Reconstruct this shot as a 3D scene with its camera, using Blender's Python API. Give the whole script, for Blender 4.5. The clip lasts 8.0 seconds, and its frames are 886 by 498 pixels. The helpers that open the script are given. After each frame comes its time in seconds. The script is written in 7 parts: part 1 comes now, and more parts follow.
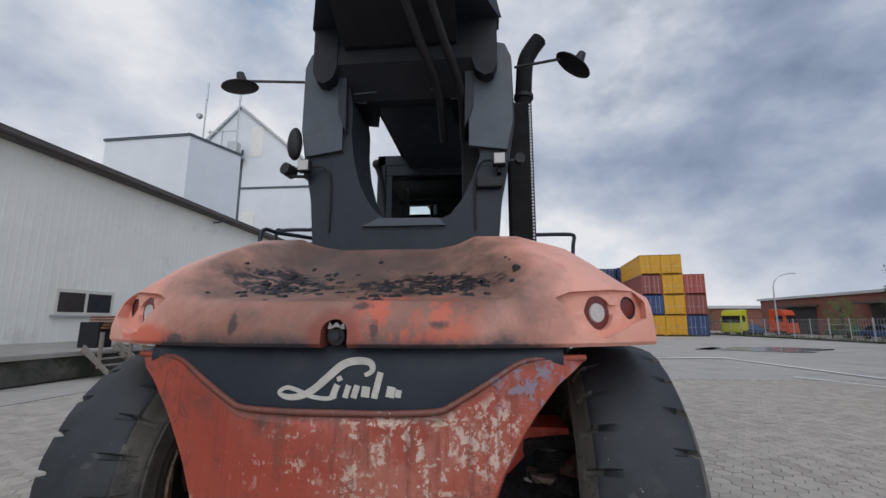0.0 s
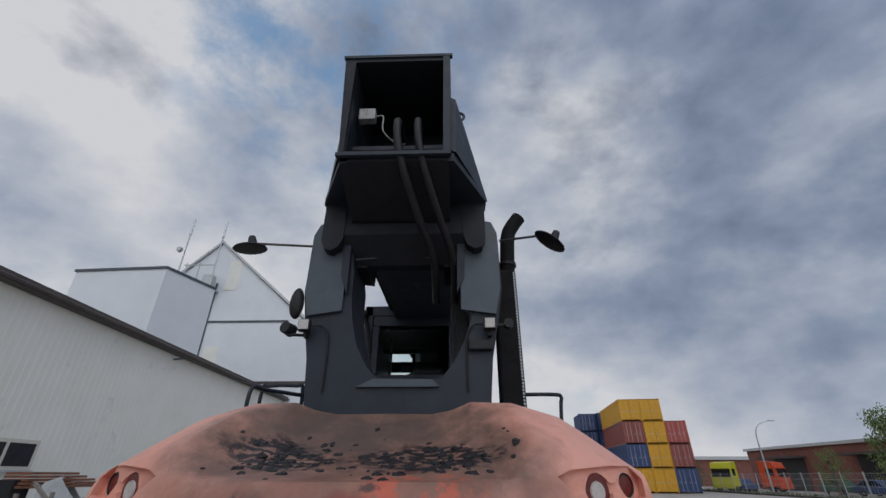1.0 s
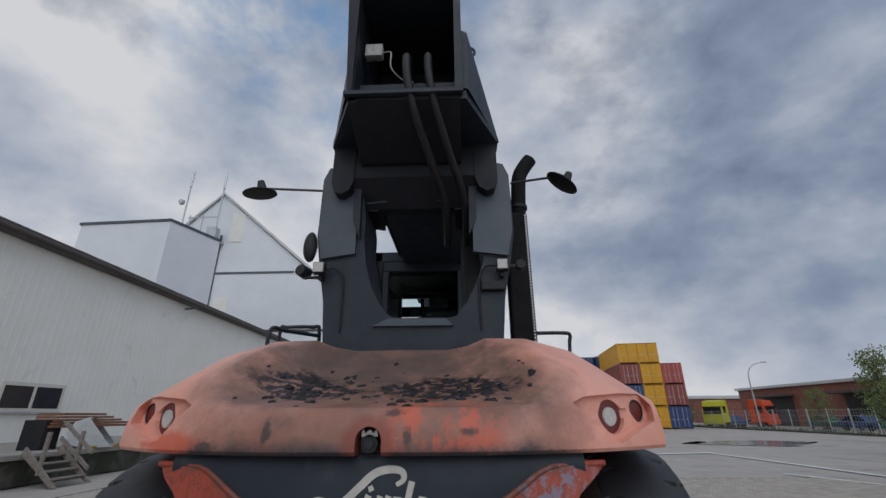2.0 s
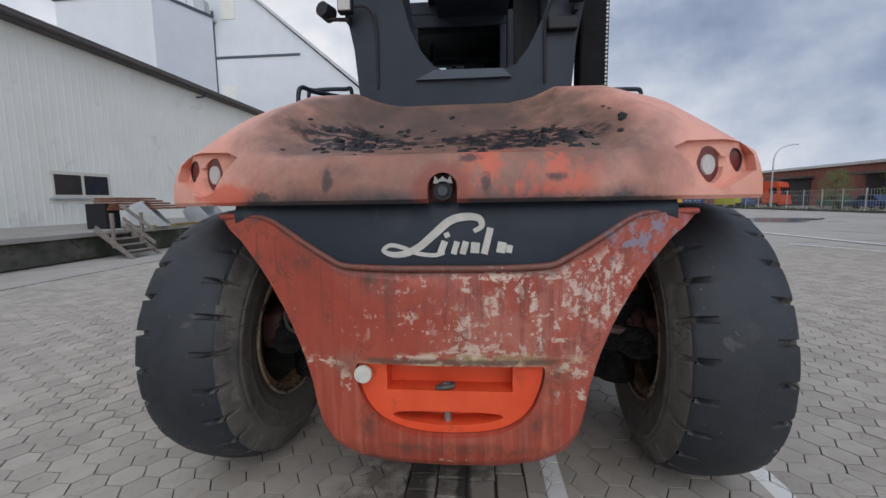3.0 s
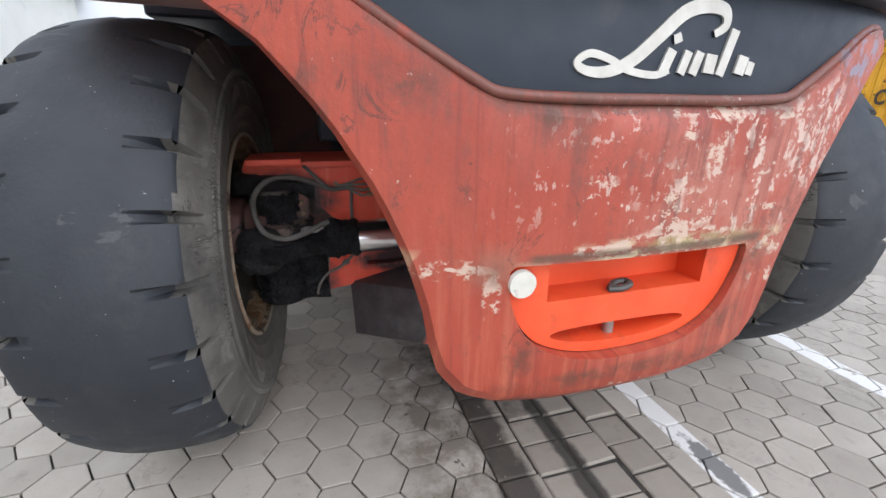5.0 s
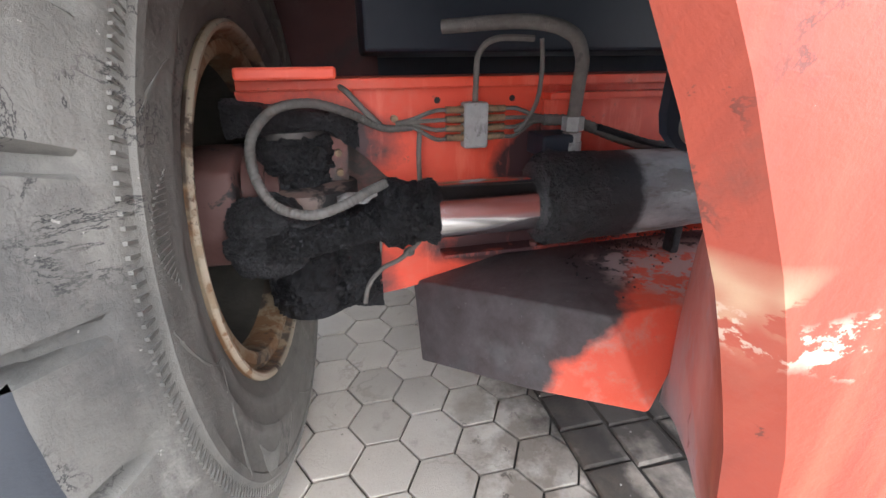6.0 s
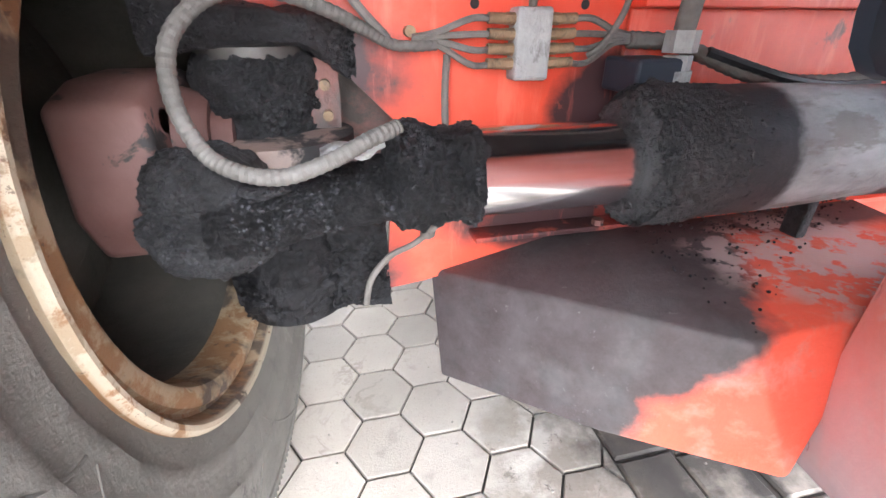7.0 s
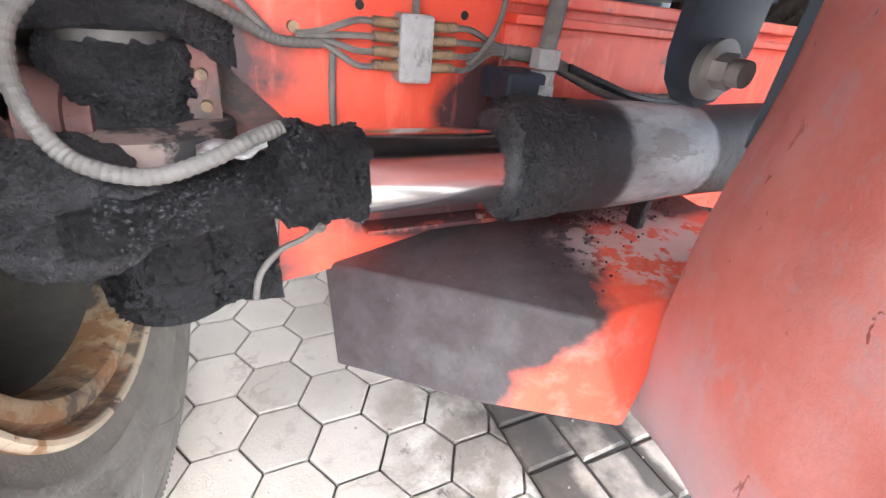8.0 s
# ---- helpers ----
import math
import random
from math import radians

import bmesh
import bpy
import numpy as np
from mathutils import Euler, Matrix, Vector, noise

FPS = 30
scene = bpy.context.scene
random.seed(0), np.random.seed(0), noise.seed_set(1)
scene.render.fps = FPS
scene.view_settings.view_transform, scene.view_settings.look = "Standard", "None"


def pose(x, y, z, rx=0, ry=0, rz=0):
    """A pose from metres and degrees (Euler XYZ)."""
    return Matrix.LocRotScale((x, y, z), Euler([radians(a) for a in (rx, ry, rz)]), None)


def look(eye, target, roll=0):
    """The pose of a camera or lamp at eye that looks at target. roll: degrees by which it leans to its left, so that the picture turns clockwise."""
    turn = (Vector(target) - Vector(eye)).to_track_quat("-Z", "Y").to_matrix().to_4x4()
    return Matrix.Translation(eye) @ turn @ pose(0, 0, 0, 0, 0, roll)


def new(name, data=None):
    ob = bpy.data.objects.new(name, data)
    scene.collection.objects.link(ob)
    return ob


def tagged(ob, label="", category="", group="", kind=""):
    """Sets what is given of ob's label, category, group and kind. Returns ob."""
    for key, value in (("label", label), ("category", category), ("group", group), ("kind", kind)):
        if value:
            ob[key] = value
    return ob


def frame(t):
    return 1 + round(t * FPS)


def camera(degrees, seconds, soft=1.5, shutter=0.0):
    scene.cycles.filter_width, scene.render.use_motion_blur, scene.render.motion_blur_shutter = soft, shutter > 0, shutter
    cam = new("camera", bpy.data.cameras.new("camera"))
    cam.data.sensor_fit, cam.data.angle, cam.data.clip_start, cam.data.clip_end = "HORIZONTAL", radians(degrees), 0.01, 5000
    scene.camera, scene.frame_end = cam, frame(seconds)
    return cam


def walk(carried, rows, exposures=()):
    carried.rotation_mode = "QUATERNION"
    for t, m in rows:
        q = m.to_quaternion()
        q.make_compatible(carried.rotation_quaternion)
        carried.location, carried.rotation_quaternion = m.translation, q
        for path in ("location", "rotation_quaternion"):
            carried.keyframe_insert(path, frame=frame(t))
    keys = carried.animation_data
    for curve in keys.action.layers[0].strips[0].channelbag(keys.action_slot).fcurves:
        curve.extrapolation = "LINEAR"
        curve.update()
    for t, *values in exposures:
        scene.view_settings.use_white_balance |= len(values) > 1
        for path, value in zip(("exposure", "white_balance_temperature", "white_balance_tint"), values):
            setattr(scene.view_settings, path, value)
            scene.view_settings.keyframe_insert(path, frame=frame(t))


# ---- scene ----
cam = camera(92.9, 8.0)
PATH = [
    (0, (0.604, 0.233, 1.669), (0.411, 2.194, 2.011), 0.1),
    (0.5, (0.51, 0.099, 1.735), (0.395, 1.953, 2.477), 0.6),
    (1, (0.47, -0.027, 1.78), (0.412, 1.734, 2.727), 0.1),
    (1.2, (0.464, -0.066, 1.787), (0.422, 1.65, 2.812), -0.2),
    (2.3, (0.34, 0.071, 1.691), (0.236, 2.023, 2.113), -0.1),
    (2.5, (0.296, 0.142, 1.672), (0.163, 2.131, 1.832), 0.2),
    (3, (0.137, 0.33, 1.576), (-0.036, 2.31, 1.347), -0.9),
    (3.5, (-0.057, 0.379, 1.442), (0.087, 2.313, 0.957), 0.8),
    (4, (-0.318, 0.401, 1.413), (0.241, 2.235, 0.847), 1.8),
    (4.5, (-0.591, 0.735, 1.347), (-0.017, 2.545, 0.718), 1.6),
    (5, (-0.814, 1.096, 1.303), (-0.262, 2.898, 0.634), 0.7),
    (5.2, (-0.873, 1.247, 1.285), (-0.318, 3.037, 0.584), 0.5),
    (6.3, (-0.852, 2.002, 1.015), (-0.482, 3.781, 0.178), -0.9),
    (6.5, (-0.865, 2.082, 0.994), (-0.473, 3.837, 0.119), -0.2),
    (7, (-0.848, 2.161, 0.967), (-0.458, 3.891, 0.043), -0.2),
    (7.5, (-0.825, 2.165, 0.975), (-0.259, 3.83, 0.022), 2.3),
    (8, (-0.829, 2.123, 1.005), (-0.031, 3.677, 0.032), 5.9),
]
EXPOSURE = [(0.0, -0.24), (0.5, -0.5), (1.2, -0.58), (2.3, -0.5), (2.5, -0.46), (3.0, -0.13), (3.5, 0.42), (4.0, 0.50), (4.5, 0.68), (5.2, 1.02), (5.6, 1.35), (5.9, 2.0), (6.1, 2.75), (6.3, 3.3), (6.5, 3.46), (7.0, 3.68), (7.5, 3.64), (8.0, 3.66)]
walk(cam, [(t, look(eye, target, roll)) for t, eye, target, roll in PATH], EXPOSURE)

# ---- world and sun ----
SUN_EL, SUN_AZ = 40.0, 160.0
RIFT = (-0.262, 0.55, 0.793)


def node(tree, kind, **values):
    n = tree.nodes.new(kind)
    for key, value in values.items():
        n.inputs[key.replace("_", " ")].default_value = value
    return n


def math_node(tree, op, a, b=None, c=None, clamp=False):
    n = tree.nodes.new("ShaderNodeMath")
    n.operation, n.use_clamp = op, clamp
    for i, v in enumerate((a, b, c)):
        if v is None:
            continue
        if isinstance(v, (int, float)):
            n.inputs[i].default_value = v
        else:
            tree.links.new(v, n.inputs[i])
    return n.outputs[0]


def ramp_node(tree, fac, stops):
    n = tree.nodes.new("ShaderNodeValToRGB")
    el = n.color_ramp.elements
    while len(el) < len(stops):
        el.new(0.5)
    for e, (p, c) in zip(el, stops):
        e.position = p
        e.color = (*c, 1) if len(c) == 3 else c
    tree.links.new(fac, n.inputs[0])
    return n.outputs[0]


def mix_node(tree, fac, a, b, mode="MIX"):
    n = tree.nodes.new("ShaderNodeMix")
    n.data_type, n.blend_type = "RGBA", mode
    for sock, v in ((n.inputs[0], fac), (n.inputs[6], a), (n.inputs[7], b)):
        if isinstance(v, (int, float)):
            sock.default_value = v
        elif isinstance(v, tuple):
            sock.default_value = (*v, 1)
        else:
            tree.links.new(v, sock)
    return n.outputs[2]


def noise_node(tree, vec, scale, detail=4.0, rough=0.55, distort=0.0):
    n = tree.nodes.new("ShaderNodeTexNoise")
    n.inputs["Scale"].default_value, n.inputs["Detail"].default_value = scale, detail
    n.inputs["Roughness"].default_value, n.inputs["Distortion"].default_value = rough, distort
    if vec is not None:
        tree.links.new(vec, n.inputs["Vector"])
    return n.outputs["Fac"]


world = bpy.data.worlds.new("sky")
scene.world = world
world.use_nodes = True
wt = world.node_tree
wt.nodes.clear()
sky = wt.nodes.new("ShaderNodeTexSky")
sky.sky_type, sky.sun_disc = "NISHITA", False
sky.sun_elevation, sky.sun_rotation = radians(SUN_EL), radians(SUN_AZ)
co = wt.nodes.new("ShaderNodeTexCoord")
sep = wt.nodes.new("ShaderNodeSeparateXYZ")
wt.links.new(co.outputs["Generated"], sep.inputs[0])
squash = wt.nodes.new("ShaderNodeMapping")
squash.inputs["Location"].default_value, squash.inputs["Scale"].default_value = (0.35, 0.1, 0.4), (1.0, 1.0, 1.5)
wt.links.new(co.outputs["Generated"], squash.inputs[0])
big = noise_node(wt, squash.outputs[0], 1.5, 3, 0.5, 0.0)
fine = noise_node(wt, squash.outputs[0], 3.4, 8, 0.55, 0.0)
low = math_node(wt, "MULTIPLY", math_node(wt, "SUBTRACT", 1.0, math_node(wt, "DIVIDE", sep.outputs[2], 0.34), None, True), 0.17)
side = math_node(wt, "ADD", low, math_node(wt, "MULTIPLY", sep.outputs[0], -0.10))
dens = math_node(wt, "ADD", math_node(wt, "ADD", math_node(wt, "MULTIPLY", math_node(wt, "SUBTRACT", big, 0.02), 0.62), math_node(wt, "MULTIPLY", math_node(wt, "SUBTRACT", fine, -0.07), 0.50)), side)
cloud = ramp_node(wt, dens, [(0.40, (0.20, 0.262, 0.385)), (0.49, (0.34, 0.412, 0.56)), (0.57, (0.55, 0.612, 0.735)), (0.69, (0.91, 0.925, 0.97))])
skyc = mix_node(wt, 1.0, sky.outputs[0], (0.12, 0.12, 0.12), "MULTIPLY")
gaps = math_node(wt, "MULTIPLY", math_node(wt, "SUBTRACT", noise_node(wt, squash.outputs[0], 3.1, 7, 0.55, 0.1), 0.575, None, True), 8.0, None, True)
rift = wt.nodes.new("ShaderNodeVectorMath")
rift.operation = "DOT_PRODUCT"
wt.links.new(co.outputs["Generated"], rift.inputs[0])
rift.inputs[1].default_value = RIFT
# a ragged rift where blue shows between the clouds
blue = math_node(wt, "MULTIPLY", math_node(wt, "DIVIDE", math_node(wt, "SUBTRACT", rift.outputs["Value"], 0.93), 0.06, None, True), math_node(wt, "MULTIPLY", math_node(wt, "SUBTRACT", noise_node(wt, squash.outputs[0], 5.2, 8, 0.6, 0.1), 0.44, None, True), 6.0, None, True))
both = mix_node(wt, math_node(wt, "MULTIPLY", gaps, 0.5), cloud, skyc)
both = mix_node(wt, math_node(wt, "MULTIPLY", blue, 0.85), both, (0.22, 0.40, 0.68))
dot = wt.nodes.new("ShaderNodeVectorMath")
dot.operation = "DOT_PRODUCT"
wt.links.new(co.outputs["Generated"], dot.inputs[0])
dot.inputs[1].default_value = (math.sin(radians(SUN_AZ)) * math.cos(radians(SUN_EL)), math.cos(radians(SUN_AZ)) * math.cos(radians(SUN_EL)), math.sin(radians(SUN_EL)))
# thin cloud glows towards the hidden sun
glow = math_node(wt, "ADD", math_node(wt, "MULTIPLY", math_node(wt, "POWER", math_node(wt, "MAXIMUM", dot.outputs["Value"], 0.0), 2.0), 0.9), 1.0)
bg = wt.nodes.new("ShaderNodeBackground")
wt.links.new(both, bg.inputs[0])
wt.links.new(glow, bg.inputs[1])
wo = wt.nodes.new("ShaderNodeOutputWorld")
wt.links.new(bg.outputs[0], wo.inputs[0])

sun = new("sun", bpy.data.lights.new("sun", "SUN"))
sun.data.energy, sun.data.angle, sun.data.color = 0.6, radians(45), (1.0, 0.97, 0.93)
a, e = radians(SUN_AZ), radians(SUN_EL)
sun.matrix_world = look((0, 0, 0), (-math.sin(a) * math.cos(e), -math.cos(a) * math.cos(e), -math.sin(e)))


# ---- materials ----
def material(name, c1, c2, scale=6.0, rough=0.6, metal=0.0, bump=0.1, bscale=60.0, dirt=None, dirt_at=0.6, dirt_scale=3.0, spread=0.12, random_value=0.0, coords="Object", bump_depth=0.01):
    m = bpy.data.materials.new(name)
    m.use_nodes = True
    t = m.node_tree
    b = t.nodes["Principled BSDF"]
    tc = t.nodes.new("ShaderNodeTexCoord").outputs[coords]
    n1 = noise_node(t, tc, scale, 6, 0.6)
    col = ramp_node(t, n1, [(0.3, c1), (0.7, c2)])
    if dirt:
        n2 = noise_node(t, tc, dirt_scale, 8, 0.65, 0.5)
        mask = math_node(t, "DIVIDE", math_node(t, "SUBTRACT", n2, dirt_at), spread, None, True)
        col = mix_node(t, mask, col, dirt)
    if random_value:
        oi = t.nodes.new("ShaderNodeObjectInfo").outputs["Random"]
        geo = t.nodes.new("ShaderNodeNewGeometry").outputs["Random Per Island"]
        r = math_node(t, "FRACT", math_node(t, "ADD", oi, geo))
        k = math_node(t, "ADD", math_node(t, "MULTIPLY", r, random_value), 1 - random_value / 2)
        hs = t.nodes.new("ShaderNodeHueSaturation")
        t.links.new(k, hs.inputs["Value"])
        t.links.new(col, hs.inputs["Color"])
        col = hs.outputs[0]
    t.links.new(col, b.inputs["Base Color"])
    r1 = noise_node(t, tc, scale * 3.1, 3)
    t.links.new(math_node(t, "ADD", math_node(t, "MULTIPLY", r1, 0.3), rough - 0.15, None, True), b.inputs["Roughness"])
    b.inputs["Metallic"].default_value = metal
    if bump:
        bn = t.nodes.new("ShaderNodeBump")
        bn.inputs["Strength"].default_value, bn.inputs["Distance"].default_value = bump, bump_depth
        t.links.new(noise_node(t, tc, bscale, 6, 0.65), bn.inputs["Height"])
        t.links.new(bn.outputs[0], b.inputs["Normal"])
    return m


def band(t, value, lo, hi, soft):
    """1 where value lies between lo and hi, fading over soft."""
    p = math_node(t, "DIVIDE", math_node(t, "SUBTRACT", value, lo), soft, None, True)
    q = math_node(t, "DIVIDE", math_node(t, "SUBTRACT", hi, value), soft, None, True)
    return math_node(t, "MULTIPLY", p, q)


def blob(t, xyz, centre, size, wobble, vec, soft=0.35, scale=4.0):
    """An uneven patch: 1 inside an ellipsoid whose edge a noise pulls about."""
    parts = []
    for o, c, s in zip(xyz, centre, size):
        d = math_node(t, "DIVIDE", math_node(t, "SUBTRACT", o, c), s)
        parts.append(math_node(t, "MULTIPLY", d, d))
    r = math_node(t, "SQRT", math_node(t, "ADD", math_node(t, "ADD", parts[0], parts[1]), parts[2]))
    n = math_node(t, "MULTIPLY", math_node(t, "SUBTRACT", noise_node(t, vec, scale, 6, 0.65), 0.5), wobble)
    return math_node(t, "DIVIDE", math_node(t, "SUBTRACT", 1.0, math_node(t, "ADD", r, n)), soft, None, True)


def painted(name, base, layers, rough=0.5, bump=0.15, bscale=50.0):
    """Paint with patches of other colour: layers(t, pos, xyz, colour) returns the colour."""
    m = bpy.data.materials.new(name)
    m.use_nodes = True
    t = m.node_tree
    b = t.nodes["Principled BSDF"]
    pos = t.nodes.new("ShaderNodeTexCoord").outputs["Object"]
    s = t.nodes.new("ShaderNodeSeparateXYZ")
    t.links.new(pos, s.inputs[0])
    c = ramp_node(t, noise_node(t, pos, 3.0, 6, 0.6), [(0.3, base[0]), (0.7, base[1])])
    c = layers(t, pos, s.outputs, c)
    t.links.new(c, b.inputs["Base Color"])
    t.links.new(math_node(t, "ADD", math_node(t, "MULTIPLY", noise_node(t, pos, 9, 5), 0.35), rough - 0.17, None, True), b.inputs["Roughness"])
    bn = t.nodes.new("ShaderNodeBump")
    bn.inputs["Strength"].default_value, bn.inputs["Distance"].default_value = bump, 0.01
    t.links.new(noise_node(t, pos, bscale, 7, 0.7), bn.inputs["Height"])
    t.links.new(bn.outputs[0], b.inputs["Normal"])
    return m


def streaked(t, pos, sx, sy, sz, scale, detail=6):
    mp = t.nodes.new("ShaderNodeMapping")
    mp.inputs["Scale"].default_value = (sx, sy, sz)
    t.links.new(pos, mp.inputs[0])
    return noise_node(t, mp.outputs[0], scale, detail, 0.65)


def step(t, v, at, soft):
    return math_node(t, "DIVIDE", math_node(t, "SUBTRACT", v, at), soft, None, True)


def hood_layers(t, pos, xyz, c):
    c = mix_node(t, math_node(t, "MULTIPLY", step(t, noise_node(t, pos, 7, 8, 0.7), 0.52, 0.2), 0.5), c, (0.50, 0.20, 0.15))
    soot = blob(t, xyz, (-0.02, 2.42, 1.90), (1.06, 1.45, 0.85), 0.9, pos, 0.38, 2.2)
    grey = ramp_node(t, noise_node(t, pos, 6, 8, 0.7), [(0.3, (0.095, 0.062, 0.05)), (0.52, (0.20, 0.112, 0.084)), (0.72, (0.37, 0.195, 0.145))])
    c = mix_node(t, math_node(t, "MULTIPLY", soot, 0.95), c, grey)
    smoke = math_node(t, "MULTIPLY", blob(t, xyz, (-0.05, 2.62, 2.03), (0.80, 0.42, 0.4), 1.3, pos, 0.7, 3.0), 0.65)
    c = mix_node(t, smoke, c, (0.085, 0.070, 0.062))
    for cx, cy, w in ((-0.42, 2.32, 0.30), (0.30, 2.30, 0.38)):
        char = math_node(t, "MULTIPLY", blob(t, xyz, (cx, cy, 1.90), (w * 1.15, 0.21, 0.3), 1.4, pos, 0.35, 7.0), step(t, streaked(t, pos, 0.7, 1.6, 1, 17, 8), 0.45, 0.05))
        c = mix_node(t, math_node(t, "MULTIPLY", char, 0.95), c, (0.008, 0.008, 0.011))
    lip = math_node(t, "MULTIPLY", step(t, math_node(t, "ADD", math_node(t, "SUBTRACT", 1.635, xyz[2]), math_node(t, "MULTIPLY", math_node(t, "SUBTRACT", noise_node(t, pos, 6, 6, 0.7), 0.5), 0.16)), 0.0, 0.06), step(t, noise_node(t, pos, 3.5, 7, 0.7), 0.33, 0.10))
    brown = math_node(t, "MULTIPLY", math_node(t, "MULTIPLY", band(t, xyz[2], 1.50, 1.79, 0.05), band(t, xyz[0], -1.0, 1.0, 0.2)), step(t, noise_node(t, pos, 5, 8, 0.7), 0.36, 0.2))
    c = mix_node(t, math_node(t, "MULTIPLY", brown, 0.55), c, (0.33, 0.125, 0.085))
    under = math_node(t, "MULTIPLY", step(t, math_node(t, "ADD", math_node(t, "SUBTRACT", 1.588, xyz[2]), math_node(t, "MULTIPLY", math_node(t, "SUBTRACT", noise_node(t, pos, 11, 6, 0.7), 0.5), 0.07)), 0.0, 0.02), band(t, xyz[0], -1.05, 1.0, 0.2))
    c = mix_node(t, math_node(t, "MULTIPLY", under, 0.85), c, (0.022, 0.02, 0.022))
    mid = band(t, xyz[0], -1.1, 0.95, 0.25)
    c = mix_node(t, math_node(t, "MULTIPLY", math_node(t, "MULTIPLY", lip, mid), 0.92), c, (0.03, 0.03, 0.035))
    fresh = math_node(t, "MULTIPLY", step(t, streaked(t, pos, 1, 1, 0.6, 7), 0.49, 0.08), math_node(t, "MULTIPLY", band(t, xyz[0], 0.02, 0.62, 0.12), band(t, xyz[2], 1.575, 1.80, 0.04)))
    c = mix_node(t, math_node(t, "MULTIPLY", fresh, 0.75), c, (0.60, 0.11, 0.055))
    left = math_node(t, "MULTIPLY", blob(t, xyz, (-0.98, 2.1, 1.61), (0.22, 0.4, 0.06), 1.4, pos, 0.4, 9.0), 0.8)
    c = mix_node(t, left, c, (0.62, 0.11, 0.055))
    ring = math_node(t, "SUBTRACT", blob(t, xyz, (0, 1.95, 1.625), (0.125, 0.5, 0.115), 0.5, pos, 0.3, 12.0), 0.0)
    c = mix_node(t, math_node(t, "MULTIPLY", ring, 0.75), c, (0.24, 0.055, 0.035))
    for cx, cz, w, h in ((-0.45, 1.655, 0.03, 0.07), (0.16, 1.63, 0.024, 0.06), (0.42, 1.66, 0.05, 0.02), (0.10, 1.735, 0.05, 0.018), (-0.74, 1.585, 0.08, 0.05)):
        mark = blob(t, xyz, (cx, 1.95, cz), (w, 0.4, h), 2.4, pos, 0.6, 30.0)
        c = mix_node(t, math_node(t, "MULTIPLY", mark, 0.8), c, (0.03, 0.028, 0.03))
    pale = step(t, noise_node(t, pos, 27, 6, 0.7), 0.69, 0.02)
    return mix_node(t, math_node(t, "MULTIPLY", pale, 0.5), c, (0.72, 0.42, 0.34))


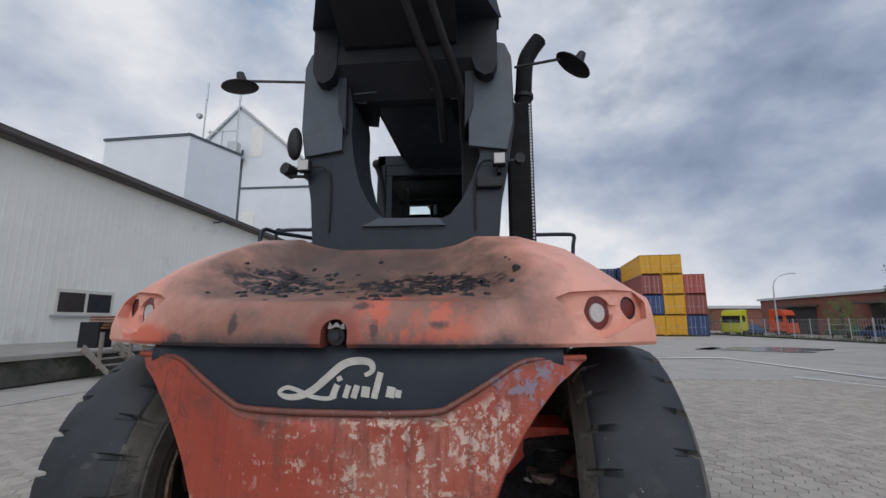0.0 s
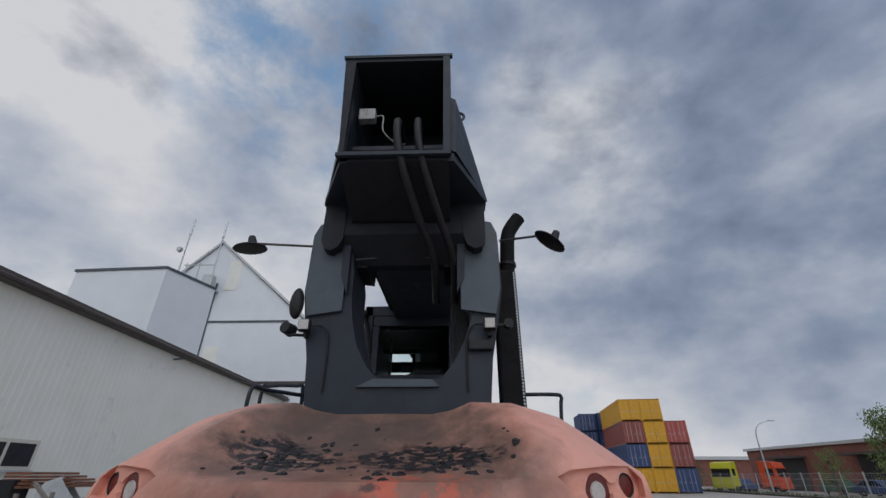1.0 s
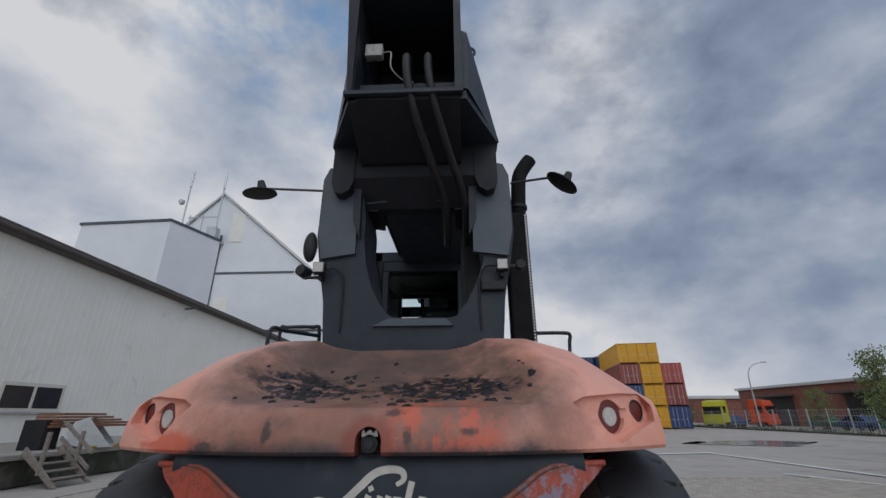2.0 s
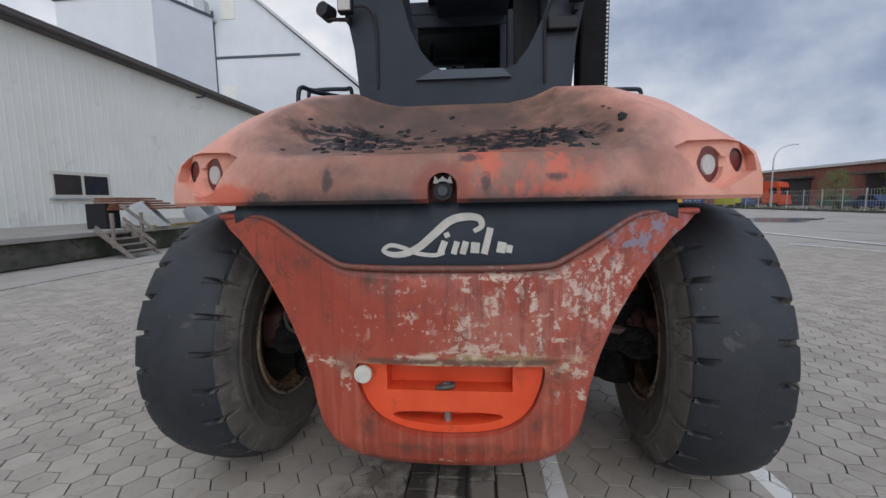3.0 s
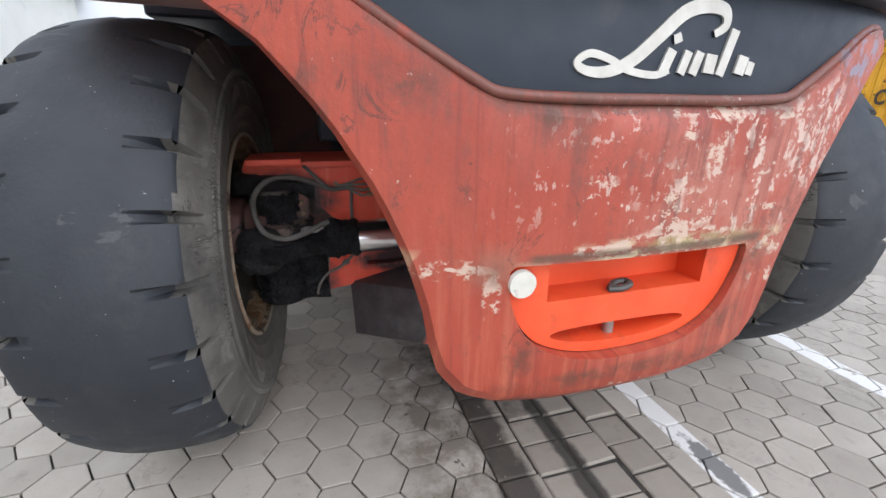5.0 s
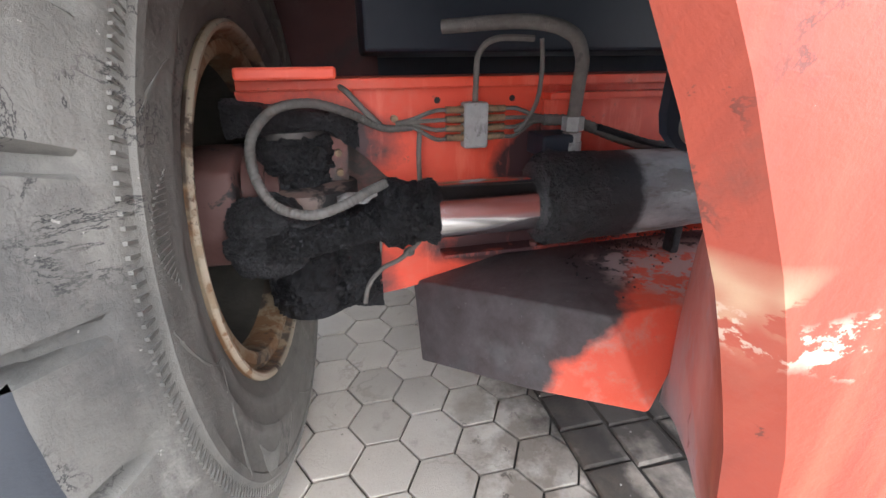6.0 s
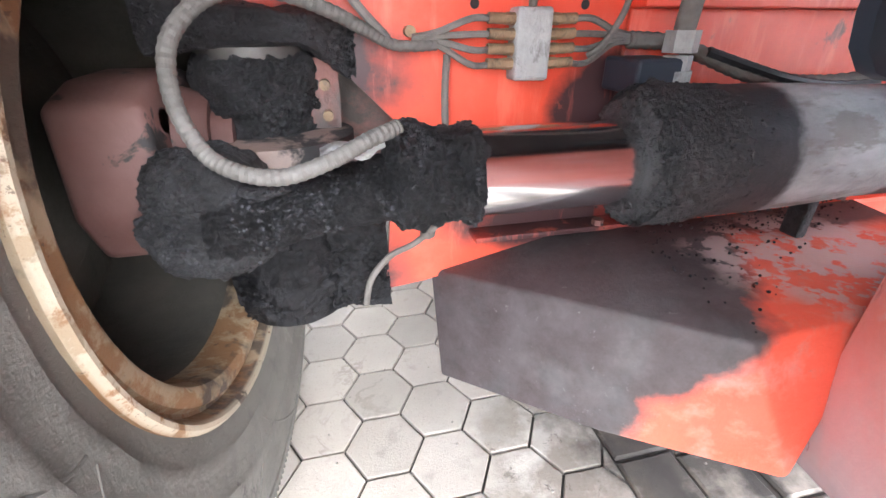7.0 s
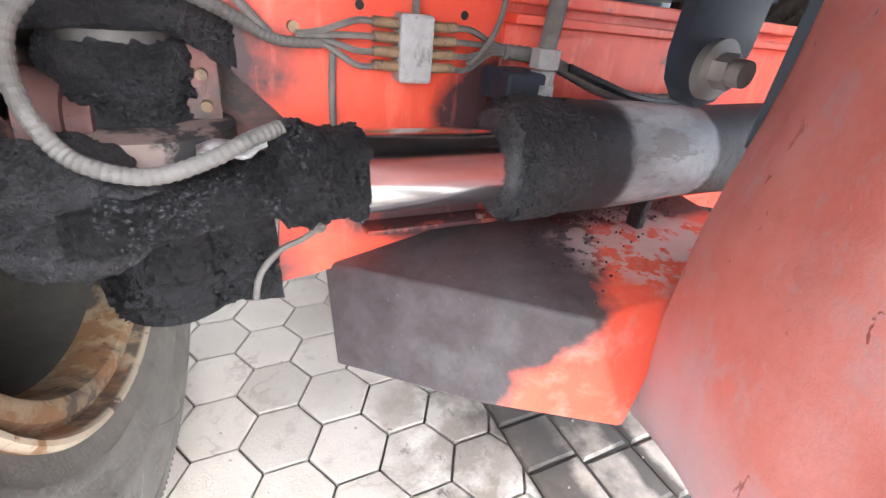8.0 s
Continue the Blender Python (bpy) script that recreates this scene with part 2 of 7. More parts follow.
def weight_layers(t, pos, xyz, c):
    c = mix_node(t, math_node(t, "MULTIPLY", step(t, streaked(t, pos, 6, 1, 0.7, 3), 0.5, 0.2), 0.45), c, (0.22, 0.045, 0.03))
    fade = math_node(t, "MULTIPLY", step(t, noise_node(t, pos, 2.2, 6, 0.6), 0.48, 0.25), 0.5)
    c = mix_node(t, fade, c, (0.42, 0.13, 0.09))
    rubbed = math_node(t, "MULTIPLY", step(t, streaked(t, pos, 9, 1, 0.5, 2.6, 7), 0.47, 0.16), math_node(t, "SUBTRACT", 1.0, step(t, xyz[2], 0.62, 0.5)))
    c = mix_node(t, math_node(t, "MULTIPLY", rubbed, 0.55), c, (0.52, 0.15, 0.085))
    wear = blob(t, xyz, (0.34, 1.95, 1.10), (0.46, 0.6, 0.27), 0.9, pos, 0.5, 3.0)
    flakes = step(t, math_node(t, "ADD", math_node(t, "MULTIPLY", streaked(t, pos, 2.2, 1, 0.8, 9), 0.55), math_node(t, "MULTIPLY", streaked(t, pos, 1.0, 1, 1.3, 21), 0.45)), 0.552, 0.010)
    c = mix_node(t, math_node(t, "MULTIPLY", math_node(t, "MULTIPLY", wear, step(t, noise_node(t, pos, 6, 7, 0.7), 0.44, 0.1)), 0.45), c, (0.46, 0.20, 0.15))
    wear = math_node(t, "MULTIPLY", wear, step(t, noise_node(t, pos, 4.2, 5, 0.6), 0.44, 0.06))
    c = mix_node(t, math_node(t, "MULTIPLY", wear, flakes), c, (0.60, 0.44, 0.36))
    patch = blob(t, xyz, (0.62, 2.0, 1.22), (0.17, 0.5, 0.17), 1.5, pos, 0.35, 7.0)
    bits = step(t, math_node(t, "ADD", math_node(t, "MULTIPLY", streaked(t, pos, 1.3, 1, 0.9, 17), 0.6), math_node(t, "MULTIPLY", noise_node(t, pos, 55, 4, 0.7), 0.4)), 0.50, 0.03)
    c = mix_node(t, math_node(t, "MULTIPLY", patch, bits), c, (0.58, 0.42, 0.35))
    wide = blob(t, xyz, (0.25, 2.0, 1.12), (0.75, 0.6, 0.36), 0.9, pos, 0.5, 3.0)
    specks = step(t, math_node(t, "ADD", math_node(t, "MULTIPLY", streaked(t, pos, 1.2, 1, 0.8, 30), 0.6), math_node(t, "MULTIPLY", noise_node(t, pos, 5, 4, 0.6), 0.4)), 0.575, 0.012)
    c = mix_node(t, math_node(t, "MULTIPLY", math_node(t, "MULTIPLY", wide, specks), 0.85), c, (0.58, 0.43, 0.36))
    runs = math_node(t, "MULTIPLY", step(t, streaked(t, pos, 16, 1, 0.6, 2.0), 0.56, 0.06), step(t, noise_node(t, pos, 2.0, 4, 0.6), 0.42, 0.15))
    c = mix_node(t, math_node(t, "MULTIPLY", runs, 0.55), c, (0.19, 0.035, 0.025))
    grime = math_node(t, "MULTIPLY", step(t, math_node(t, "ADD", math_node(t, "MULTIPLY", noise_node(t, pos, 3.4, 9, 0.75), 0.6), math_node(t, "MULTIPLY", streaked(t, pos, 5, 1, 0.5, 6), 0.4)), 0.52, 0.08), 0.65)
    c = mix_node(t, grime, c, (0.16, 0.055, 0.04))
    scr = math_node(t, "MULTIPLY", band(t, xyz[2], 0.885, 0.975, 0.025), math_node(t, "MULTIPLY", step(t, streaked(t, pos, 0.8, 1, 2.0, 15), 0.46, 0.03), step(t, math_node(t, "ADD", noise_node(t, pos, 3.1, 4, 0.6), math_node(t, "MULTIPLY", band(t, xyz[0], -0.2, 0.42, 0.1), 0.14)), 0.52, 0.08)))
    c = mix_node(t, math_node(t, "MULTIPLY", math_node(t, "MULTIPLY", scr, math_node(t, "SUBTRACT", 1.0, step(t, xyz[1], 2.06, 0.05))), 0.9), c, (0.60, 0.50, 0.32))
    raw = step(t, math_node(t, "ADD", math_node(t, "MULTIPLY", streaked(t, pos, 0.9, 1, 1.8, 13, 8), 0.6), math_node(t, "MULTIPLY", noise_node(t, pos, 42, 5, 0.7), 0.4)), 0.522, 0.015)
    face = math_node(t, "SUBTRACT", 1.0, step(t, xyz[1], 2.06, 0.05))
    for cx, cz, w, h in ((0.16, 0.957, 0.30, 0.032), (-0.08, 0.945, 0.26, 0.016), (-0.53, 0.918, 0.12, 0.03), (-0.42, 0.85, 0.028, 0.085), (0.50, 0.90, 0.10, 0.055), (0.50, 0.79, 0.075, 0.05), (0.10, 1.03, 0.13, 0.07), (0.18, 1.20, 0.035, 0.12), (0.08, 1.17, 0.022, 0.13), (0.36, 1.14, 0.09, 0.022), (0.45, 1.02, 0.10, 0.012), (0.30, 1.28, 0.34, 0.018), (0.05, 0.51, 0.12, 0.018), (-0.15, 1.10, 0.06, 0.05)):
        bare = math_node(t, "MULTIPLY", blob(t, xyz, (cx, 1.97, cz), (w, 0.35, h), 1.3, pos, 0.3, 9.0), raw)
        c = mix_node(t, math_node(t, "MULTIPLY", math_node(t, "MULTIPLY", bare, face), 0.92), c, (0.56, 0.42, 0.33))
    for cx, cz, w, h in ((0.43, 0.86, 0.05, 0.10), (-0.42, 0.90, 0.07, 0.05), (0.0, 0.56, 0.40, 0.035), (0.35, 0.66, 0.07, 0.08), (-0.34, 0.66, 0.06, 0.09), (-0.62, 1.33, 0.10, 0.07), (-0.30, 1.27, 0.05, 0.03)):
        soil = math_node(t, "MULTIPLY", blob(t, xyz, (cx, 1.97, cz), (w, 0.35, h), 1.4, pos, 0.7, 8.0), step(t, noise_node(t, pos, 13, 8, 0.72), 0.40, 0.15))
        c = mix_node(t, math_node(t, "MULTIPLY", math_node(t, "MULTIPLY", soil, face), 0.7), c, (0.10, 0.045, 0.03))
    moss = math_node(t, "MULTIPLY", blob(t, xyz, (0.20, 1.97, 0.945), (0.24, 0.3, 0.026), 1.2, pos, 0.4, 11.0), step(t, noise_node(t, pos, 19, 6, 0.7), 0.45, 0.08))
    c = mix_node(t, math_node(t, "MULTIPLY", moss, 0.8), c, (0.30, 0.22, 0.09))
    grey = math_node(t, "MULTIPLY", band(t, xyz[2], 0.84, 0.99, 0.05), step(t, noise_node(t, pos, 4, 6, 0.6), 0.44, 0.12))
    c = mix_node(t, math_node(t, "MULTIPLY", grey, 0.5), c, (0.27, 0.13, 0.085))
    seam = math_node(t, "MULTIPLY", math_node(t, "MULTIPLY", band(t, xyz[2], 0.915, 0.95, 0.012), band(t, xyz[0], -0.34, 0.46, 0.03)), step(t, noise_node(t, pos, 9, 6, 0.7), 0.40, 0.1))
    c = mix_node(t, math_node(t, "MULTIPLY", seam, 0.8), c, (0.10, 0.06, 0.04))
    crack = math_node(t, "ABSOLUTE", math_node(t, "SUBTRACT", noise_node(t, pos, 5, 7, 0.65, 0.8), 0.5))
    crack = math_node(t, "MULTIPLY", math_node(t, "SUBTRACT", 1.0, step(t, crack, 0.004, 0.008)), step(t, noise_node(t, pos, 3, 4, 0.6), 0.52, 0.05))
    c = mix_node(t, math_node(t, "MULTIPLY", crack, 0.7), c, (0.09, 0.035, 0.028))
    ax = math_node(t, "MAXIMUM", math_node(t, "SUBTRACT", math_node(t, "ABSOLUTE", xyz[0]), 0.42), 0.0)
    rim = math_node(t, "SUBTRACT", math_node(t, "SUBTRACT", xyz[2], 1.305), math_node(t, "MULTIPLY", math_node(t, "MINIMUM", ax, 0.33), 0.62))
    rim = math_node(t, "ADD", rim, math_node(t, "MULTIPLY", math_node(t, "SUBTRACT", noise_node(t, pos, 7, 6, 0.7), 0.5), 0.09))
    worn = math_node(t, "MULTIPLY", step(t, rim, -0.035, 0.03), step(t, noise_node(t, pos, 2.6, 5, 0.6), 0.36, 0.12))
    c = mix_node(t, math_node(t, "MULTIPLY", math_node(t, "MULTIPLY", worn, band(t, xyz[0], -0.9, 0.9, 0.1)), 0.72), c, (0.115, 0.062, 0.048))
    blue = blob(t, xyz, (0.80, 2.05, 1.42), (0.22, 0.4, 0.14), 1.2, pos, 0.4, 5.0)
    c = mix_node(t, math_node(t, "MULTIPLY", math_node(t, "MULTIPLY", blue, step(t, noise_node(t, pos, 14, 6, 0.7), 0.5, 0.04)), 0.7), c, (0.22, 0.25, 0.34))
    # faded pink flank, kept paler than the front to stand in for missing light
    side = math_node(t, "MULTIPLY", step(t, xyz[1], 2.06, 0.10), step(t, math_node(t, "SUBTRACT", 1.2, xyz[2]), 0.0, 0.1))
    lit_pink = ramp_node(t, noise_node(t, pos, 6, 7, 0.65), [(0.35, (0.56, 0.15, 0.12)), (0.65, (0.66, 0.24, 0.21))])
    c = mix_node(t, side, c, lit_pink)
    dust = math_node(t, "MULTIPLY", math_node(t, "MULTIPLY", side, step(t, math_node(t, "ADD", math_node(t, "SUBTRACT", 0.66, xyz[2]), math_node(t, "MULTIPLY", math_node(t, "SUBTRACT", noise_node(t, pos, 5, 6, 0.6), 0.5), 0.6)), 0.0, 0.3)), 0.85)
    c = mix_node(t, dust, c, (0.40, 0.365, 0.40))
    mottle = math_node(t, "MULTIPLY", side, step(t, noise_node(t, pos, 9, 8, 0.72, 0.4), 0.54, 0.08))
    c = mix_node(t, math_node(t, "MULTIPLY", mottle, 0.45), c, (0.50, 0.34, 0.36))
    drops = math_node(t, "MULTIPLY", side, math_node(t, "MULTIPLY", step(t, streaked(t, pos, 13, 13, 4.5, 2.2, 4), 0.66, 0.02), step(t, noise_node(t, pos, 4.5, 3, 0.6), 0.50, 0.06)))
    c = mix_node(t, math_node(t, "MULTIPLY", drops, 0.9), c, (0.24, 0.022, 0.02))
    c = mix_node(t, math_node(t, "MULTIPLY", step(t, noise_node(t, pos, 21, 6, 0.75), 0.68, 0.015), 0.8), c, (0.10, 0.025, 0.02))
    scratch = math_node(t, "MULTIPLY", side, step(t, streaked(t, pos, 3.0, 3.0, 1.0, 9), 0.70, 0.012))
    c = mix_node(t, math_node(t, "MULTIPLY", scratch, 0.8), c, (0.20, 0.03, 0.025))
    dusty = math_node(t, "MULTIPLY", side, step(t, noise_node(t, pos, 3.6, 7, 0.7), 0.50, 0.2))
    c = mix_node(t, math_node(t, "MULTIPLY", dusty, 0.4), c, (0.46, 0.36, 0.38))
    chips = step(t, noise_node(t, pos, 38, 5, 0.7), 0.69, 0.02)
    return mix_node(t, math_node(t, "MULTIPLY", chips, 0.7), c, (0.55, 0.42, 0.36))


def axle_layers(t, pos, xyz, c):
    c = mix_node(t, math_node(t, "MULTIPLY", step(t, noise_node(t, pos, 5, 8, 0.7), 0.52, 0.2), 0.4), c, (0.62, 0.20, 0.14))
    for ctr, size in (((-0.97, 2.93, 0.90), (0.27, 0.3, 0.135)), ((-0.98, 2.93, 0.50), (0.27, 0.3, 0.18)), ((-0.36, 2.93, 0.80), (0.12, 0.3, 0.16)), ((-0.40, 2.93, 0.60), (0.28, 0.3, 0.08))):
        g = blob(t, xyz, ctr, size, 0.7, pos, 0.3, 9.0)
        c = mix_node(t, math_node(t, "MULTIPLY", g, 0.95), c, (0.022, 0.022, 0.026))
    old = math_node(t, "MULTIPLY", step(t, xyz[0], -0.335, 0.006), step(t, noise_node(t, pos, 4, 7, 0.65), 0.30, 0.3))
    c = mix_node(t, math_node(t, "MULTIPLY", old, 0.6), c, (0.40, 0.045, 0.03))
    spots = math_node(t, "MULTIPLY", step(t, noise_node(t, pos, 10, 6, 0.65), 0.62, 0.06), step(t, xyz[0], -0.36, 0.2))
    c = mix_node(t, math_node(t, "MULTIPLY", spots, 0.85), c, (0.05, 0.03, 0.028))
    chips = step(t, noise_node(t, pos, 26, 7, 0.75), 0.645, 0.02)
    c = mix_node(t, math_node(t, "MULTIPLY", chips, 0.55), c, (0.30, 0.075, 0.05))
    return mix_node(t, math_node(t, "MULTIPLY", step(t, streaked(t, pos, 5, 5, 0.8, 4), 0.56, 0.1), 0.35), c, (0.86, 0.22, 0.15))


def tray_layers(t, pos, xyz, c):
    c = mix_node(t, math_node(t, "MULTIPLY", step(t, noise_node(t, pos, 9, 8, 0.7), 0.5, 0.15), 0.5), c, (0.48, 0.33, 0.29))
    reach = math_node(t, "ADD", math_node(t, "ADD", xyz[0], math_node(t, "MULTIPLY", math_node(t, "SUBTRACT", 0.585, xyz[2]), 0.75)), math_node(t, "MULTIPLY", math_node(t, "SUBTRACT", 2.48, xyz[1]), 0.75))
    reach = math_node(t, "ADD", reach, math_node(t, "MULTIPLY", math_node(t, "SUBTRACT", noise_node(t, pos, 5, 7, 0.65), 0.5), 0.22))
    g = math_node(t, "SUBTRACT", 1.0, step(t, reach, -0.36, 0.05))
    dark = ramp_node(t, noise_node(t, pos, 11, 9, 0.75), [(0.35, (0.026, 0.031, 0.034)), (0.68, (0.066, 0.074, 0.078))])
    c = mix_node(t, math_node(t, "MULTIPLY", g, 0.97), c, dark)
    c = mix_node(t, math_node(t, "MULTIPLY", step(t, noise_node(t, pos, 60, 6, 0.75), 0.64, 0.03), 0.5), c, (0.20, 0.19, 0.185))
    c = mix_node(t, math_node(t, "MULTIPLY", step(t, noise_node(t, pos, 4.0, 6, 0.65), 0.60, 0.12), 0.35), c, (0.17, 0.165, 0.16))
    g = blob(t, xyz, (0.15, 2.86, 0.60), (0.34, 0.12, 0.3), 0.6, pos, 0.3, 9.0)
    c = mix_node(t, math_node(t, "MULTIPLY", g, 0.95), c, (0.04, 0.04, 0.045))
    scraped = math_node(t, "MULTIPLY", blob(t, xyz, (-0.02, 2.68, 0.60), (0.26, 0.19, 0.1), 0.8, pos, 0.3, 7.0), step(t, streaked(t, pos, 1, 1, 1, 19), 0.46, 0.05))
    return mix_node(t, math_node(t, "MULTIPLY", scraped, 0.8), c, (0.50, 0.38, 0.36))


def steel_layers(t, pos, xyz, c):
    pale = math_node(t, "MULTIPLY", band(t, xyz[0], -0.22, 0.04, 0.06), step(t, streaked(t, pos, 0.8, 1.6, 1.6, 6), 0.40, 0.2))
    c = mix_node(t, math_node(t, "MULTIPLY", pale, 0.85), c, (0.52, 0.54, 0.55))
    c = mix_node(t, math_node(t, "MULTIPLY", step(t, streaked(t, pos, 0.6, 2, 2, 9), 0.56, 0.05), 0.6), c, (0.16, 0.14, 0.12))
    g = math_node(t, "MAXIMUM", band(t, xyz[0], -0.50, -0.16, 0.07), band(t, xyz[0], 0.02, 0.60, 0.05))
    n = step(t, math_node(t, "ADD", g, math_node(t, "MULTIPLY", math_node(t, "SUBTRACT", noise_node(t, pos, 9, 7, 0.7), 0.5), 1.2)), 0.35, 0.3)
    return mix_node(t, n, c, (0.025, 0.026, 0.029))


def paver_layers(t, pos, xyz, c):
    oi = t.nodes.new("ShaderNodeObjectInfo").outputs["Random"]
    isl = t.nodes.new("ShaderNodeNewGeometry").outputs["Random Per Island"]
    hs = t.nodes.new("ShaderNodeHueSaturation")
    r = math_node(t, "FRACT", math_node(t, "ADD", oi, isl))
    t.links.new(math_node(t, "ADD", math_node(t, "MULTIPLY", r, 0.24), 0.88), hs.inputs["Value"])
    t.links.new(c, hs.inputs["Color"])
    c = hs.outputs[0]
    c = mix_node(t, math_node(t, "MULTIPLY", step(t, noise_node(t, pos, 9, 8, 0.7), 0.58, 0.12), 0.45), c, (0.16, 0.14, 0.125))
    c = mix_node(t, math_node(t, "MULTIPLY", step(t, noise_node(t, pos, 170, 3, 0.7), 0.60, 0.1), 0.35), c, (0.12, 0.11, 0.10))
    worn = step(t, noise_node(t, pos, 7, 7, 0.7), 0.35, 0.05)
    for lo, hi in ((0.49, 0.60), (1.67, 1.79)):
        c = mix_node(t, math_node(t, "MULTIPLY", math_node(t, "MULTIPLY", band(t, xyz[0], lo, hi, 0.006), worn), 0.93), c, (0.74, 0.73, 0.71))
    sandy = math_node(t, "MULTIPLY", band(t, xyz[0], -0.275, 0.385, 0.003), math_node(t, "ADD", math_node(t, "MULTIPLY", noise_node(t, pos, 6, 6, 0.7), 0.8), 0.05))
    c = mix_node(t, sandy, c, (0.17, 0.135, 0.10))
    scuff = blob(t, xyz, (0.55, 1.98, 0.0), (0.045, 0.16, 1), 1.8, pos, 0.2, 16.0)
    c = mix_node(t, math_node(t, "MULTIPLY", scuff, 0.8), c, (0.06, 0.06, 0.06))
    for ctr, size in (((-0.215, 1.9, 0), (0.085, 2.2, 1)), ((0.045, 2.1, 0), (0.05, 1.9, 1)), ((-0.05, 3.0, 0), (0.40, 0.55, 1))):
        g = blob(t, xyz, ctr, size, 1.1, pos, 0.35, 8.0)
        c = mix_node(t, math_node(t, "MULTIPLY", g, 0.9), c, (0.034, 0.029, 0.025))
    # brown drips of old oil beside the gutter
    seep = blob(t, xyz, (-0.42, 2.45, 0), (0.27, 0.78, 1), 1.3, pos, 0.6, 5.0)
    c = mix_node(t, math_node(t, "MULTIPLY", math_node(t, "MULTIPLY", seep, step(t, noise_node(t, pos, 6.5, 7, 0.65), 0.40, 0.14)), 0.68), c, (0.115, 0.09, 0.066))
    drip = step(t, noise_node(t, pos, 15, 8, 0.72, 0.6), 0.60, 0.05)
    c = mix_node(t, math_node(t, "MULTIPLY", math_node(t, "MULTIPLY", seep, drip), 0.8), c, (0.045, 0.036, 0.028))
    rim = math_node(t, "ABSOLUTE", math_node(t, "SUBTRACT", noise_node(t, pos, 3.2, 6, 0.6, 0.8), 0.5))
    rim = math_node(t, "MULTIPLY", math_node(t, "SUBTRACT", 1.0, step(t, rim, 0.004, 0.012)), step(t, noise_node(t, pos, 2.1, 4, 0.6), 0.52, 0.08))
    return mix_node(t, math_node(t, "MULTIPLY", rim, 0.4), c, (0.17, 0.145, 0.12))


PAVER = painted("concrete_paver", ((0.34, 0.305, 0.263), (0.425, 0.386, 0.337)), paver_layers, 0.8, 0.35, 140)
JOINT = material("joint_sand", (0.03, 0.027, 0.024), (0.06, 0.054, 0.046), 20, 0.95)
YARD = material("yard_paving", (0.33, 0.305, 0.275), (0.41, 0.38, 0.345), 1.2, 0.75, bump=0.3, bscale=30, dirt=(0.17, 0.16, 0.15), dirt_at=0.55, dirt_scale=0.35, spread=0.2)
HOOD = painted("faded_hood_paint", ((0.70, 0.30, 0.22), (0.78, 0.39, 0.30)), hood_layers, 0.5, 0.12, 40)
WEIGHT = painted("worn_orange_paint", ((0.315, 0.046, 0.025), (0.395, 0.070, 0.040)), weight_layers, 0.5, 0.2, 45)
FRESH = material("bright_orange_paint", (0.72, 0.07, 0.02), (0.82, 0.11, 0.035), 5, 0.45, bump=0.12, dirt=(0.30, 0.05, 0.025), dirt_at=0.54, dirt_scale=4.5, spread=0.2)
AXLE = painted("greasy_orange_paint", ((0.72, 0.066, 0.030), (0.79, 0.105, 0.058)), axle_layers, 0.5, 0.12, 40)
TRAY = painted("greasy_tray_paint", ((0.70, 0.085, 0.042), (0.78, 0.13, 0.08)), tray_layers, 0.6, 0.3, 60)
CYL = painted("greasy_cylinder_paint", ((0.19, 0.20, 0.21), (0.33, 0.34, 0.35)), steel_layers, 0.5, 0.6, 45)
HUBP = material("scuffed_hub_paint", (0.105, 0.042, 0.036), (0.17, 0.092, 0.080), 5, 0.65, bump=0.2, dirt=(0.022, 0.02, 0.02), dirt_at=0.58, dirt_scale=15, spread=0.05)
DUSTY = material("dusty_greased_paint", (0.22, 0.15, 0.125), (0.33, 0.26, 0.23), 9, 0.75, bump=0.3, dirt=(0.03, 0.028, 0.028), dirt_at=0.47, dirt_scale=9, spread=0.08)
FADED = material("faded_red_paint", (0.19, 0.078, 0.066), (0.27, 0.125, 0.108), 6, 0.65, bump=0.3, dirt=(0.09, 0.075, 0.068), dirt_at=0.46, dirt_scale=7)
CHAR = material("charred_plastic", (0.005, 0.005, 0.007), (0.016, 0.016, 0.02), 18, 0.5, bump=0.8, bscale=90)
GREASE = material("crumbly_grease", (0.016, 0.016, 0.018), (0.046, 0.046, 0.050), 22, 0.55, bump=1.0, bscale=75, bump_depth=0.03, dirt=(0.060, 0.059, 0.062), dirt_at=0.57, dirt_scale=11)
# darker copy of the grease, shade on the lower knuckle put into its colour
SHADEG = material("shaded_black_grease", (0.004, 0.004, 0.005), (0.014, 0.014, 0.016), 18, 0.42, bump=0.6, bscale=110, bump_depth=0.012)
CRUMB = material("grease_granules", (0.010, 0.010, 0.012), (0.032, 0.032, 0.036), 20, 0.55, bump=0.3, bscale=200, random_value=0.6)
DARK = material("dark_grey_paint", (0.012, 0.018, 0.029), (0.020, 0.028, 0.041), 4, 0.55, bump=0.05, dirt=(0.036, 0.038, 0.044), dirt_at=0.6)
OLDRED = material("dark_red_gap_paint", (0.045, 0.012, 0.012), (0.085, 0.022, 0.02), 4, 0.7, bump=0.2, dirt=(0.02, 0.016, 0.016), dirt_at=0.52)
SOOT = material("sooty_black_steel", (0.004, 0.004, 0.005), (0.010, 0.010, 0.012), 9, 0.8, bump=0.1)
GREYP = material("mid_grey_paint", (0.052, 0.068, 0.088), (0.074, 0.092, 0.112), 3, 0.5, bump=0.05, dirt=(0.06, 0.065, 0.072), dirt_at=0.55)
BOOM = material("boom_paint", (0.006, 0.008, 0.013), (0.011, 0.014, 0.021), 3, 0.65, bump=0.05)


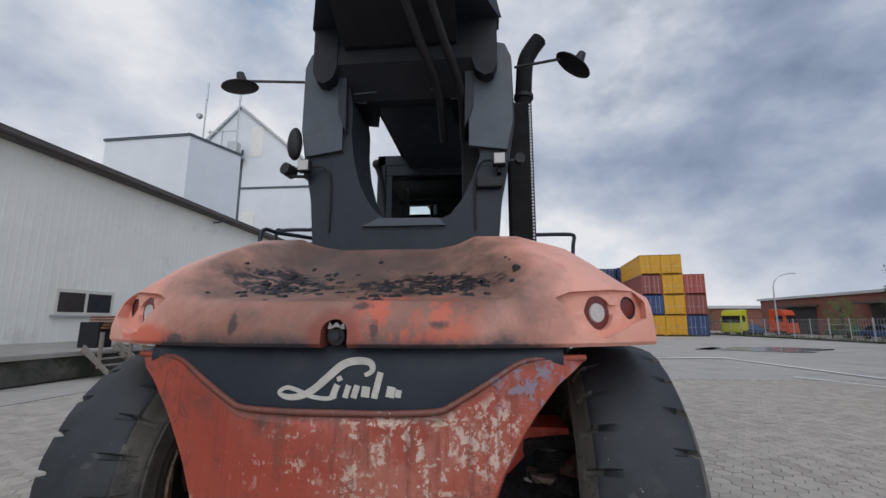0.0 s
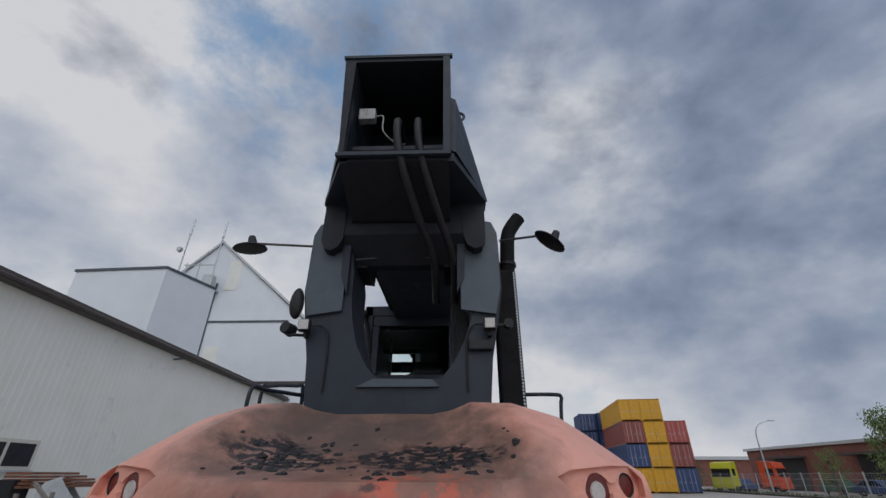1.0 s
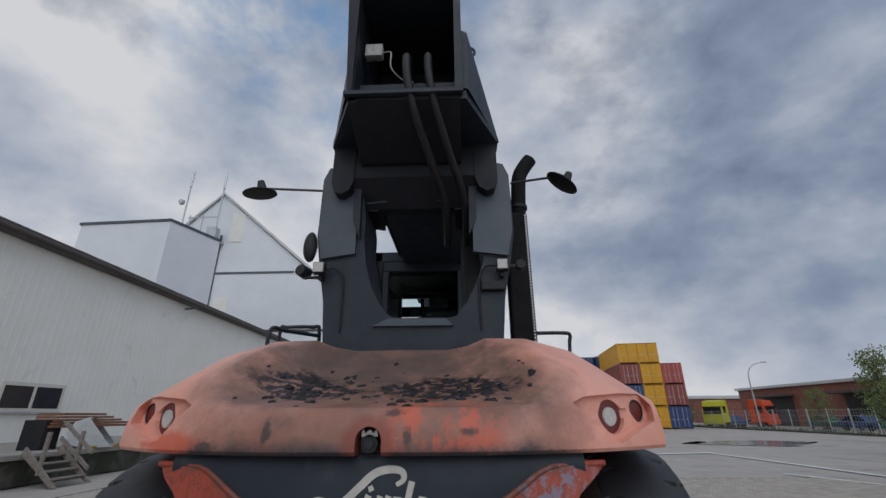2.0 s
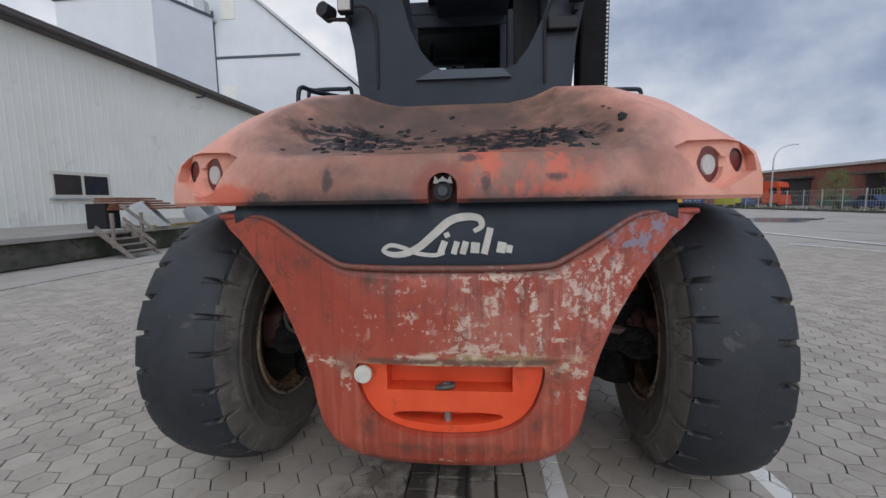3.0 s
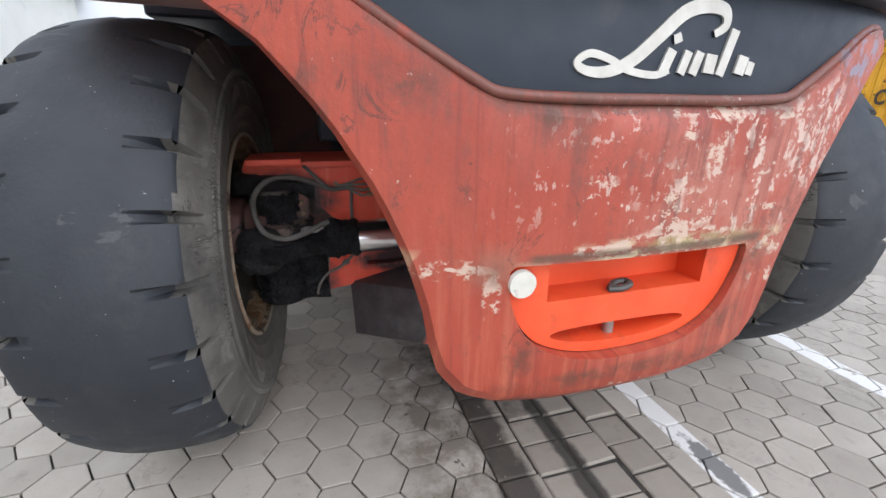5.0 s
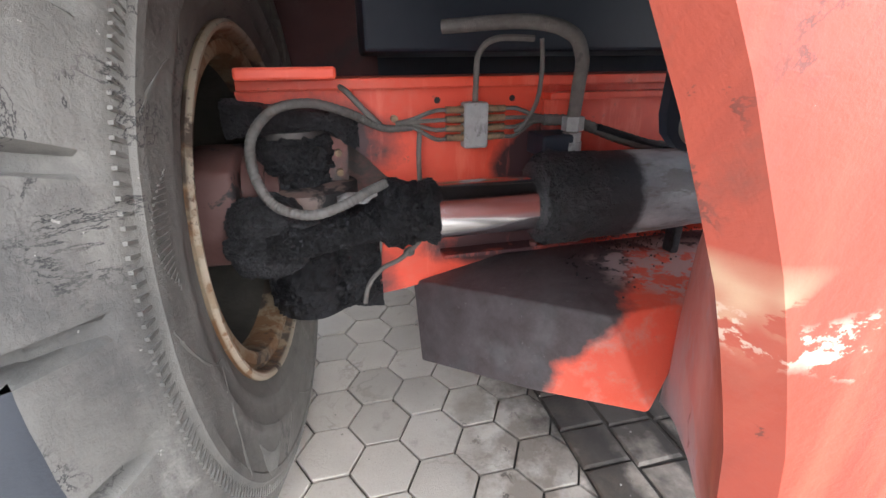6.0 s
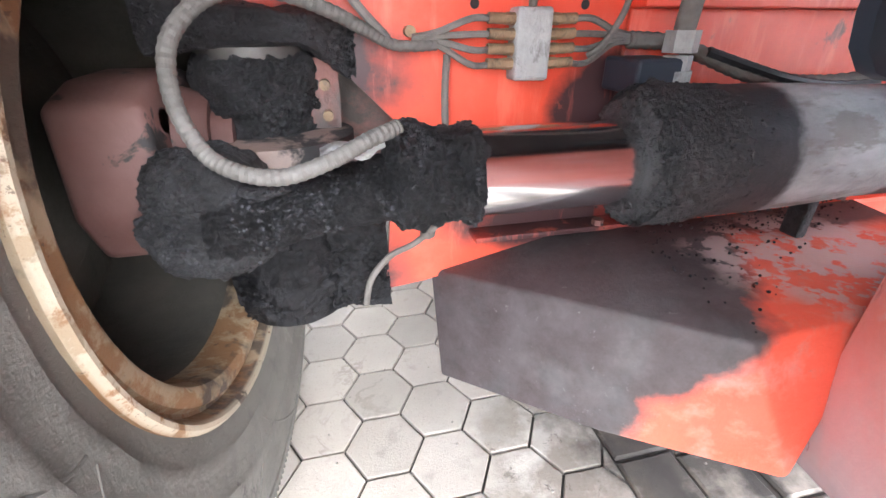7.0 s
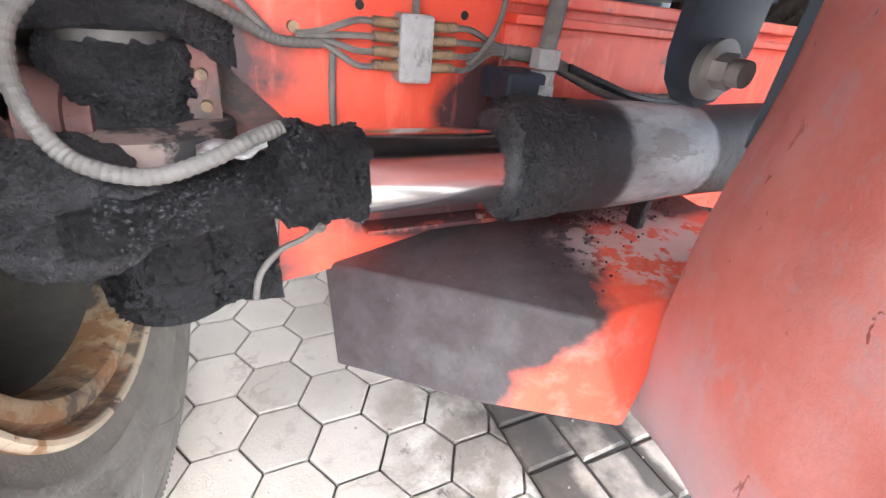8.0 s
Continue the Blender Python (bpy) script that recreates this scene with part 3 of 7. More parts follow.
def rubber_layers(t, pos, xyz, c):
    c = mix_node(t, math_node(t, "MULTIPLY", step(t, noise_node(t, pos, 5, 8, 0.65), 0.60, 0.14), 0.7), c, (0.045, 0.044, 0.044))
    scar = step(t, noise_node(t, pos, 3.5, 6, 0.6, 1.5), 0.66, 0.02)
    c = mix_node(t, math_node(t, "MULTIPLY", scar, 0.5), c, (0.085, 0.085, 0.088))
    specks = step(t, noise_node(t, pos, 95, 2, 0.5), 0.755, 0.02)
    return mix_node(t, math_node(t, "MULTIPLY", specks, 0.9), c, (0.42, 0.43, 0.45))


RUBBER = painted("tyre_rubber", ((0.013, 0.016, 0.021), (0.026, 0.030, 0.037)), rubber_layers, 0.62, 0.25, 60)


def wall_layers(t, pos, xyz, c):
    c = mix_node(t, math_node(t, "MULTIPLY", step(t, noise_node(t, pos, 4, 8, 0.7), 0.52, 0.14), 0.65), c, (0.045, 0.044, 0.042))
    pale = step(t, noise_node(t, pos, 9, 9, 0.75, 0.6), 0.58, 0.10)
    c = mix_node(t, math_node(t, "MULTIPLY", pale, 0.5), c, (0.235, 0.222, 0.20))
    crack = math_node(t, "ABSOLUTE", math_node(t, "SUBTRACT", noise_node(t, pos, 7, 8, 0.7, 0.6), 0.5))
    crack = math_node(t, "MULTIPLY", math_node(t, "SUBTRACT", 1.0, step(t, crack, 0.003, 0.009)), step(t, noise_node(t, pos, 3.2, 4, 0.6), 0.53, 0.04))
    c = mix_node(t, math_node(t, "MULTIPLY", crack, 0.9), c, (0.012, 0.012, 0.013))
    specks = step(t, noise_node(t, pos, 70, 3, 0.6), 0.72, 0.02)
    return mix_node(t, math_node(t, "MULTIPLY", specks, 0.6), c, (0.34, 0.32, 0.29))


WALLRUB = painted("dusty_sidewall_rubber", ((0.076, 0.072, 0.064), (0.155, 0.146, 0.130)), wall_layers, 0.85, 0.5, 55)


def rim_layers(t, pos, xyz, c):
    c = mix_node(t, math_node(t, "MULTIPLY", step(t, noise_node(t, pos, 11, 7, 0.7), 0.46, 0.06), 0.9), c, (0.17, 0.082, 0.032))
    c = mix_node(t, math_node(t, "MULTIPLY", step(t, noise_node(t, pos, 4.5, 6, 0.6), 0.50, 0.05), 0.92), c, (0.045, 0.034, 0.027))
    edge = math_node(t, "MULTIPLY", step(t, xyz[0], 0.238, 0.005), step(t, noise_node(t, pos, 14, 6, 0.7), 0.42, 0.05))
    c = mix_node(t, math_node(t, "MULTIPLY", edge, 0.8), c, (0.36, 0.31, 0.235))
    return mix_node(t, math_node(t, "MULTIPLY", step(t, noise_node(t, pos, 60, 5, 0.7), 0.62, 0.04), 0.7), c, (0.05, 0.03, 0.022))


RIM = painted("rusty_cream_rim", ((0.20, 0.145, 0.09), (0.29, 0.225, 0.15)), rim_layers, 0.7, 0.4, 60)
BRASS = material("tarnished_brass", (0.20, 0.13, 0.075), (0.34, 0.24, 0.15), 30, 0.6, 0.3, 0.2, dirt=(0.10, 0.07, 0.05), dirt_at=0.5, dirt_scale=25)
# rim barrel and hub disc, far darker than the cream flange
RIMIN = material("dark_rim_barrel", (0.026, 0.026, 0.022), (0.075, 0.068, 0.056), 5, 0.85, bump=0.4)
CHROME = material("polished_rod", (0.75, 0.75, 0.76), (0.82, 0.82, 0.83), 30, 0.27, 1.0, 0.0)
CHROME.node_tree.links.remove(CHROME.node_tree.nodes["Principled BSDF"].inputs["Roughness"].links[0])
CHROME.node_tree.nodes["Principled BSDF"].inputs["Roughness"].default_value = 0.16
DULLST = material("tarnished_steel", (0.09, 0.085, 0.08), (0.16, 0.15, 0.14), 30, 0.55, 0.5, 0.2)
STEEL = material("dull_steel", (0.30, 0.29, 0.28), (0.42, 0.41, 0.39), 20, 0.5, 0.8, 0.15)
ALU = material("dusty_aluminium", (0.32, 0.32, 0.31), (0.45, 0.45, 0.44), 30, 0.6, 0.3, 0.5, 120, dirt=(0.13, 0.12, 0.11), dirt_at=0.55, dirt_scale=20)
CONDUIT = material("ribbed_conduit_plastic", (0.085, 0.079, 0.072), (0.14, 0.131, 0.121), 18, 0.75, bump=0.3, bscale=90, dirt=(0.06, 0.058, 0.055), dirt_at=0.6, dirt_scale=9)
HOSE = material("dusty_hose_rubber", (0.115, 0.105, 0.095), (0.19, 0.175, 0.16), 25, 0.8, bump=0.5, bscale=120, dirt=(0.05, 0.05, 0.05), dirt_at=0.6, dirt_scale=14)
BLACKP = material("black_plastic", (0.010, 0.010, 0.012), (0.02, 0.02, 0.023), 20, 0.5)
for dull, gloss in ((DARK, 0.42), (BOOM, 0.4), (SOOT, 0.25), (BLACKP, 0.35), (SHADEG, 0.25), (CRUMB, 0.25)):
    dull.node_tree.nodes["Principled BSDF"].inputs["Specular IOR Level"].default_value = gloss
WHITEP = material("off_white_plastic", (0.56, 0.54, 0.47), (0.66, 0.64, 0.57), 30, 0.5, dirt=(0.40, 0.37, 0.31), dirt_at=0.56, dirt_scale=25)
LENS = material("frosted_lamp_lens", (0.46, 0.44, 0.42), (0.56, 0.54, 0.52), 60, 0.25)
# lens red darkened to maroon, standing in for shade in the recess
REDLENS = material("shaded_red_lens", (0.10, 0.014, 0.012), (0.16, 0.022, 0.018), 60, 0.35)
SILVER = material("silver_lettering", (0.50, 0.48, 0.43), (0.62, 0.60, 0.55), 25, 0.4, 0.2)
SHEDW = material("white_steel_siding", (0.735, 0.73, 0.67), (0.80, 0.795, 0.74), 0.7, 0.5, bump=0.05, dirt=(0.58, 0.58, 0.55), dirt_at=0.6, dirt_scale=0.5)
SHEDB = material("blue_grey_cladding", (0.66, 0.69, 0.72), (0.72, 0.75, 0.78), 0.5, 0.5, bump=0.03)
ROOFE = material("brown_roof_edge", (0.055, 0.045, 0.042), (0.085, 0.07, 0.065), 2, 0.6)
CONC = material("mossy_concrete", (0.04, 0.039, 0.032), (0.10, 0.095, 0.08), 1.6, 0.9, bump=0.6, bscale=20, dirt=(0.03, 0.033, 0.02), dirt_at=0.46, dirt_scale=1.3)
DOCKT = material("pale_dock_concrete", (0.25, 0.235, 0.21), (0.35, 0.33, 0.30), 1.5, 0.9, bump=0.4, bscale=20)
WOOD = material("weathered_timber", (0.16, 0.14, 0.12), (0.26, 0.23, 0.20), 9, 0.85, bump=0.4)
BRICK = material("red_brick_wall", (0.17, 0.065, 0.05), (0.23, 0.09, 0.07), 1.5, 0.85, bump=0.2, bscale=8)
GALV = material("galvanised_steel", (0.40, 0.42, 0.43), (0.52, 0.54, 0.55), 4, 0.45, 0.6)
BARK = material("tree_bark", (0.06, 0.05, 0.04), (0.11, 0.09, 0.07), 9, 0.9, bump=0.6)
LEAF = material("spring_foliage", (0.09, 0.13, 0.035), (0.17, 0.22, 0.07), 3, 0.7, random_value=0.5)
GRASS = material("verge_grass", (0.05, 0.075, 0.025), (0.10, 0.12, 0.05), 4, 0.85, random_value=0.4)
GLASSD = material("dark_window_glass", (0.02, 0.024, 0.03), (0.035, 0.04, 0.048), 2, 0.12, bump=0.0)
DEBRIS = material("grit", (0.16, 0.15, 0.13), (0.30, 0.28, 0.25), 30, 0.9)


def container_paint(name, c1, c2, rust=0.60):
    def layers(t, pos, xyz, c):
        c = mix_node(t, math_node(t, "MULTIPLY", step(t, streaked(t, pos, 3, 3, 0.4, 2.2), 0.5, 0.2), 0.4), c, tuple(v * 0.62 for v in c1))
        low = math_node(t, "ADD", noise_node(t, pos, 7, 8, 0.72), math_node(t, "MULTIPLY", math_node(t, "SUBTRACT", 1.0, step(t, xyz[2], 0.1, 0.9)), 0.05))
        c = mix_node(t, math_node(t, "MULTIPLY", step(t, low, rust, 0.03), 0.9), c, (0.12, 0.045, 0.025))
        return mix_node(t, math_node(t, "MULTIPLY", step(t, streaked(t, pos, 9, 9, 0.5, 2.5), rust, 0.05), 0.6), c, (0.16, 0.07, 0.035))
    return painted(name, (c1, c2), layers, 0.5, 0.08, 30)


YELLOW = container_paint("yellow_container_paint", (0.60, 0.30, 0.012), (0.68, 0.36, 0.02))
BLUEC = container_paint("light_blue_container_paint", (0.03, 0.17, 0.31), (0.05, 0.22, 0.38), 0.64)
NAVY = container_paint("navy_container_paint", (0.02, 0.045, 0.13), (0.03, 0.06, 0.17), 0.66)
REDC = container_paint("red_container_paint", (0.34, 0.055, 0.045), (0.42, 0.08, 0.06), 0.64)
BROWNC = container_paint("brown_red_container_paint", (0.22, 0.05, 0.04), (0.28, 0.065, 0.05), 0.62)


def glass_material():
    m = bpy.data.materials.new("cab_glass")
    m.use_nodes = True
    b = m.node_tree.nodes["Principled BSDF"]
    b.inputs["Base Color"].default_value = (0.75, 0.9, 0.92, 1)
    b.inputs["Roughness"].default_value = 0.02
    b.inputs["Transmission Weight"].default_value = 1.0
    b.inputs["IOR"].default_value = 1.1
    return m


GLASS = glass_material()


# ---- mesh tools ----
def part(name, bm, mat, parent=None, label="", smooth=False, category="", group="", kind=""):
    bmesh.ops.recalc_face_normals(bm, faces=bm.faces)
    me = bpy.data.meshes.new(name)
    bm.to_mesh(me)
    bm.free()
    me.materials.append(mat)
    if smooth:
        me.polygons.foreach_set("use_smooth", [True] * len(me.polygons))
        me.set_sharp_from_angle(angle=radians(38))
    ob = new(name, me)
    ob.parent = parent
    return tagged(ob, label, category, group, kind)


def thing(name, label, category, group="", kind="", at=(0, 0, 0), turn=0):
    ob = new(name)
    ob.matrix_basis = pose(*at, 0, 0, turn)
    ob.empty_display_size = 0.1
    return tagged(ob, label, category, group, kind)


def box(bm, lo, hi, bevel=0.0, m=None):
    r = bmesh.ops.create_cube(bm, size=1)
    c = [(a + b) / 2 for a, b in zip(lo, hi)]
    s = [b - a for a, b in zip(lo, hi)]
    for v in r["verts"]:
        v.co = Vector([v.co[i] * s[i] + c[i] for i in range(3)])
    if bevel:
        es = list({e for v in r["verts"] for e in v.link_edges})
        out = bmesh.ops.bevel(bm, geom=es, offset=bevel, segments=2, affect="EDGES", profile=0.5)
        vs = {v for f in out["faces"] for v in f.verts} | {v for v in r["verts"] if v.is_valid}
    else:
        vs = r["verts"]
    if m:
        for v in vs:
            v.co = m @ v.co
    return bm


def boxed(lo, hi, bevel=0.0, m=None):
    return box(bmesh.new(), lo, hi, bevel, m)


def cyl(bm, p, q, r, r2=None, seg=20, cap=True):
    p, q = Vector(p), Vector(q)
    d = q - p
    m = Matrix.Translation((p + q) / 2) @ d.to_track_quat("Z", "Y").to_matrix().to_4x4()
    bmesh.ops.create_cone(bm, cap_ends=cap, segments=seg, radius1=r, radius2=r if r2 is None else r2, depth=d.length, matrix=m)
    return bm


def curve_points(pts, n=8):
    pts = [Vector(p) for p in pts]
    out = []
    for i in range(len(pts) - 1):
        a, b, c, d = pts[max(i - 1, 0)], pts[i], pts[i + 1], pts[min(i + 2, len(pts) - 1)]
        for k in range(n):
            t = k / n
            out.append(0.5 * ((2 * b) + (c - a) * t + (2 * a - 5 * b + 4 * c - d) * t * t + (3 * b - a - 3 * c + d) * t ** 3))
    return out + [pts[-1]]


def tube(bm, pts, r, seg=10, n=8, ridge=None, flat=1.0):
    ps = curve_points(pts, n)
    rings = []
    side_v = None
    for i, p in enumerate(ps):
        d = (ps[min(i + 1, len(ps) - 1)] - ps[max(i - 1, 0)]).normalized()
        if side_v is None:
            side_v = d.orthogonal().normalized()
        side_v = (side_v - d * side_v.dot(d)).normalized()
        w = d.cross(side_v)
        rr = (r(i / (len(ps) - 1)) if callable(r) else r) * (1 + (ridge if ridge and i % 2 else 0))
        rings.append([bm.verts.new(p + rr * (math.cos(2 * math.pi * k / seg) * side_v + flat * math.sin(2 * math.pi * k / seg) * w)) for k in range(seg)])
    for a_, b_ in zip(rings, rings[1:]):
        for k in range(seg):
            bm.faces.new((a_[k], a_[(k + 1) % seg], b_[(k + 1) % seg], b_[k]))
    bm.faces.new(rings[0]), bm.faces.new(rings[-1])
    return bm


def prism(bm, poly, lo, hi, axis="y"):
    """A polygon drawn in the plane across the axis, drawn out from lo to hi."""
    def at(p, h):
        return {"y": (p[0], h, p[1]), "x": (h, p[0], p[1]), "z": (p[0], p[1], h)}[axis]
    a_ = [bm.verts.new(at(p, lo)) for p in poly]
    b_ = [bm.verts.new(at(p, hi)) for p in poly]
    bm.faces.new(a_), bm.faces.new(b_)
    for i in range(len(poly)):
        j = (i + 1) % len(poly)
        bm.faces.new((a_[i], a_[j], b_[j], b_[i]))
    return bm


def loft(bm, rings, closed=True, caps=True):
    vs = [[bm.verts.new(p) for p in r] for r in rings]
    n = len(vs[0])
    for a_, b_ in zip(vs, vs[1:]):
        for k in range(n if closed else n - 1):
            bm.faces.new((a_[k], a_[(k + 1) % n], b_[(k + 1) % n], b_[k]))
    if caps:
        bm.faces.new(vs[0]), bm.faces.new(vs[-1])
    return bm


def revolve(bm, prof, seg=48, bump=None):
    """prof: (offset along x, radius); closed round the x axis."""
    rings = []
    for i in range(seg):
        t = 2 * math.pi * i / seg
        rings.append([bm.verts.new((x, (r + (bump(k, i) if bump else 0)) * math.cos(t), (r + (bump(k, i) if bump else 0)) * math.sin(t))) for k, (x, r) in enumerate(prof)])
    for i in range(seg):
        a_, b_ = rings[i], rings[(i + 1) % seg]
        for k in range(len(prof) - 1):
            bm.faces.new((a_[k], a_[k + 1], b_[k + 1], b_[k]))
    return bm


def roughen(bm, amount, scale, seed=0.0):
    bm.normal_update()
    for v in bm.verts:
        p = v.co * scale + Vector((seed, seed, seed))
        v.co += v.normal * amount * (noise.noise(p) + 0.5 * noise.noise(p * 2.3) + 0.35 * noise.noise(p * 5.1))
    return bm


def crumble(bm, amount, scale, seed=0.0):
    """Breaks a surface into granules of uneven height with creases between."""
    bm.normal_update()
    for v in bm.verts:
        d, pts = noise.voronoi(v.co * scale + Vector((seed, seed, seed)))
        crease = 1 - min(1.0, (d[1] - d[0]) * 2.4)
        patch = smooth01(0.55 + 1.3 * noise.noise(v.co * 16 + Vector((seed, 0, 0))))
        v.co += v.normal * amount * patch * (0.9 * noise.cell(pts[0] * 7.3) - crease)
    return bm


def lump(centre, size, amount, scale, seed=0.0, sub=4):
    bm = bmesh.new()
    bmesh.ops.create_icosphere(bm, subdivisions=sub, radius=1)
    for v in bm.verts:
        v.co = Vector([c + s * k for c, s, k in zip(centre, size, v.co)])
    return roughen(bm, amount, scale, seed)


def cut(ob, bms):
    """Cuts closed meshes out of ob's mesh and keeps the result as its mesh."""
    tools = []
    for bm in bms:
        bmesh.ops.recalc_face_normals(bm, faces=bm.faces)
        me = bpy.data.meshes.new("tool")
        bm.to_mesh(me)
        bm.free()
        t = new("tool", me)
        tools.append(t)
        md = ob.modifiers.new("cut", "BOOLEAN")
        md.operation, md.object, md.solver = "DIFFERENCE", t, "EXACT"
    dg = bpy.context.evaluated_depsgraph_get()
    me = bpy.data.meshes.new_from_object(ob.evaluated_get(dg))
    ob.modifiers.clear()
    ob.data = me
    for t in tools:
        bpy.data.objects.remove(t)
    me.polygons.foreach_set("use_smooth", [True] * len(me.polygons))
    me.set_sharp_from_angle(angle=radians(35))
    return ob


def interp(x, table):
    for (a_, p), (b_, q) in zip(table, table[1:]):
        if x <= b_:
            k = max(0.0, (x - a_) / (b_ - a_))
            return p + (q - p) * k
    return table[-1][1]


def smooth01(x):
    x = min(1.0, max(0.0, x))
    return x * x * (3 - 2 * x)


# ---- ground ----
bm = bmesh.new()
bmesh.ops.create_grid(bm, x_segments=2, y_segments=2, size=1500)
for v in bm.verts:
    v.co.z = -0.03
ground = part("ground", bm, YARD, None, "wide yard paved in grey concrete, reaching the horizon", category="ground", kind="structure")
bm = boxed((-9.1, -4.1, -0.05), (11.6, 14.1, -0.014))
pavement = part("pavement", bm, JOINT, None, "hexagonal grey concrete paving of the yard with sandy joints", category="pavement", kind="structure")

# ---- the reach stacker ----
truck = thing("reach_stacker", "worn orange and dark grey container reach stacker standing on the yard", "reach stacker")


def hood_lip(x):
    return 1.90 + 0.43 * (abs(x) / 1.37) ** 2.6


ZC = [(0, 2.13), (0.30, 2.125), (0.45, 2.15), (0.55, 2.185), (0.80, 2.175), (1.07, 2.09), (1.22, 1.99), (1.34, 1.90), (1.43, 1.82)]
YC = [(0, 2.86), (0.40, 2.84), (0.55, 2.76), (1.07, 2.70), (1.43, 2.66)]


def hood_ring(x):
    a_, yl = abs(x), hood_lip(x)
    zc, yc = interp(a_, ZC), interp(a_, YC)
    zr = min(1.755 + 0.02 * smooth01((a_ - 0.60) / 0.20), zc - 0.04)
    end = smooth01((a_ - 1.30) / 0.12)
    pts = [(yl + 0.16, 1.568), (yl + 0.015, 1.566), (yl, 1.582), (yl + 0.004, 1.65), (yl + 0.028, 1.715), (yl + 0.065, zr)]
    n = 12
    for i in range(1, n + 1):
        s = i / n
        shoulder = min(1.0, max(0.0, (a_ - (0.70 - 0.24 * s)) / 0.22)) ** 1.25
        bow = (1 - shoulder) * s ** 1.05 + shoulder * s ** 0.58
        dish = -0.055 * (1 - shoulder) * math.sin(math.pi * s)
        pts.append((yl + 0.065 + (yc - yl - 0.065) * s, zr + (zc - zr) * bow + dish))
    pts += [(yc + 0.12, zc - 0.015), (yc + 0.22, zc - 0.05 - 0.1 * end), (yc + 0.24, 1.60), (yc + 0.1, 1.568)]
    return [(x, y, z) for y, z in pts]


xs = sorted({round(s * v, 4) for s in (-1, 1) for v in [i * 0.025 for i in range(55)] + [1.375, 1.40, 1.415]})
bm = loft(bmesh.new(), [hood_ring(x) for x in xs])
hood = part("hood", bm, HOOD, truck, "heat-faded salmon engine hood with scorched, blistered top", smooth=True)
tools = []
for s in (-1, 1):
    outline = [(0.91, 1.775), (0.98, 1.803), (1.20, 1.822), (1.335, 1.822), (1.385, 1.765), (1.37, 1.69), (1.27, 1.655), (1.13, 1.598), (1.03, 1.625), (0.96, 1.72)]
    bm = bmesh.new()
    a_ = [bm.verts.new((s * x, 1.6, z)) for x, z in outline]
    b_ = [bm.verts.new((s * x, hood_lip(x) + 0.09 + 0.035 * (z > 1.7), z)) for x, z in outline]
    ca, cb = bm.verts.new((s * 1.16, 1.6, 1.72)), bm.verts.new((s * 1.16, hood_lip(1.16) + 0.09, 1.72))
    for i in range(len(outline)):
        j = (i + 1) % len(outline)
        bm.faces.new((a_[i], a_[j], b_[j], b_[i])), bm.faces.new((a_[i], a_[j], ca)), bm.faces.new((b_[i], b_[j], cb))
    tools.append(bm)
    for cx, cy, cz, r in ((1.115, 2.285, 1.712, 0.08), (1.288, 2.40, 1.738, 0.056)):
        tools.append(cyl(bmesh.new(), (s * (cx + 0.25), cy - 0.433, cz), (s * cx, cy, cz), r, seg=36))
    tools.append(boxed((s * 1.2 - 0.05, 2.05, 1.705), (s * 1.2 + 0.05, 2.33, 1.75)))
tools.append(cyl(bmesh.new(), (0, 1.6, 1.625), (0, 2.02, 1.625), 0.055, seg=28))
tools.append(boxed((-0.055, 1.6, 1.5), (0.055, 2.02, 1.625)))
cut(hood, tools)
for s in (-1, 1):
    n = Vector((s * 0.5, -0.866, 0))
    p = Vector((s * 1.115, 2.285, 1.712))
    lamp = part("tail_lamp", cyl(bmesh.new(), p - n * 0.01, p + n * 0.012, 0.077, seg=32), REDLENS, truck, "round rear lamp sunk into the hood", smooth=True)
    part("lens", cyl(bmesh.new(), p + n * 0.008, p + n * 0.02, 0.047, 0.042, seg=28), LENS, lamp, "frosted clear lens", smooth=True)
    p = Vector((s * 1.288, 2.40, 1.738))
    small = part("side_lamp", cyl(bmesh.new(), p - n * 0.01, p + n * 0.012, 0.054, seg=24), REDLENS, truck, "small red lamp sunk into the hood", smooth=True)
    part("bezel", tube(bmesh.new(), [p + n * 0.014 + Matrix.Rotation(t_, 3, n) @ Vector((0, 0, 0.050)) for t_ in [i * math.pi / 8 for i in range(17)]], 0.005, 8, 2), BLACKP, small, "thin black bezel", smooth=True)


def hood_z(x, y):
    ring = hood_ring(x)[5:18]
    return interp(y, [(p[1], p[2]) for p in ring])


# blistered flakes of burnt paint
rnd = random.Random(5)
spots = [(-0.42, 2.27, 0.24, 62), (0.32, 2.27, 0.34, 70), (-0.1, 2.5, 0.45, 12), (0.1, 2.10, 0.35, 10), (-0.3, 2.42, 0.2, 12)]
for cx, cy, w, n in spots:
    for _ in range(n):
        x = cx + rnd.gauss(0, w * 0.5)
        y = max(hood_lip(x) + 0.10, cy + rnd.gauss(0, 0.09))
        z = hood_z(x, y)
        k = rnd.uniform(0.005, 0.021)
        bm = lump((0, 0, 0), (k * rnd.uniform(0.9, 1.9), k, k * 0.3), k * 0.5, 60, rnd.uniform(0, 50), 2)
        for v in bm.verts:
            v.co = Matrix.Rotation(rnd.uniform(-0.5, 0.5), 3, "Z") @ v.co + Vector((x, y, z + v.co.y * 0.55))
        part("paint_blister", bm, CHAR, truck, "black bubbled flake of burnt paint", smooth=True)
part("paint_blister", lump((0.757, 2.27, 1.925), (0.02, 0.014, 0.022), 0.006, 50, 3, 2), CHAR, truck)

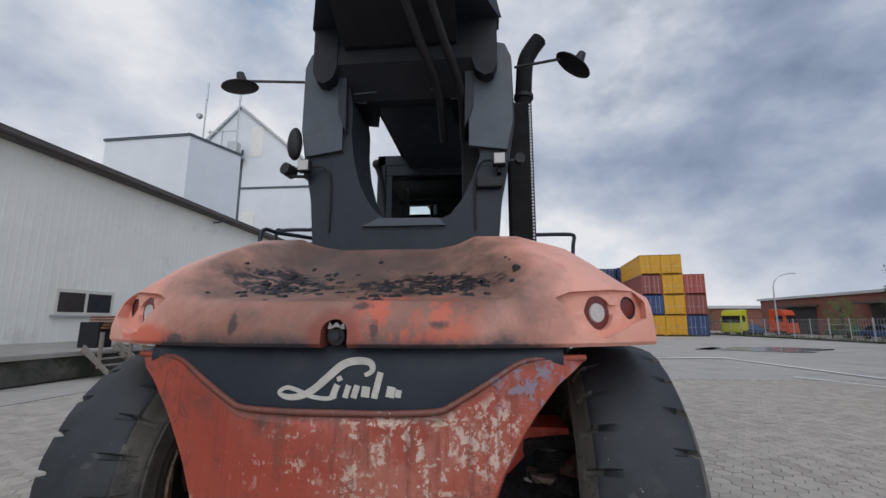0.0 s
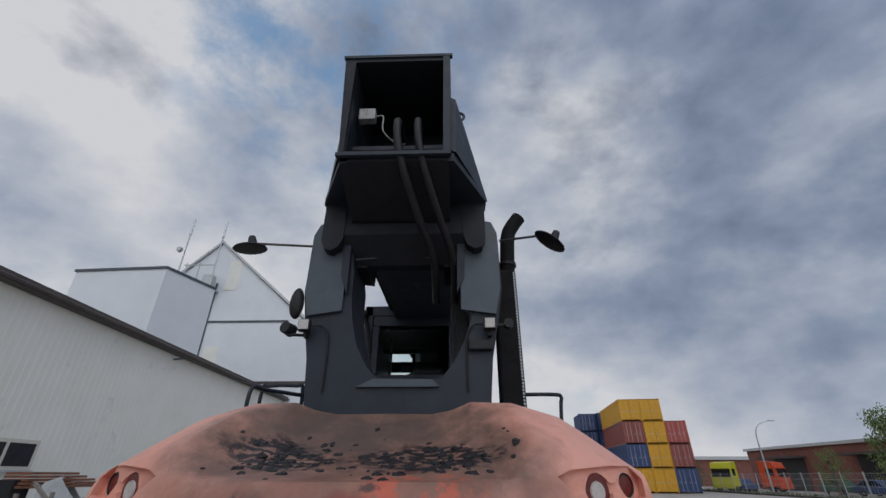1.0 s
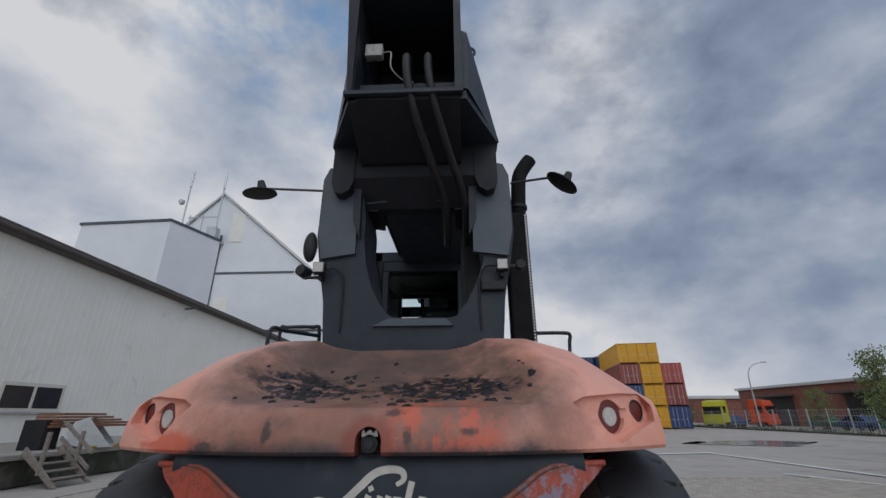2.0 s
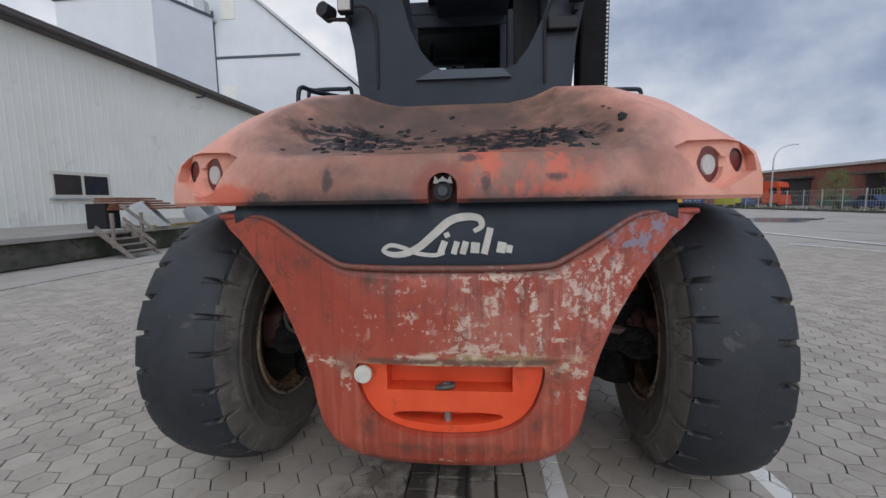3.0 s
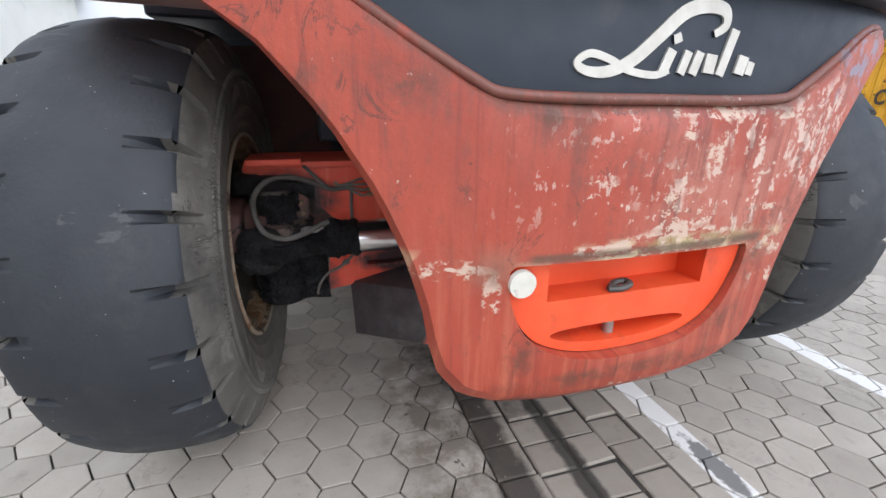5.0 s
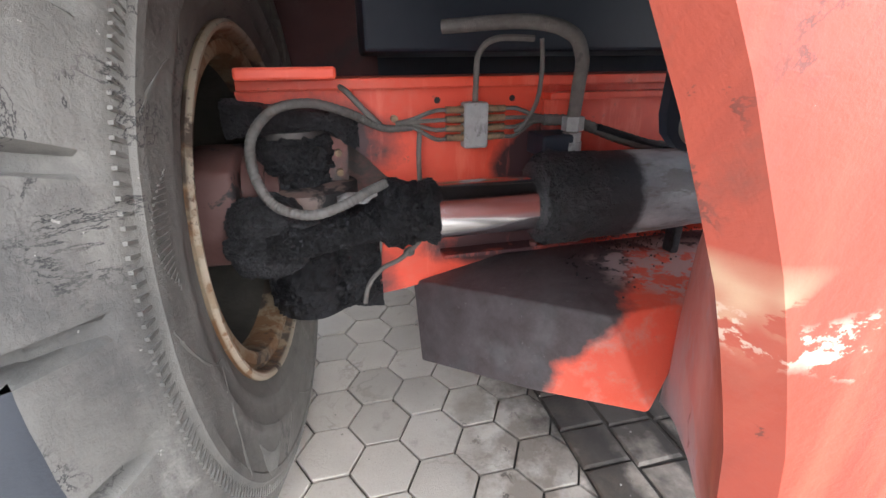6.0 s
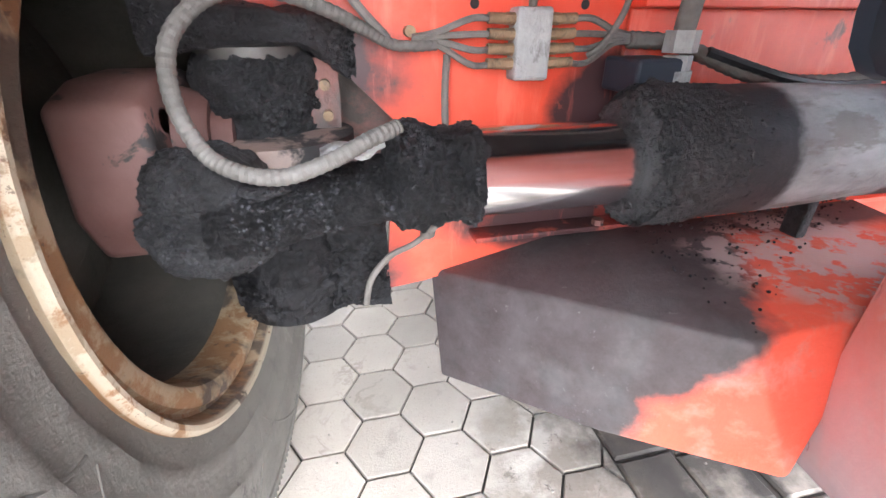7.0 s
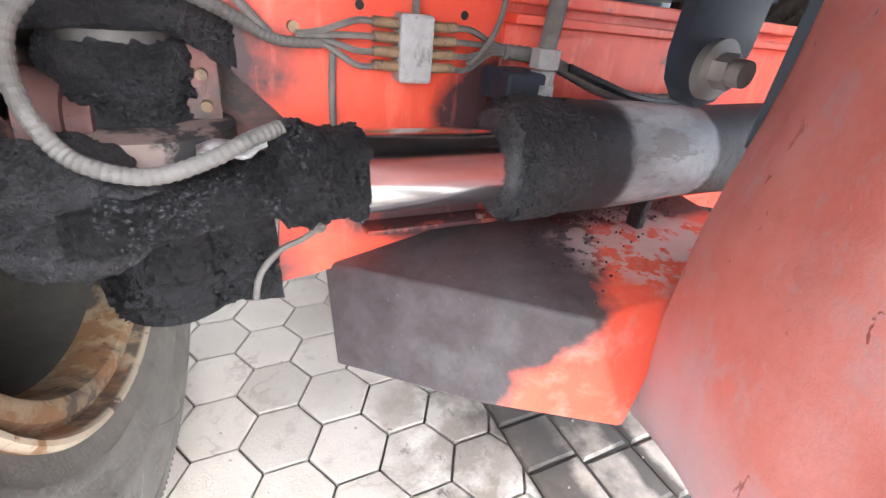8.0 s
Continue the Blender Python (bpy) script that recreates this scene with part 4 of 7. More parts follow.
# rear camera under its arch
rc = part("rear_camera", cyl(bmesh.new(), (0, 1.93, 1.612), (0, 2.0, 1.612), 0.036, seg=28), BLACKP, truck, "black round reversing camera", smooth=True)
part("lens", cyl(bmesh.new(), (0, 1.915, 1.612), (0, 1.935, 1.612), 0.019, seg=20), GLASSD, rc)
part("bracket", prism(bmesh.new(), [(-0.036, 1.64), (-0.03, 1.672), (-0.018, 1.652), (0, 1.668), (0.018, 1.652), (0.03, 1.672), (0.036, 1.64)], 1.93, 1.95), STEEL, rc, "notched steel bracket")

# counterweight
LOW = [(0, (0, 0.462)), (0.16, (0.2, 0.465)), (0.30, (0.37, 0.483)), (0.40, (0.485, 0.53)), (0.47, (0.545, 0.61)), (0.53, (0.568, 0.70)), (0.60, (0.583, 0.80)), (0.68, (0.62, 0.93)), (0.77, (0.685, 1.09)), (0.86, (0.785, 1.26)), (0.94, (0.91, 1.41)), (1, (1.035, 1.507))]
TOP = [(0, (0, 1.312)), (0.30, (0.2, 1.312)), (0.55, (0.40, 1.32)), (0.65, (0.47, 1.345)), (0.78, (0.60, 1.42)), (0.90, (0.74, 1.505)), (0.95, (0.84, 1.522)), (1, (1.03, 1.522))]


def between(p, table):
    for (a_, u), (b_, w) in zip(table, table[1:]):
        if p <= b_:
            k = (p - a_) / (b_ - a_)
            return u[0] + (w[0] - u[0]) * k, u[1] + (w[1] - u[1]) * k
    return table[-1][1]


def weight_front(x, z):
    return 1.945 + 0.19 * (abs(x) / 1.03) ** 2.4 + 0.22 * max(0.0, 0.58 - z) ** 1.3


bm = bmesh.new()
NP, NQ = 64, 18
front, back = [], []
for i in range(NP + 1):
    p = -1 + 2 * i / NP
    s = -1 if p < 0 else 1
    lo, hi = between(abs(p), LOW), between(abs(p), TOP)
    fr, bk = [], []
    for j in range(NQ + 1):
        q = j / NQ
        x, z = s * (lo[0] + (hi[0] - lo[0]) * q), lo[1] + (hi[1] - lo[1]) * q
        edge = min(1.0, min(q, 1 - q) * 14, (1 - abs(p)) * 20)
        y = weight_front(x, z) + 0.035 * (1 - math.sqrt(max(0.0, 1 - (1 - edge) ** 2)))
        fr.append(bm.verts.new((x, y, z)))
        thin = smooth01((z - 1.12) / 0.28)
        flank = s * (0.168 - 0.05 * smooth01((z - 0.80) / 0.3)) * smooth01(abs(x) / 0.36)
        bx, by, bz = flank + (x * 0.95 - flank) * thin, 2.5 + (y + 0.13 - 2.5) * thin, z - (0.09 + 0.07 * smooth01((0.72 - z) / 0.2)) * (1 - thin)
        bk.append(bm.verts.new((bx, by, bz)))
    front.append(fr)
    back.append(bk)
for grid in (front, back):
    for a_, b_ in zip(grid, grid[1:]):
        for k in range(NQ):
            bm.faces.new((a_[k], a_[k + 1], b_[k + 1], b_[k]))
for i in range(NP):
    for k in (0, NQ):
        bm.faces.new((front[i][k], front[i + 1][k], back[i + 1][k], back[i][k]))
for k in range(NQ):
    for i in (0, NP):
        bm.faces.new((front[i][k], front[i][k + 1], back[i][k + 1], back[i][k]))
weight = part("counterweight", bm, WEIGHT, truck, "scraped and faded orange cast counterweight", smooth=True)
POCKET = [(-0.375, 0.905), (-0.36, 0.918), (0.385, 0.915), (0.395, 0.90), (0.385, 0.83), (0.345, 0.73), (0.28, 0.665), (0.18, 0.625), (0.0, 0.61), (-0.15, 0.623), (-0.27, 0.67), (-0.335, 0.74), (-0.37, 0.83)]
POCKET = [(p.x, p.z) for p in curve_points([(x, 0, z) for x, z in POCKET[3:] + POCKET[:1]], 4)] + POCKET[1:3]
vline = [(-x, weight_front(x, z) + 0.017, z - 0.003) for _, (x, z) in reversed(TOP)] + [(x, weight_front(x, z) + 0.017, z - 0.003) for _, (x, z) in TOP[1:]]
part("rolled_edge", tube(bmesh.new(), vline, 0.013, 10, 6), WEIGHT, truck, "rounded upper edge of the counterweight", smooth=True)
cut(weight, [prism(bmesh.new(), POCKET, 1.7, 2.10)])
inner = [(x * 0.985, 0.765 + (z - 0.765) * 0.98) for x, z in POCKET]
insert = part("tow_pocket", prism(bmesh.new(), inner, 1.984, 2.102), FRESH, truck, "bright orange tow pocket insert", smooth=True)
slot = [(0.23 * math.cos(t), 0.675 + 0.030 * math.sin(t) + 0.012 * math.cos(t) ** 2) for t in [2 * math.pi * i / 28 for i in range(28)]]
cut(insert, [boxed((-0.25, 1.5, 0.795), (0.268, 2.08, 1.0)), prism(bmesh.new(), slot, 1.5, 2.08)])
bm = cyl(bmesh.new(), (-0.002, 2.03, 0.61), (-0.002, 2.03, 0.79), 0.017, seg=20)
pin = part("tow_pin", bm, STEEL, truck, "grey steel tow pin", smooth=True)
bm = tube(bmesh.new(), [(-0.045, 1.998, 0.803), (-0.015, 1.985, 0.808), (0.022, 1.995, 0.812), (0.02, 2.02, 0.812), (-0.015, 2.02, 0.808), (-0.04, 2.0, 0.803)], 0.010, 8)
part("handle", bm, DULLST, pin, "bent steel pull ring", smooth=True)
# black discs stand in for the shade inside two holes
for x in (-0.13, 0.215):
    part("hole", cyl(bmesh.new(), (x, 2.077, 0.895), (x, 2.081, 0.895), 0.018, seg=16), BLACKP, insert)
part("reflector", cyl(bmesh.new(), (-0.343, 1.966, 0.872), (-0.343, 1.949, 0.872), 0.036, seg=36), WHITEP, truck, "round off-white reflector disc", smooth=True)

# dark panel between hood and counterweight
rings = []
for i in range(41):
    x = -0.93 + 1.86 * i / 40
    y = 1.972 + 0.12 * (abs(x) / 0.93) ** 2.4
    zl = interp(abs(x), [(0, 1.28), (0.42, 1.29), (0.60, 1.38), (0.76, 1.475), (0.93, 1.49)])
    rings.append([(x, y + 0.004, zl), (x, y, zl + 0.02), (x, y, 1.535), (x, y + 0.02, 1.57), (x, y + 0.2, 1.57), (x, y + 0.2, zl)])
fascia = part("fascia", loft(bmesh.new(), rings), DARK, truck, "dark grey rear panel with a silver emblem", smooth=True)


def fascia_y(x):
    return 1.972 + 0.12 * (abs(x) / 0.93) ** 2.4


# plain silver emblem of a swash and upright bars
def ribbon(pts, w):
    bm = bmesh.new()
    ps = curve_points([(x, 0, z) for x, z in pts], 8)
    n = len(ps)
    rows = []
    for i, p in enumerate(ps):
        d = (ps[min(i + 1, n - 1)] - ps[max(i - 1, 0)]).normalized()
        s = Vector((-d.z, 0, d.x)) * (w(i / (n - 1)) if callable(w) else w) / 2
        rows.append([(q.x, fascia_y(q.x) + h, q.z) for q in (p + s, p - s) for h in (-0.006, 0.004)])
    vs = [[bm.verts.new(c) for c in r] for r in rows]
    for a_, b_ in zip(vs, vs[1:]):
        for k, l in ((0, 2), (2, 3), (3, 1), (1, 0)):
            bm.faces.new((a_[k], a_[l], b_[l], b_[k]))
    return bm


emblem = part("emblem", ribbon([(0.115, 1.455), (0.145, 1.475), (0.135, 1.505), (0.08, 1.512), (0.02, 1.495), (-0.04, 1.445), (-0.10, 1.395), (-0.16, 1.368), (-0.215, 1.366), (-0.245, 1.382), (-0.215, 1.402), (-0.165, 1.392), (-0.11, 1.370), (-0.04, 1.362), (0.0, 1.374)], lambda t: 0.016 + 0.016 * math.sin(math.pi * min(1, t * 1.6))), SILVER, fascia, "plain silver swash and bars")
for x0, x1, z0, z1, w in ((-0.018, 0.002, 1.366, 1.418, 0.026), (0.035, 0.050, 1.366, 1.416, 0.023), (0.070, 0.085, 1.366, 1.416, 0.025), (0.118, 0.122, 1.37, 1.412, 0.034), (0.155, 0.18, 1.366, 1.468, 0.026), (0.218, 0.226, 1.37, 1.412, 0.034), (0.25, 0.255, 1.37, 1.40, 0.024)):
    part("bar", ribbon([(x0, z0), ((x0 + x1) / 2, (z0 + z1) / 2), (x1, z1)], w), SILVER, emblem)
part("bar", ribbon([(0.0, 1.438), (0.012, 1.442), (0.02, 1.446)], 0.02), SILVER, emblem)

# tower
X0 = 0.04
OUTER = [(-0.66, 2.10), (-0.70, 2.55), (-0.76, 2.85), (-0.80, 3.10), (-0.79, 3.60), (-0.74, 3.72), (-0.66, 3.74), (-0.60, 3.66), (-0.54, 3.60)]
INNER = [(-0.46, 3.62), (-0.41, 3.25), (-0.41, 3.05), (-0.385, 2.85), (-0.335, 2.66), (-0.265, 2.52), (-0.19, 2.43), (-0.13, 2.40)]
INNER_R = [(0.46, 3.62), (0.50, 3.25), (0.54, 3.05), (0.55, 2.86), (0.49, 2.68), (0.41, 2.52), (0.33, 2.42), (0.27, 2.395)]
poly = [(x + X0, z) for x, z in OUTER + INNER] + [(x + X0, z) for x, z in reversed(INNER_R)] + [(-x + X0, z) for x, z in reversed(OUTER)]
tower = part("tower", prism(bmesh.new(), poly, 3.12, 3.62), DARK, truck, "dark grey boom tower with a wide opening", smooth=True)
part("sill", prism(bmesh.new(), [(-0.26, 2.34), (0.34, 2.34), (0.29, 2.392), (-0.14, 2.397)], 3.09, 3.35), GREYP, tower)
for s in (-1, 1):
    cheek = [(0.47, 2.92), (0.74, 2.88), (0.785, 3.10), (0.785, 3.60), (0.74, 3.71), (0.66, 3.73), (0.60, 3.66), (0.52, 3.60), (0.47, 3.40)]
    part("cheek_plate", prism(bmesh.new(), [(s * x + X0, z) for x, z in cheek], 3.085, 3.125), GREYP, tower, "lighter grey welded cheek plate")
    part("rib", prism(bmesh.new(), [(s * 0.45 + X0, 3.72), (s * 0.52 + X0, 3.7), (s * 0.50 + X0, 3.2), (s * 0.44 + X0, 3.05)], 3.06, 3.12), DARK, tower)
    lampx = s * 0.70 + X0 * 0.5
    wl = part("work_lamp", boxed((lampx - 0.045, 3.0, 2.735), (lampx + 0.045, 3.06, 2.825), 0.008), BLACKP, truck, "square white work lamp on a bracket")
    part("lens", boxed((lampx - 0.037, 2.992, 2.743), (lampx + 0.037, 3.003, 2.817), 0.003), LENS, wl)
    part("bracket", boxed((lampx - 0.012, 3.05, 2.70), (lampx + 0.012, 3.13, 2.74)), BLACKP, wl)
    part("cable", tube(bmesh.new(), [(lampx - s * 0.03, 3.05, 2.78), (lampx - s * 0.12, 3.09, 2.79), (lampx - s * 0.17, 3.10, 2.68), (lampx - s * 0.17, 3.11, 2.3)], 0.008, 6), BLACKP, truck)
# mirrors on long arms
for s, m0, m1, tiltm in ((-1, (-0.78, 3.25, 3.585), (-1.36, 3.2, 3.60), 4), (1, (0.86, 3.25, 3.615), (1.25, 3.2, 3.64), -38)):
    arm = part("mirror_arm", tube(bmesh.new(), [m0, m1], 0.011, 8, 4), ROOFE if s < 0 else BLACKP, truck)
    c = Vector((-1.345, 3.2, 3.545)) if s < 0 else Vector((1.29, 3.2, 3.575))
    bm = bmesh.new()
    bmesh.ops.create_uvsphere(bm, u_segments=24, v_segments=12, radius=1)
    mm = Matrix.Translation(c) @ Matrix.Rotation(radians(-tiltm), 4, "Y")
    for v in bm.verts:
        v.co = mm @ Vector((v.co.x * 0.15, v.co.y * 0.11, v.co.z * (0.032 if v.co.z > 0 else 0.012)))
    mir = part("mirror", bm, BLACKP, truck, "black convex rear-view mirror", smooth=True)
    part("cap", cyl(bmesh.new(), mm @ Vector((0.02, 0, 0.03)), mm @ Vector((0.0, 0, 0.12)), 0.045, 0.03, 16), BLACKP, mir, smooth=True)
# side items on the tower: round black horn, small lamp
part("horn", lump((-0.79, 3.08, 2.98), (0.055, 0.05, 0.13), 0.004, 6, 1, 3), BLACKP, truck, "rounded black air horn", smooth=True)
bm = cyl(bmesh.new(), (-0.83, 3.02, 2.77), (-0.80, 3.1, 2.76), 0.045, 0.05, 20)
cyl(bm, (-0.81, 3.06, 2.72), (-0.70, 3.08, 2.72), 0.012)
part("beacon", bm, BLACKP, truck, "small black round lamp", smooth=True)
part("beacon", box(cyl(bmesh.new(), (0.86, 3.0, 2.78), (0.86, 3.06, 2.78), 0.035, seg=16), (0.78, 3.03, 2.765), (0.86, 3.05, 2.785)), BLACKP, truck)
part("junction_cover", boxed((0.56, 3.07, 2.60), (0.74, 3.13, 2.68), 0.01), BLACKP, truck)
# exhaust stack with perforated guard
ex = part("exhaust_guard", boxed((0.80, 3.30, 2.10), (0.99, 3.48, 3.36), 0.02), SOOT, truck, "black exhaust guard with a perforated edge")
bm = bmesh.new()
for i in range(46):
    cyl(bm, (0.972, 3.297, 2.2 + i * 0.025), (0.972, 3.302, 2.2 + i * 0.025), 0.008, seg=8)
part("perforation", bm, GALV, ex)
st = part("exhaust_pipe", tube(bmesh.new(), [(0.93, 3.42, 3.30), (0.945, 3.42, 3.55), (0.965, 3.42, 3.76), (1.015, 3.42, 3.87), (1.08, 3.42, 3.96)], 0.066, 20), SOOT, truck, "black exhaust stack with an angled outlet", smooth=True)
part("clamp", cyl(bmesh.new(), (0.94, 3.42, 3.44), (0.942, 3.42, 3.47), 0.078, seg=20), BLACKP, st)
# hand rails on the deck
for pts in ([(-1.22, 3.7, 2.05), (-1.21, 3.7, 2.43), (-1.15, 3.7, 2.46), (-0.92, 3.7, 2.46), (-0.86, 3.7, 2.43), (-0.85, 3.7, 2.05)], [(-1.12, 3.3, 2.05), (-1.12, 3.3, 2.36), (-1.05, 3.45, 2.38), (-0.85, 3.7, 2.38)], [(0.96, 3.7, 2.38), (1.28, 3.7, 2.38), (1.34, 3.7, 2.36), (1.33, 3.7, 2.29), (1.31, 3.7, 2.05)]):
    part("hand_rail", tube(bmesh.new(), pts, 0.016, 8, 6), DARK, truck, "bent dark tube hand rail", smooth=True)
part("deck", boxed((-1.35, 3.9, 1.56), (1.35, 7.5, 1.66), 0.01), DARK, truck)
# added deck stretch, set out of sight, keeps skylight off the wheel wells
part("deck", boxed((-1.34, 3.0, 1.57), (1.34, 3.9, 1.66), 0.01), DARK, truck, "dark deck plate over the wheels, added to keep skylight out")

# boom: hollow rear end, long box forward
BX0, BX1 = -0.40, 0.43
boom = part("boom", prism(bmesh.new(), [(BX0, 3.90), (BX1, 3.90), (BX1 + 0.02, 4.99), (BX0 - 0.06, 4.99)], 2.40, 10.5), BOOM, truck, "dark blue-black box boom with an open rear end")
cut(boom, [boxed((BX0 + 0.035, 2.2, 3.935), (BX1 - 0.035, 3.3, 4.935))])
part("rear_frame", box(box(boxed((BX0 - 0.02, 2.385, 3.885), (BX1 + 0.02, 2.42, 3.915)), (BX0 - 0.07, 2.385, 4.975), (BX1 + 0.04, 2.42, 5.005)), (BX1 - 0.04, 2.387, 3.915), (BX1 + 0.015, 2.42, 4.975)), DARK, boom)
for s in (-1, 1):
    xw = X0 + s * 0.43
    part("cheek_foot", prism(bmesh.new(), [(xw - s * 0.05, 2.43), (xw, 2.43), (X0 + s * 0.70, 2.98), (X0 + s * 0.70, 3.12), (xw - s * 0.05, 3.12)], 3.85, 3.92, "z"), DARK, truck, "flared dark foot of the boom pivot")
    bm = bmesh.new()
    wing = [(2.42, 3.95), (3.05, 3.93), (3.3, 4.1), (3.3, 4.6), (2.46, 4.55)]
    a_ = [bm.verts.new((xw - s * 0.03, y, z)) for y, z in wing]
    b_ = [bm.verts.new((xw + s * (0.29 if 2.5 < y < 3.2 else 0.02), y, z - 0.03)) for y, z in wing]
    bm.faces.new(a_), bm.faces.new(b_)
    for i in range(5):
        j = (i + 1) % 5
        bm.faces.new((a_[i], a_[j], b_[j], b_[i]))
    part("pivot_cheek", bm, DARK, truck, "flared dark pivot cheek of the boom")
    lug = [(xw + s * 0.06, 3.95), (xw + s * 0.25, 3.90), (xw + s * 0.25, 3.50), (xw + s * 0.22, 3.42), (xw + s * 0.16, 3.40), (xw + s * 0.10, 3.44), (xw + s * 0.07, 3.52)]
    part("pivot_lug", prism(bmesh.new(), lug, 2.98, 3.10), BOOM, truck, "heavy dark pivot lug", smooth=True)
    part("belly_plate", prism(bmesh.new(), [(xw + s * 0.02, 3.92), (xw + s * 0.03, 3.36), (xw - s * 0.10, 3.34), (xw - s * 0.14, 3.90)], 3.2, 3.6), BOOM, truck)
part("boom_belly", prism(bmesh.new(), [(2.43, 3.91), (2.43, 3.86), (2.95, 3.66), (8, 3.75), (8, 3.91)], BX0, BX1, "x"), BOOM, truck, "dark underside of the boom")
part("boom_yoke", prism(bmesh.new(), [(2.99, 3.86), (2.99, 3.55), (3.2, 3.36), (3.3, 3.36), (3.35, 3.6), (3.6, 3.86)], -0.57, 0.65, "x"), BOOM, truck, "broad dark yoke under the boom")
part("boom_keel", prism(bmesh.new(), [(3.6, 3.65), (3.6, 3.52), (5.0, 3.56), (8, 3.62), (8, 3.7)], -0.30, 0.45, "x"), DARK, truck, "narrower keel of the boom")
# roughened block added to fill the dark right side of the opening
part("hose_run", roughen(boxed((0.42, 3.65, 2.3), (0.62, 3.95, 3.6), 0.05), 0.02, 6), BLACKP, truck, "dark equipment block beside the cab")
eyeb = tube(bmesh.new(), [(0.52 + 0.045 * math.cos(t), 2.75, 4.62 + 0.045 * math.sin(t)) for t in [i * math.pi / 6 for i in range(13)]], 0.013, 8, 3)
part("lifting_eye", eyeb, GREYP, truck, "small grey lifting eye", smooth=True)
sb = part("sensor_box", boxed((-0.33, 2.55, 4.42), (-0.19, 2.62, 4.54), 0.006), ALU, truck, "small silver sensor box inside the boom")
part("wire", tube(bmesh.new(), [(-0.19, 2.58, 4.47), (-0.12, 2.55, 4.44), (-0.11, 2.55, 4.28), (-0.02, 2.6, 4.2), (0.06, 2.65, 4.22)], 0.006, 6), ALU, sb)
for dx, r in ((0.03, 0.032), (0.19, 0.03)):
    part("hydraulic_hose", tube(bmesh.new(), [(dx, 2.7, 4.30), (dx, 2.43, 4.26), (dx + 0.01, 2.40, 4.05), (dx + 0.06, 2.48, 3.80), (dx + 0.16, 2.75, 3.55), (dx + 0.26, 3.05, 3.35), (dx + 0.27, 3.4, 3.1)], r, 10), BLACKP, truck, "black hydraulic hose hanging from the boom", smooth=True)
part("cross_shelf", boxed((BX0 + 0.04, 2.6, 4.12), (BX1 - 0.04, 3.2, 4.16)), DARK, boom)
part("belly_wire", tube(bmesh.new(), [(-0.36, 3.1, 3.37), (-0.2, 3.15, 3.41), (0.1, 3.15, 3.42), (0.3, 3.15, 3.40)], 0.005, 6), GREYP, truck)

# cab seen through the tower
cab = part("cab", box(box(boxed((-0.72, 5.2, 1.66), (-0.60, 6.9, 3.75), 0.02), (0.44, 5.2, 1.66), (0.56, 6.9, 3.75), 0.02), (-0.72, 5.2, 3.6), (0.56, 6.9, 3.75), 0.02), DARK, truck, "dark driver's cab under the boom")
part("lower_panel", boxed((-0.60, 5.21, 1.66), (0.44, 5.27, 2.86)), DARK, cab)
part("rear_frame", box(box(boxed((-0.60, 5.19, 3.47), (0.44, 5.26, 3.60), 0.01), (-0.60, 5.19, 2.86), (-0.52, 5.26, 3.47), 0.01), (0.37, 5.19, 2.86), (0.44, 5.26, 3.47), 0.01), DARK, cab)
# headliner added to darken the upper half of the cab opening
part("headliner", boxed((-0.6, 5.3, 3.44), (0.44, 6.2, 3.6)), BLACKP, cab)
# added dark wall, left open only where two bright patches show
part("front_panel", box(box(box(boxed((-0.6, 6.84, 1.7), (0.44, 6.9, 2.98)), (-0.05, 6.84, 2.98), (0.44, 6.9, 3.6)), (-0.6, 6.84, 3.24), (-0.05, 6.9, 3.40)), (-0.6, 6.84, 3.55), (-0.05, 6.9, 3.6)), BLACKP, cab)
part("roof_bar", boxed((-0.6, 6.1, 3.35), (0.44, 6.15, 3.42)), DARK, cab)
part("windscreen_post", boxed((-0.25, 6.8, 1.8), (-0.2, 6.88, 3.6)), DARK, cab)
wp = part("rear_window", boxed((-0.59, 5.225, 2.87), (0.43, 5.235, 3.59)), GLASS, cab)
wp.visible_shadow = False
bm = boxed((-0.14, 5.75, 2.4), (0.36, 5.9, 3.12), 0.06)
box(bm, (-0.04, 5.76, 3.12), (0.26, 5.86, 3.3), 0.05)
part("seat", bm, BLACKP, cab, "black driver's seat")
part("steering_wheel", tube(bmesh.new(), [(-0.16 + 0.19 * math.cos(t_), 6.42 + 0.08 * math.sin(t_), 2.98 + 0.17 * math.sin(t_)) for t_ in [i * math.pi / 10 for i in range(21)]], 0.014, 8, 2), BLACKP, cab, "black steering wheel", smooth=True)
part("display", boxed((0.10, 6.5, 2.95), (0.30, 6.54, 3.10), 0.01), BLACKP, cab, "small dark cab display")
for x_ in (-0.50, 0.36):
    part("door_post", boxed((x_, 6.0, 1.8), (x_ + 0.04, 6.06, 3.5), 0.006), DARK, cab)
part("inner_mirror", boxed((-0.36, 6.3, 3.12), (-0.22, 6.33, 3.22), 0.01), GREYP, cab)
part("column", boxed((-0.44, 5.6, 1.8), (-0.40, 5.66, 3.55)), BLACKP, cab)
part("cab_mirror", lump((-0.72, 5.15, 3.62), (0.05, 0.05, 0.06), 0.005, 8, 2, 3), BLACKP, truck)
part("cab_mirror", tube(bmesh.new(), [(-0.72, 5.15, 3.6), (-0.66, 5.18, 3.4), (-0.62, 5.2, 3.1)], 0.03, 8), BLACKP, truck)


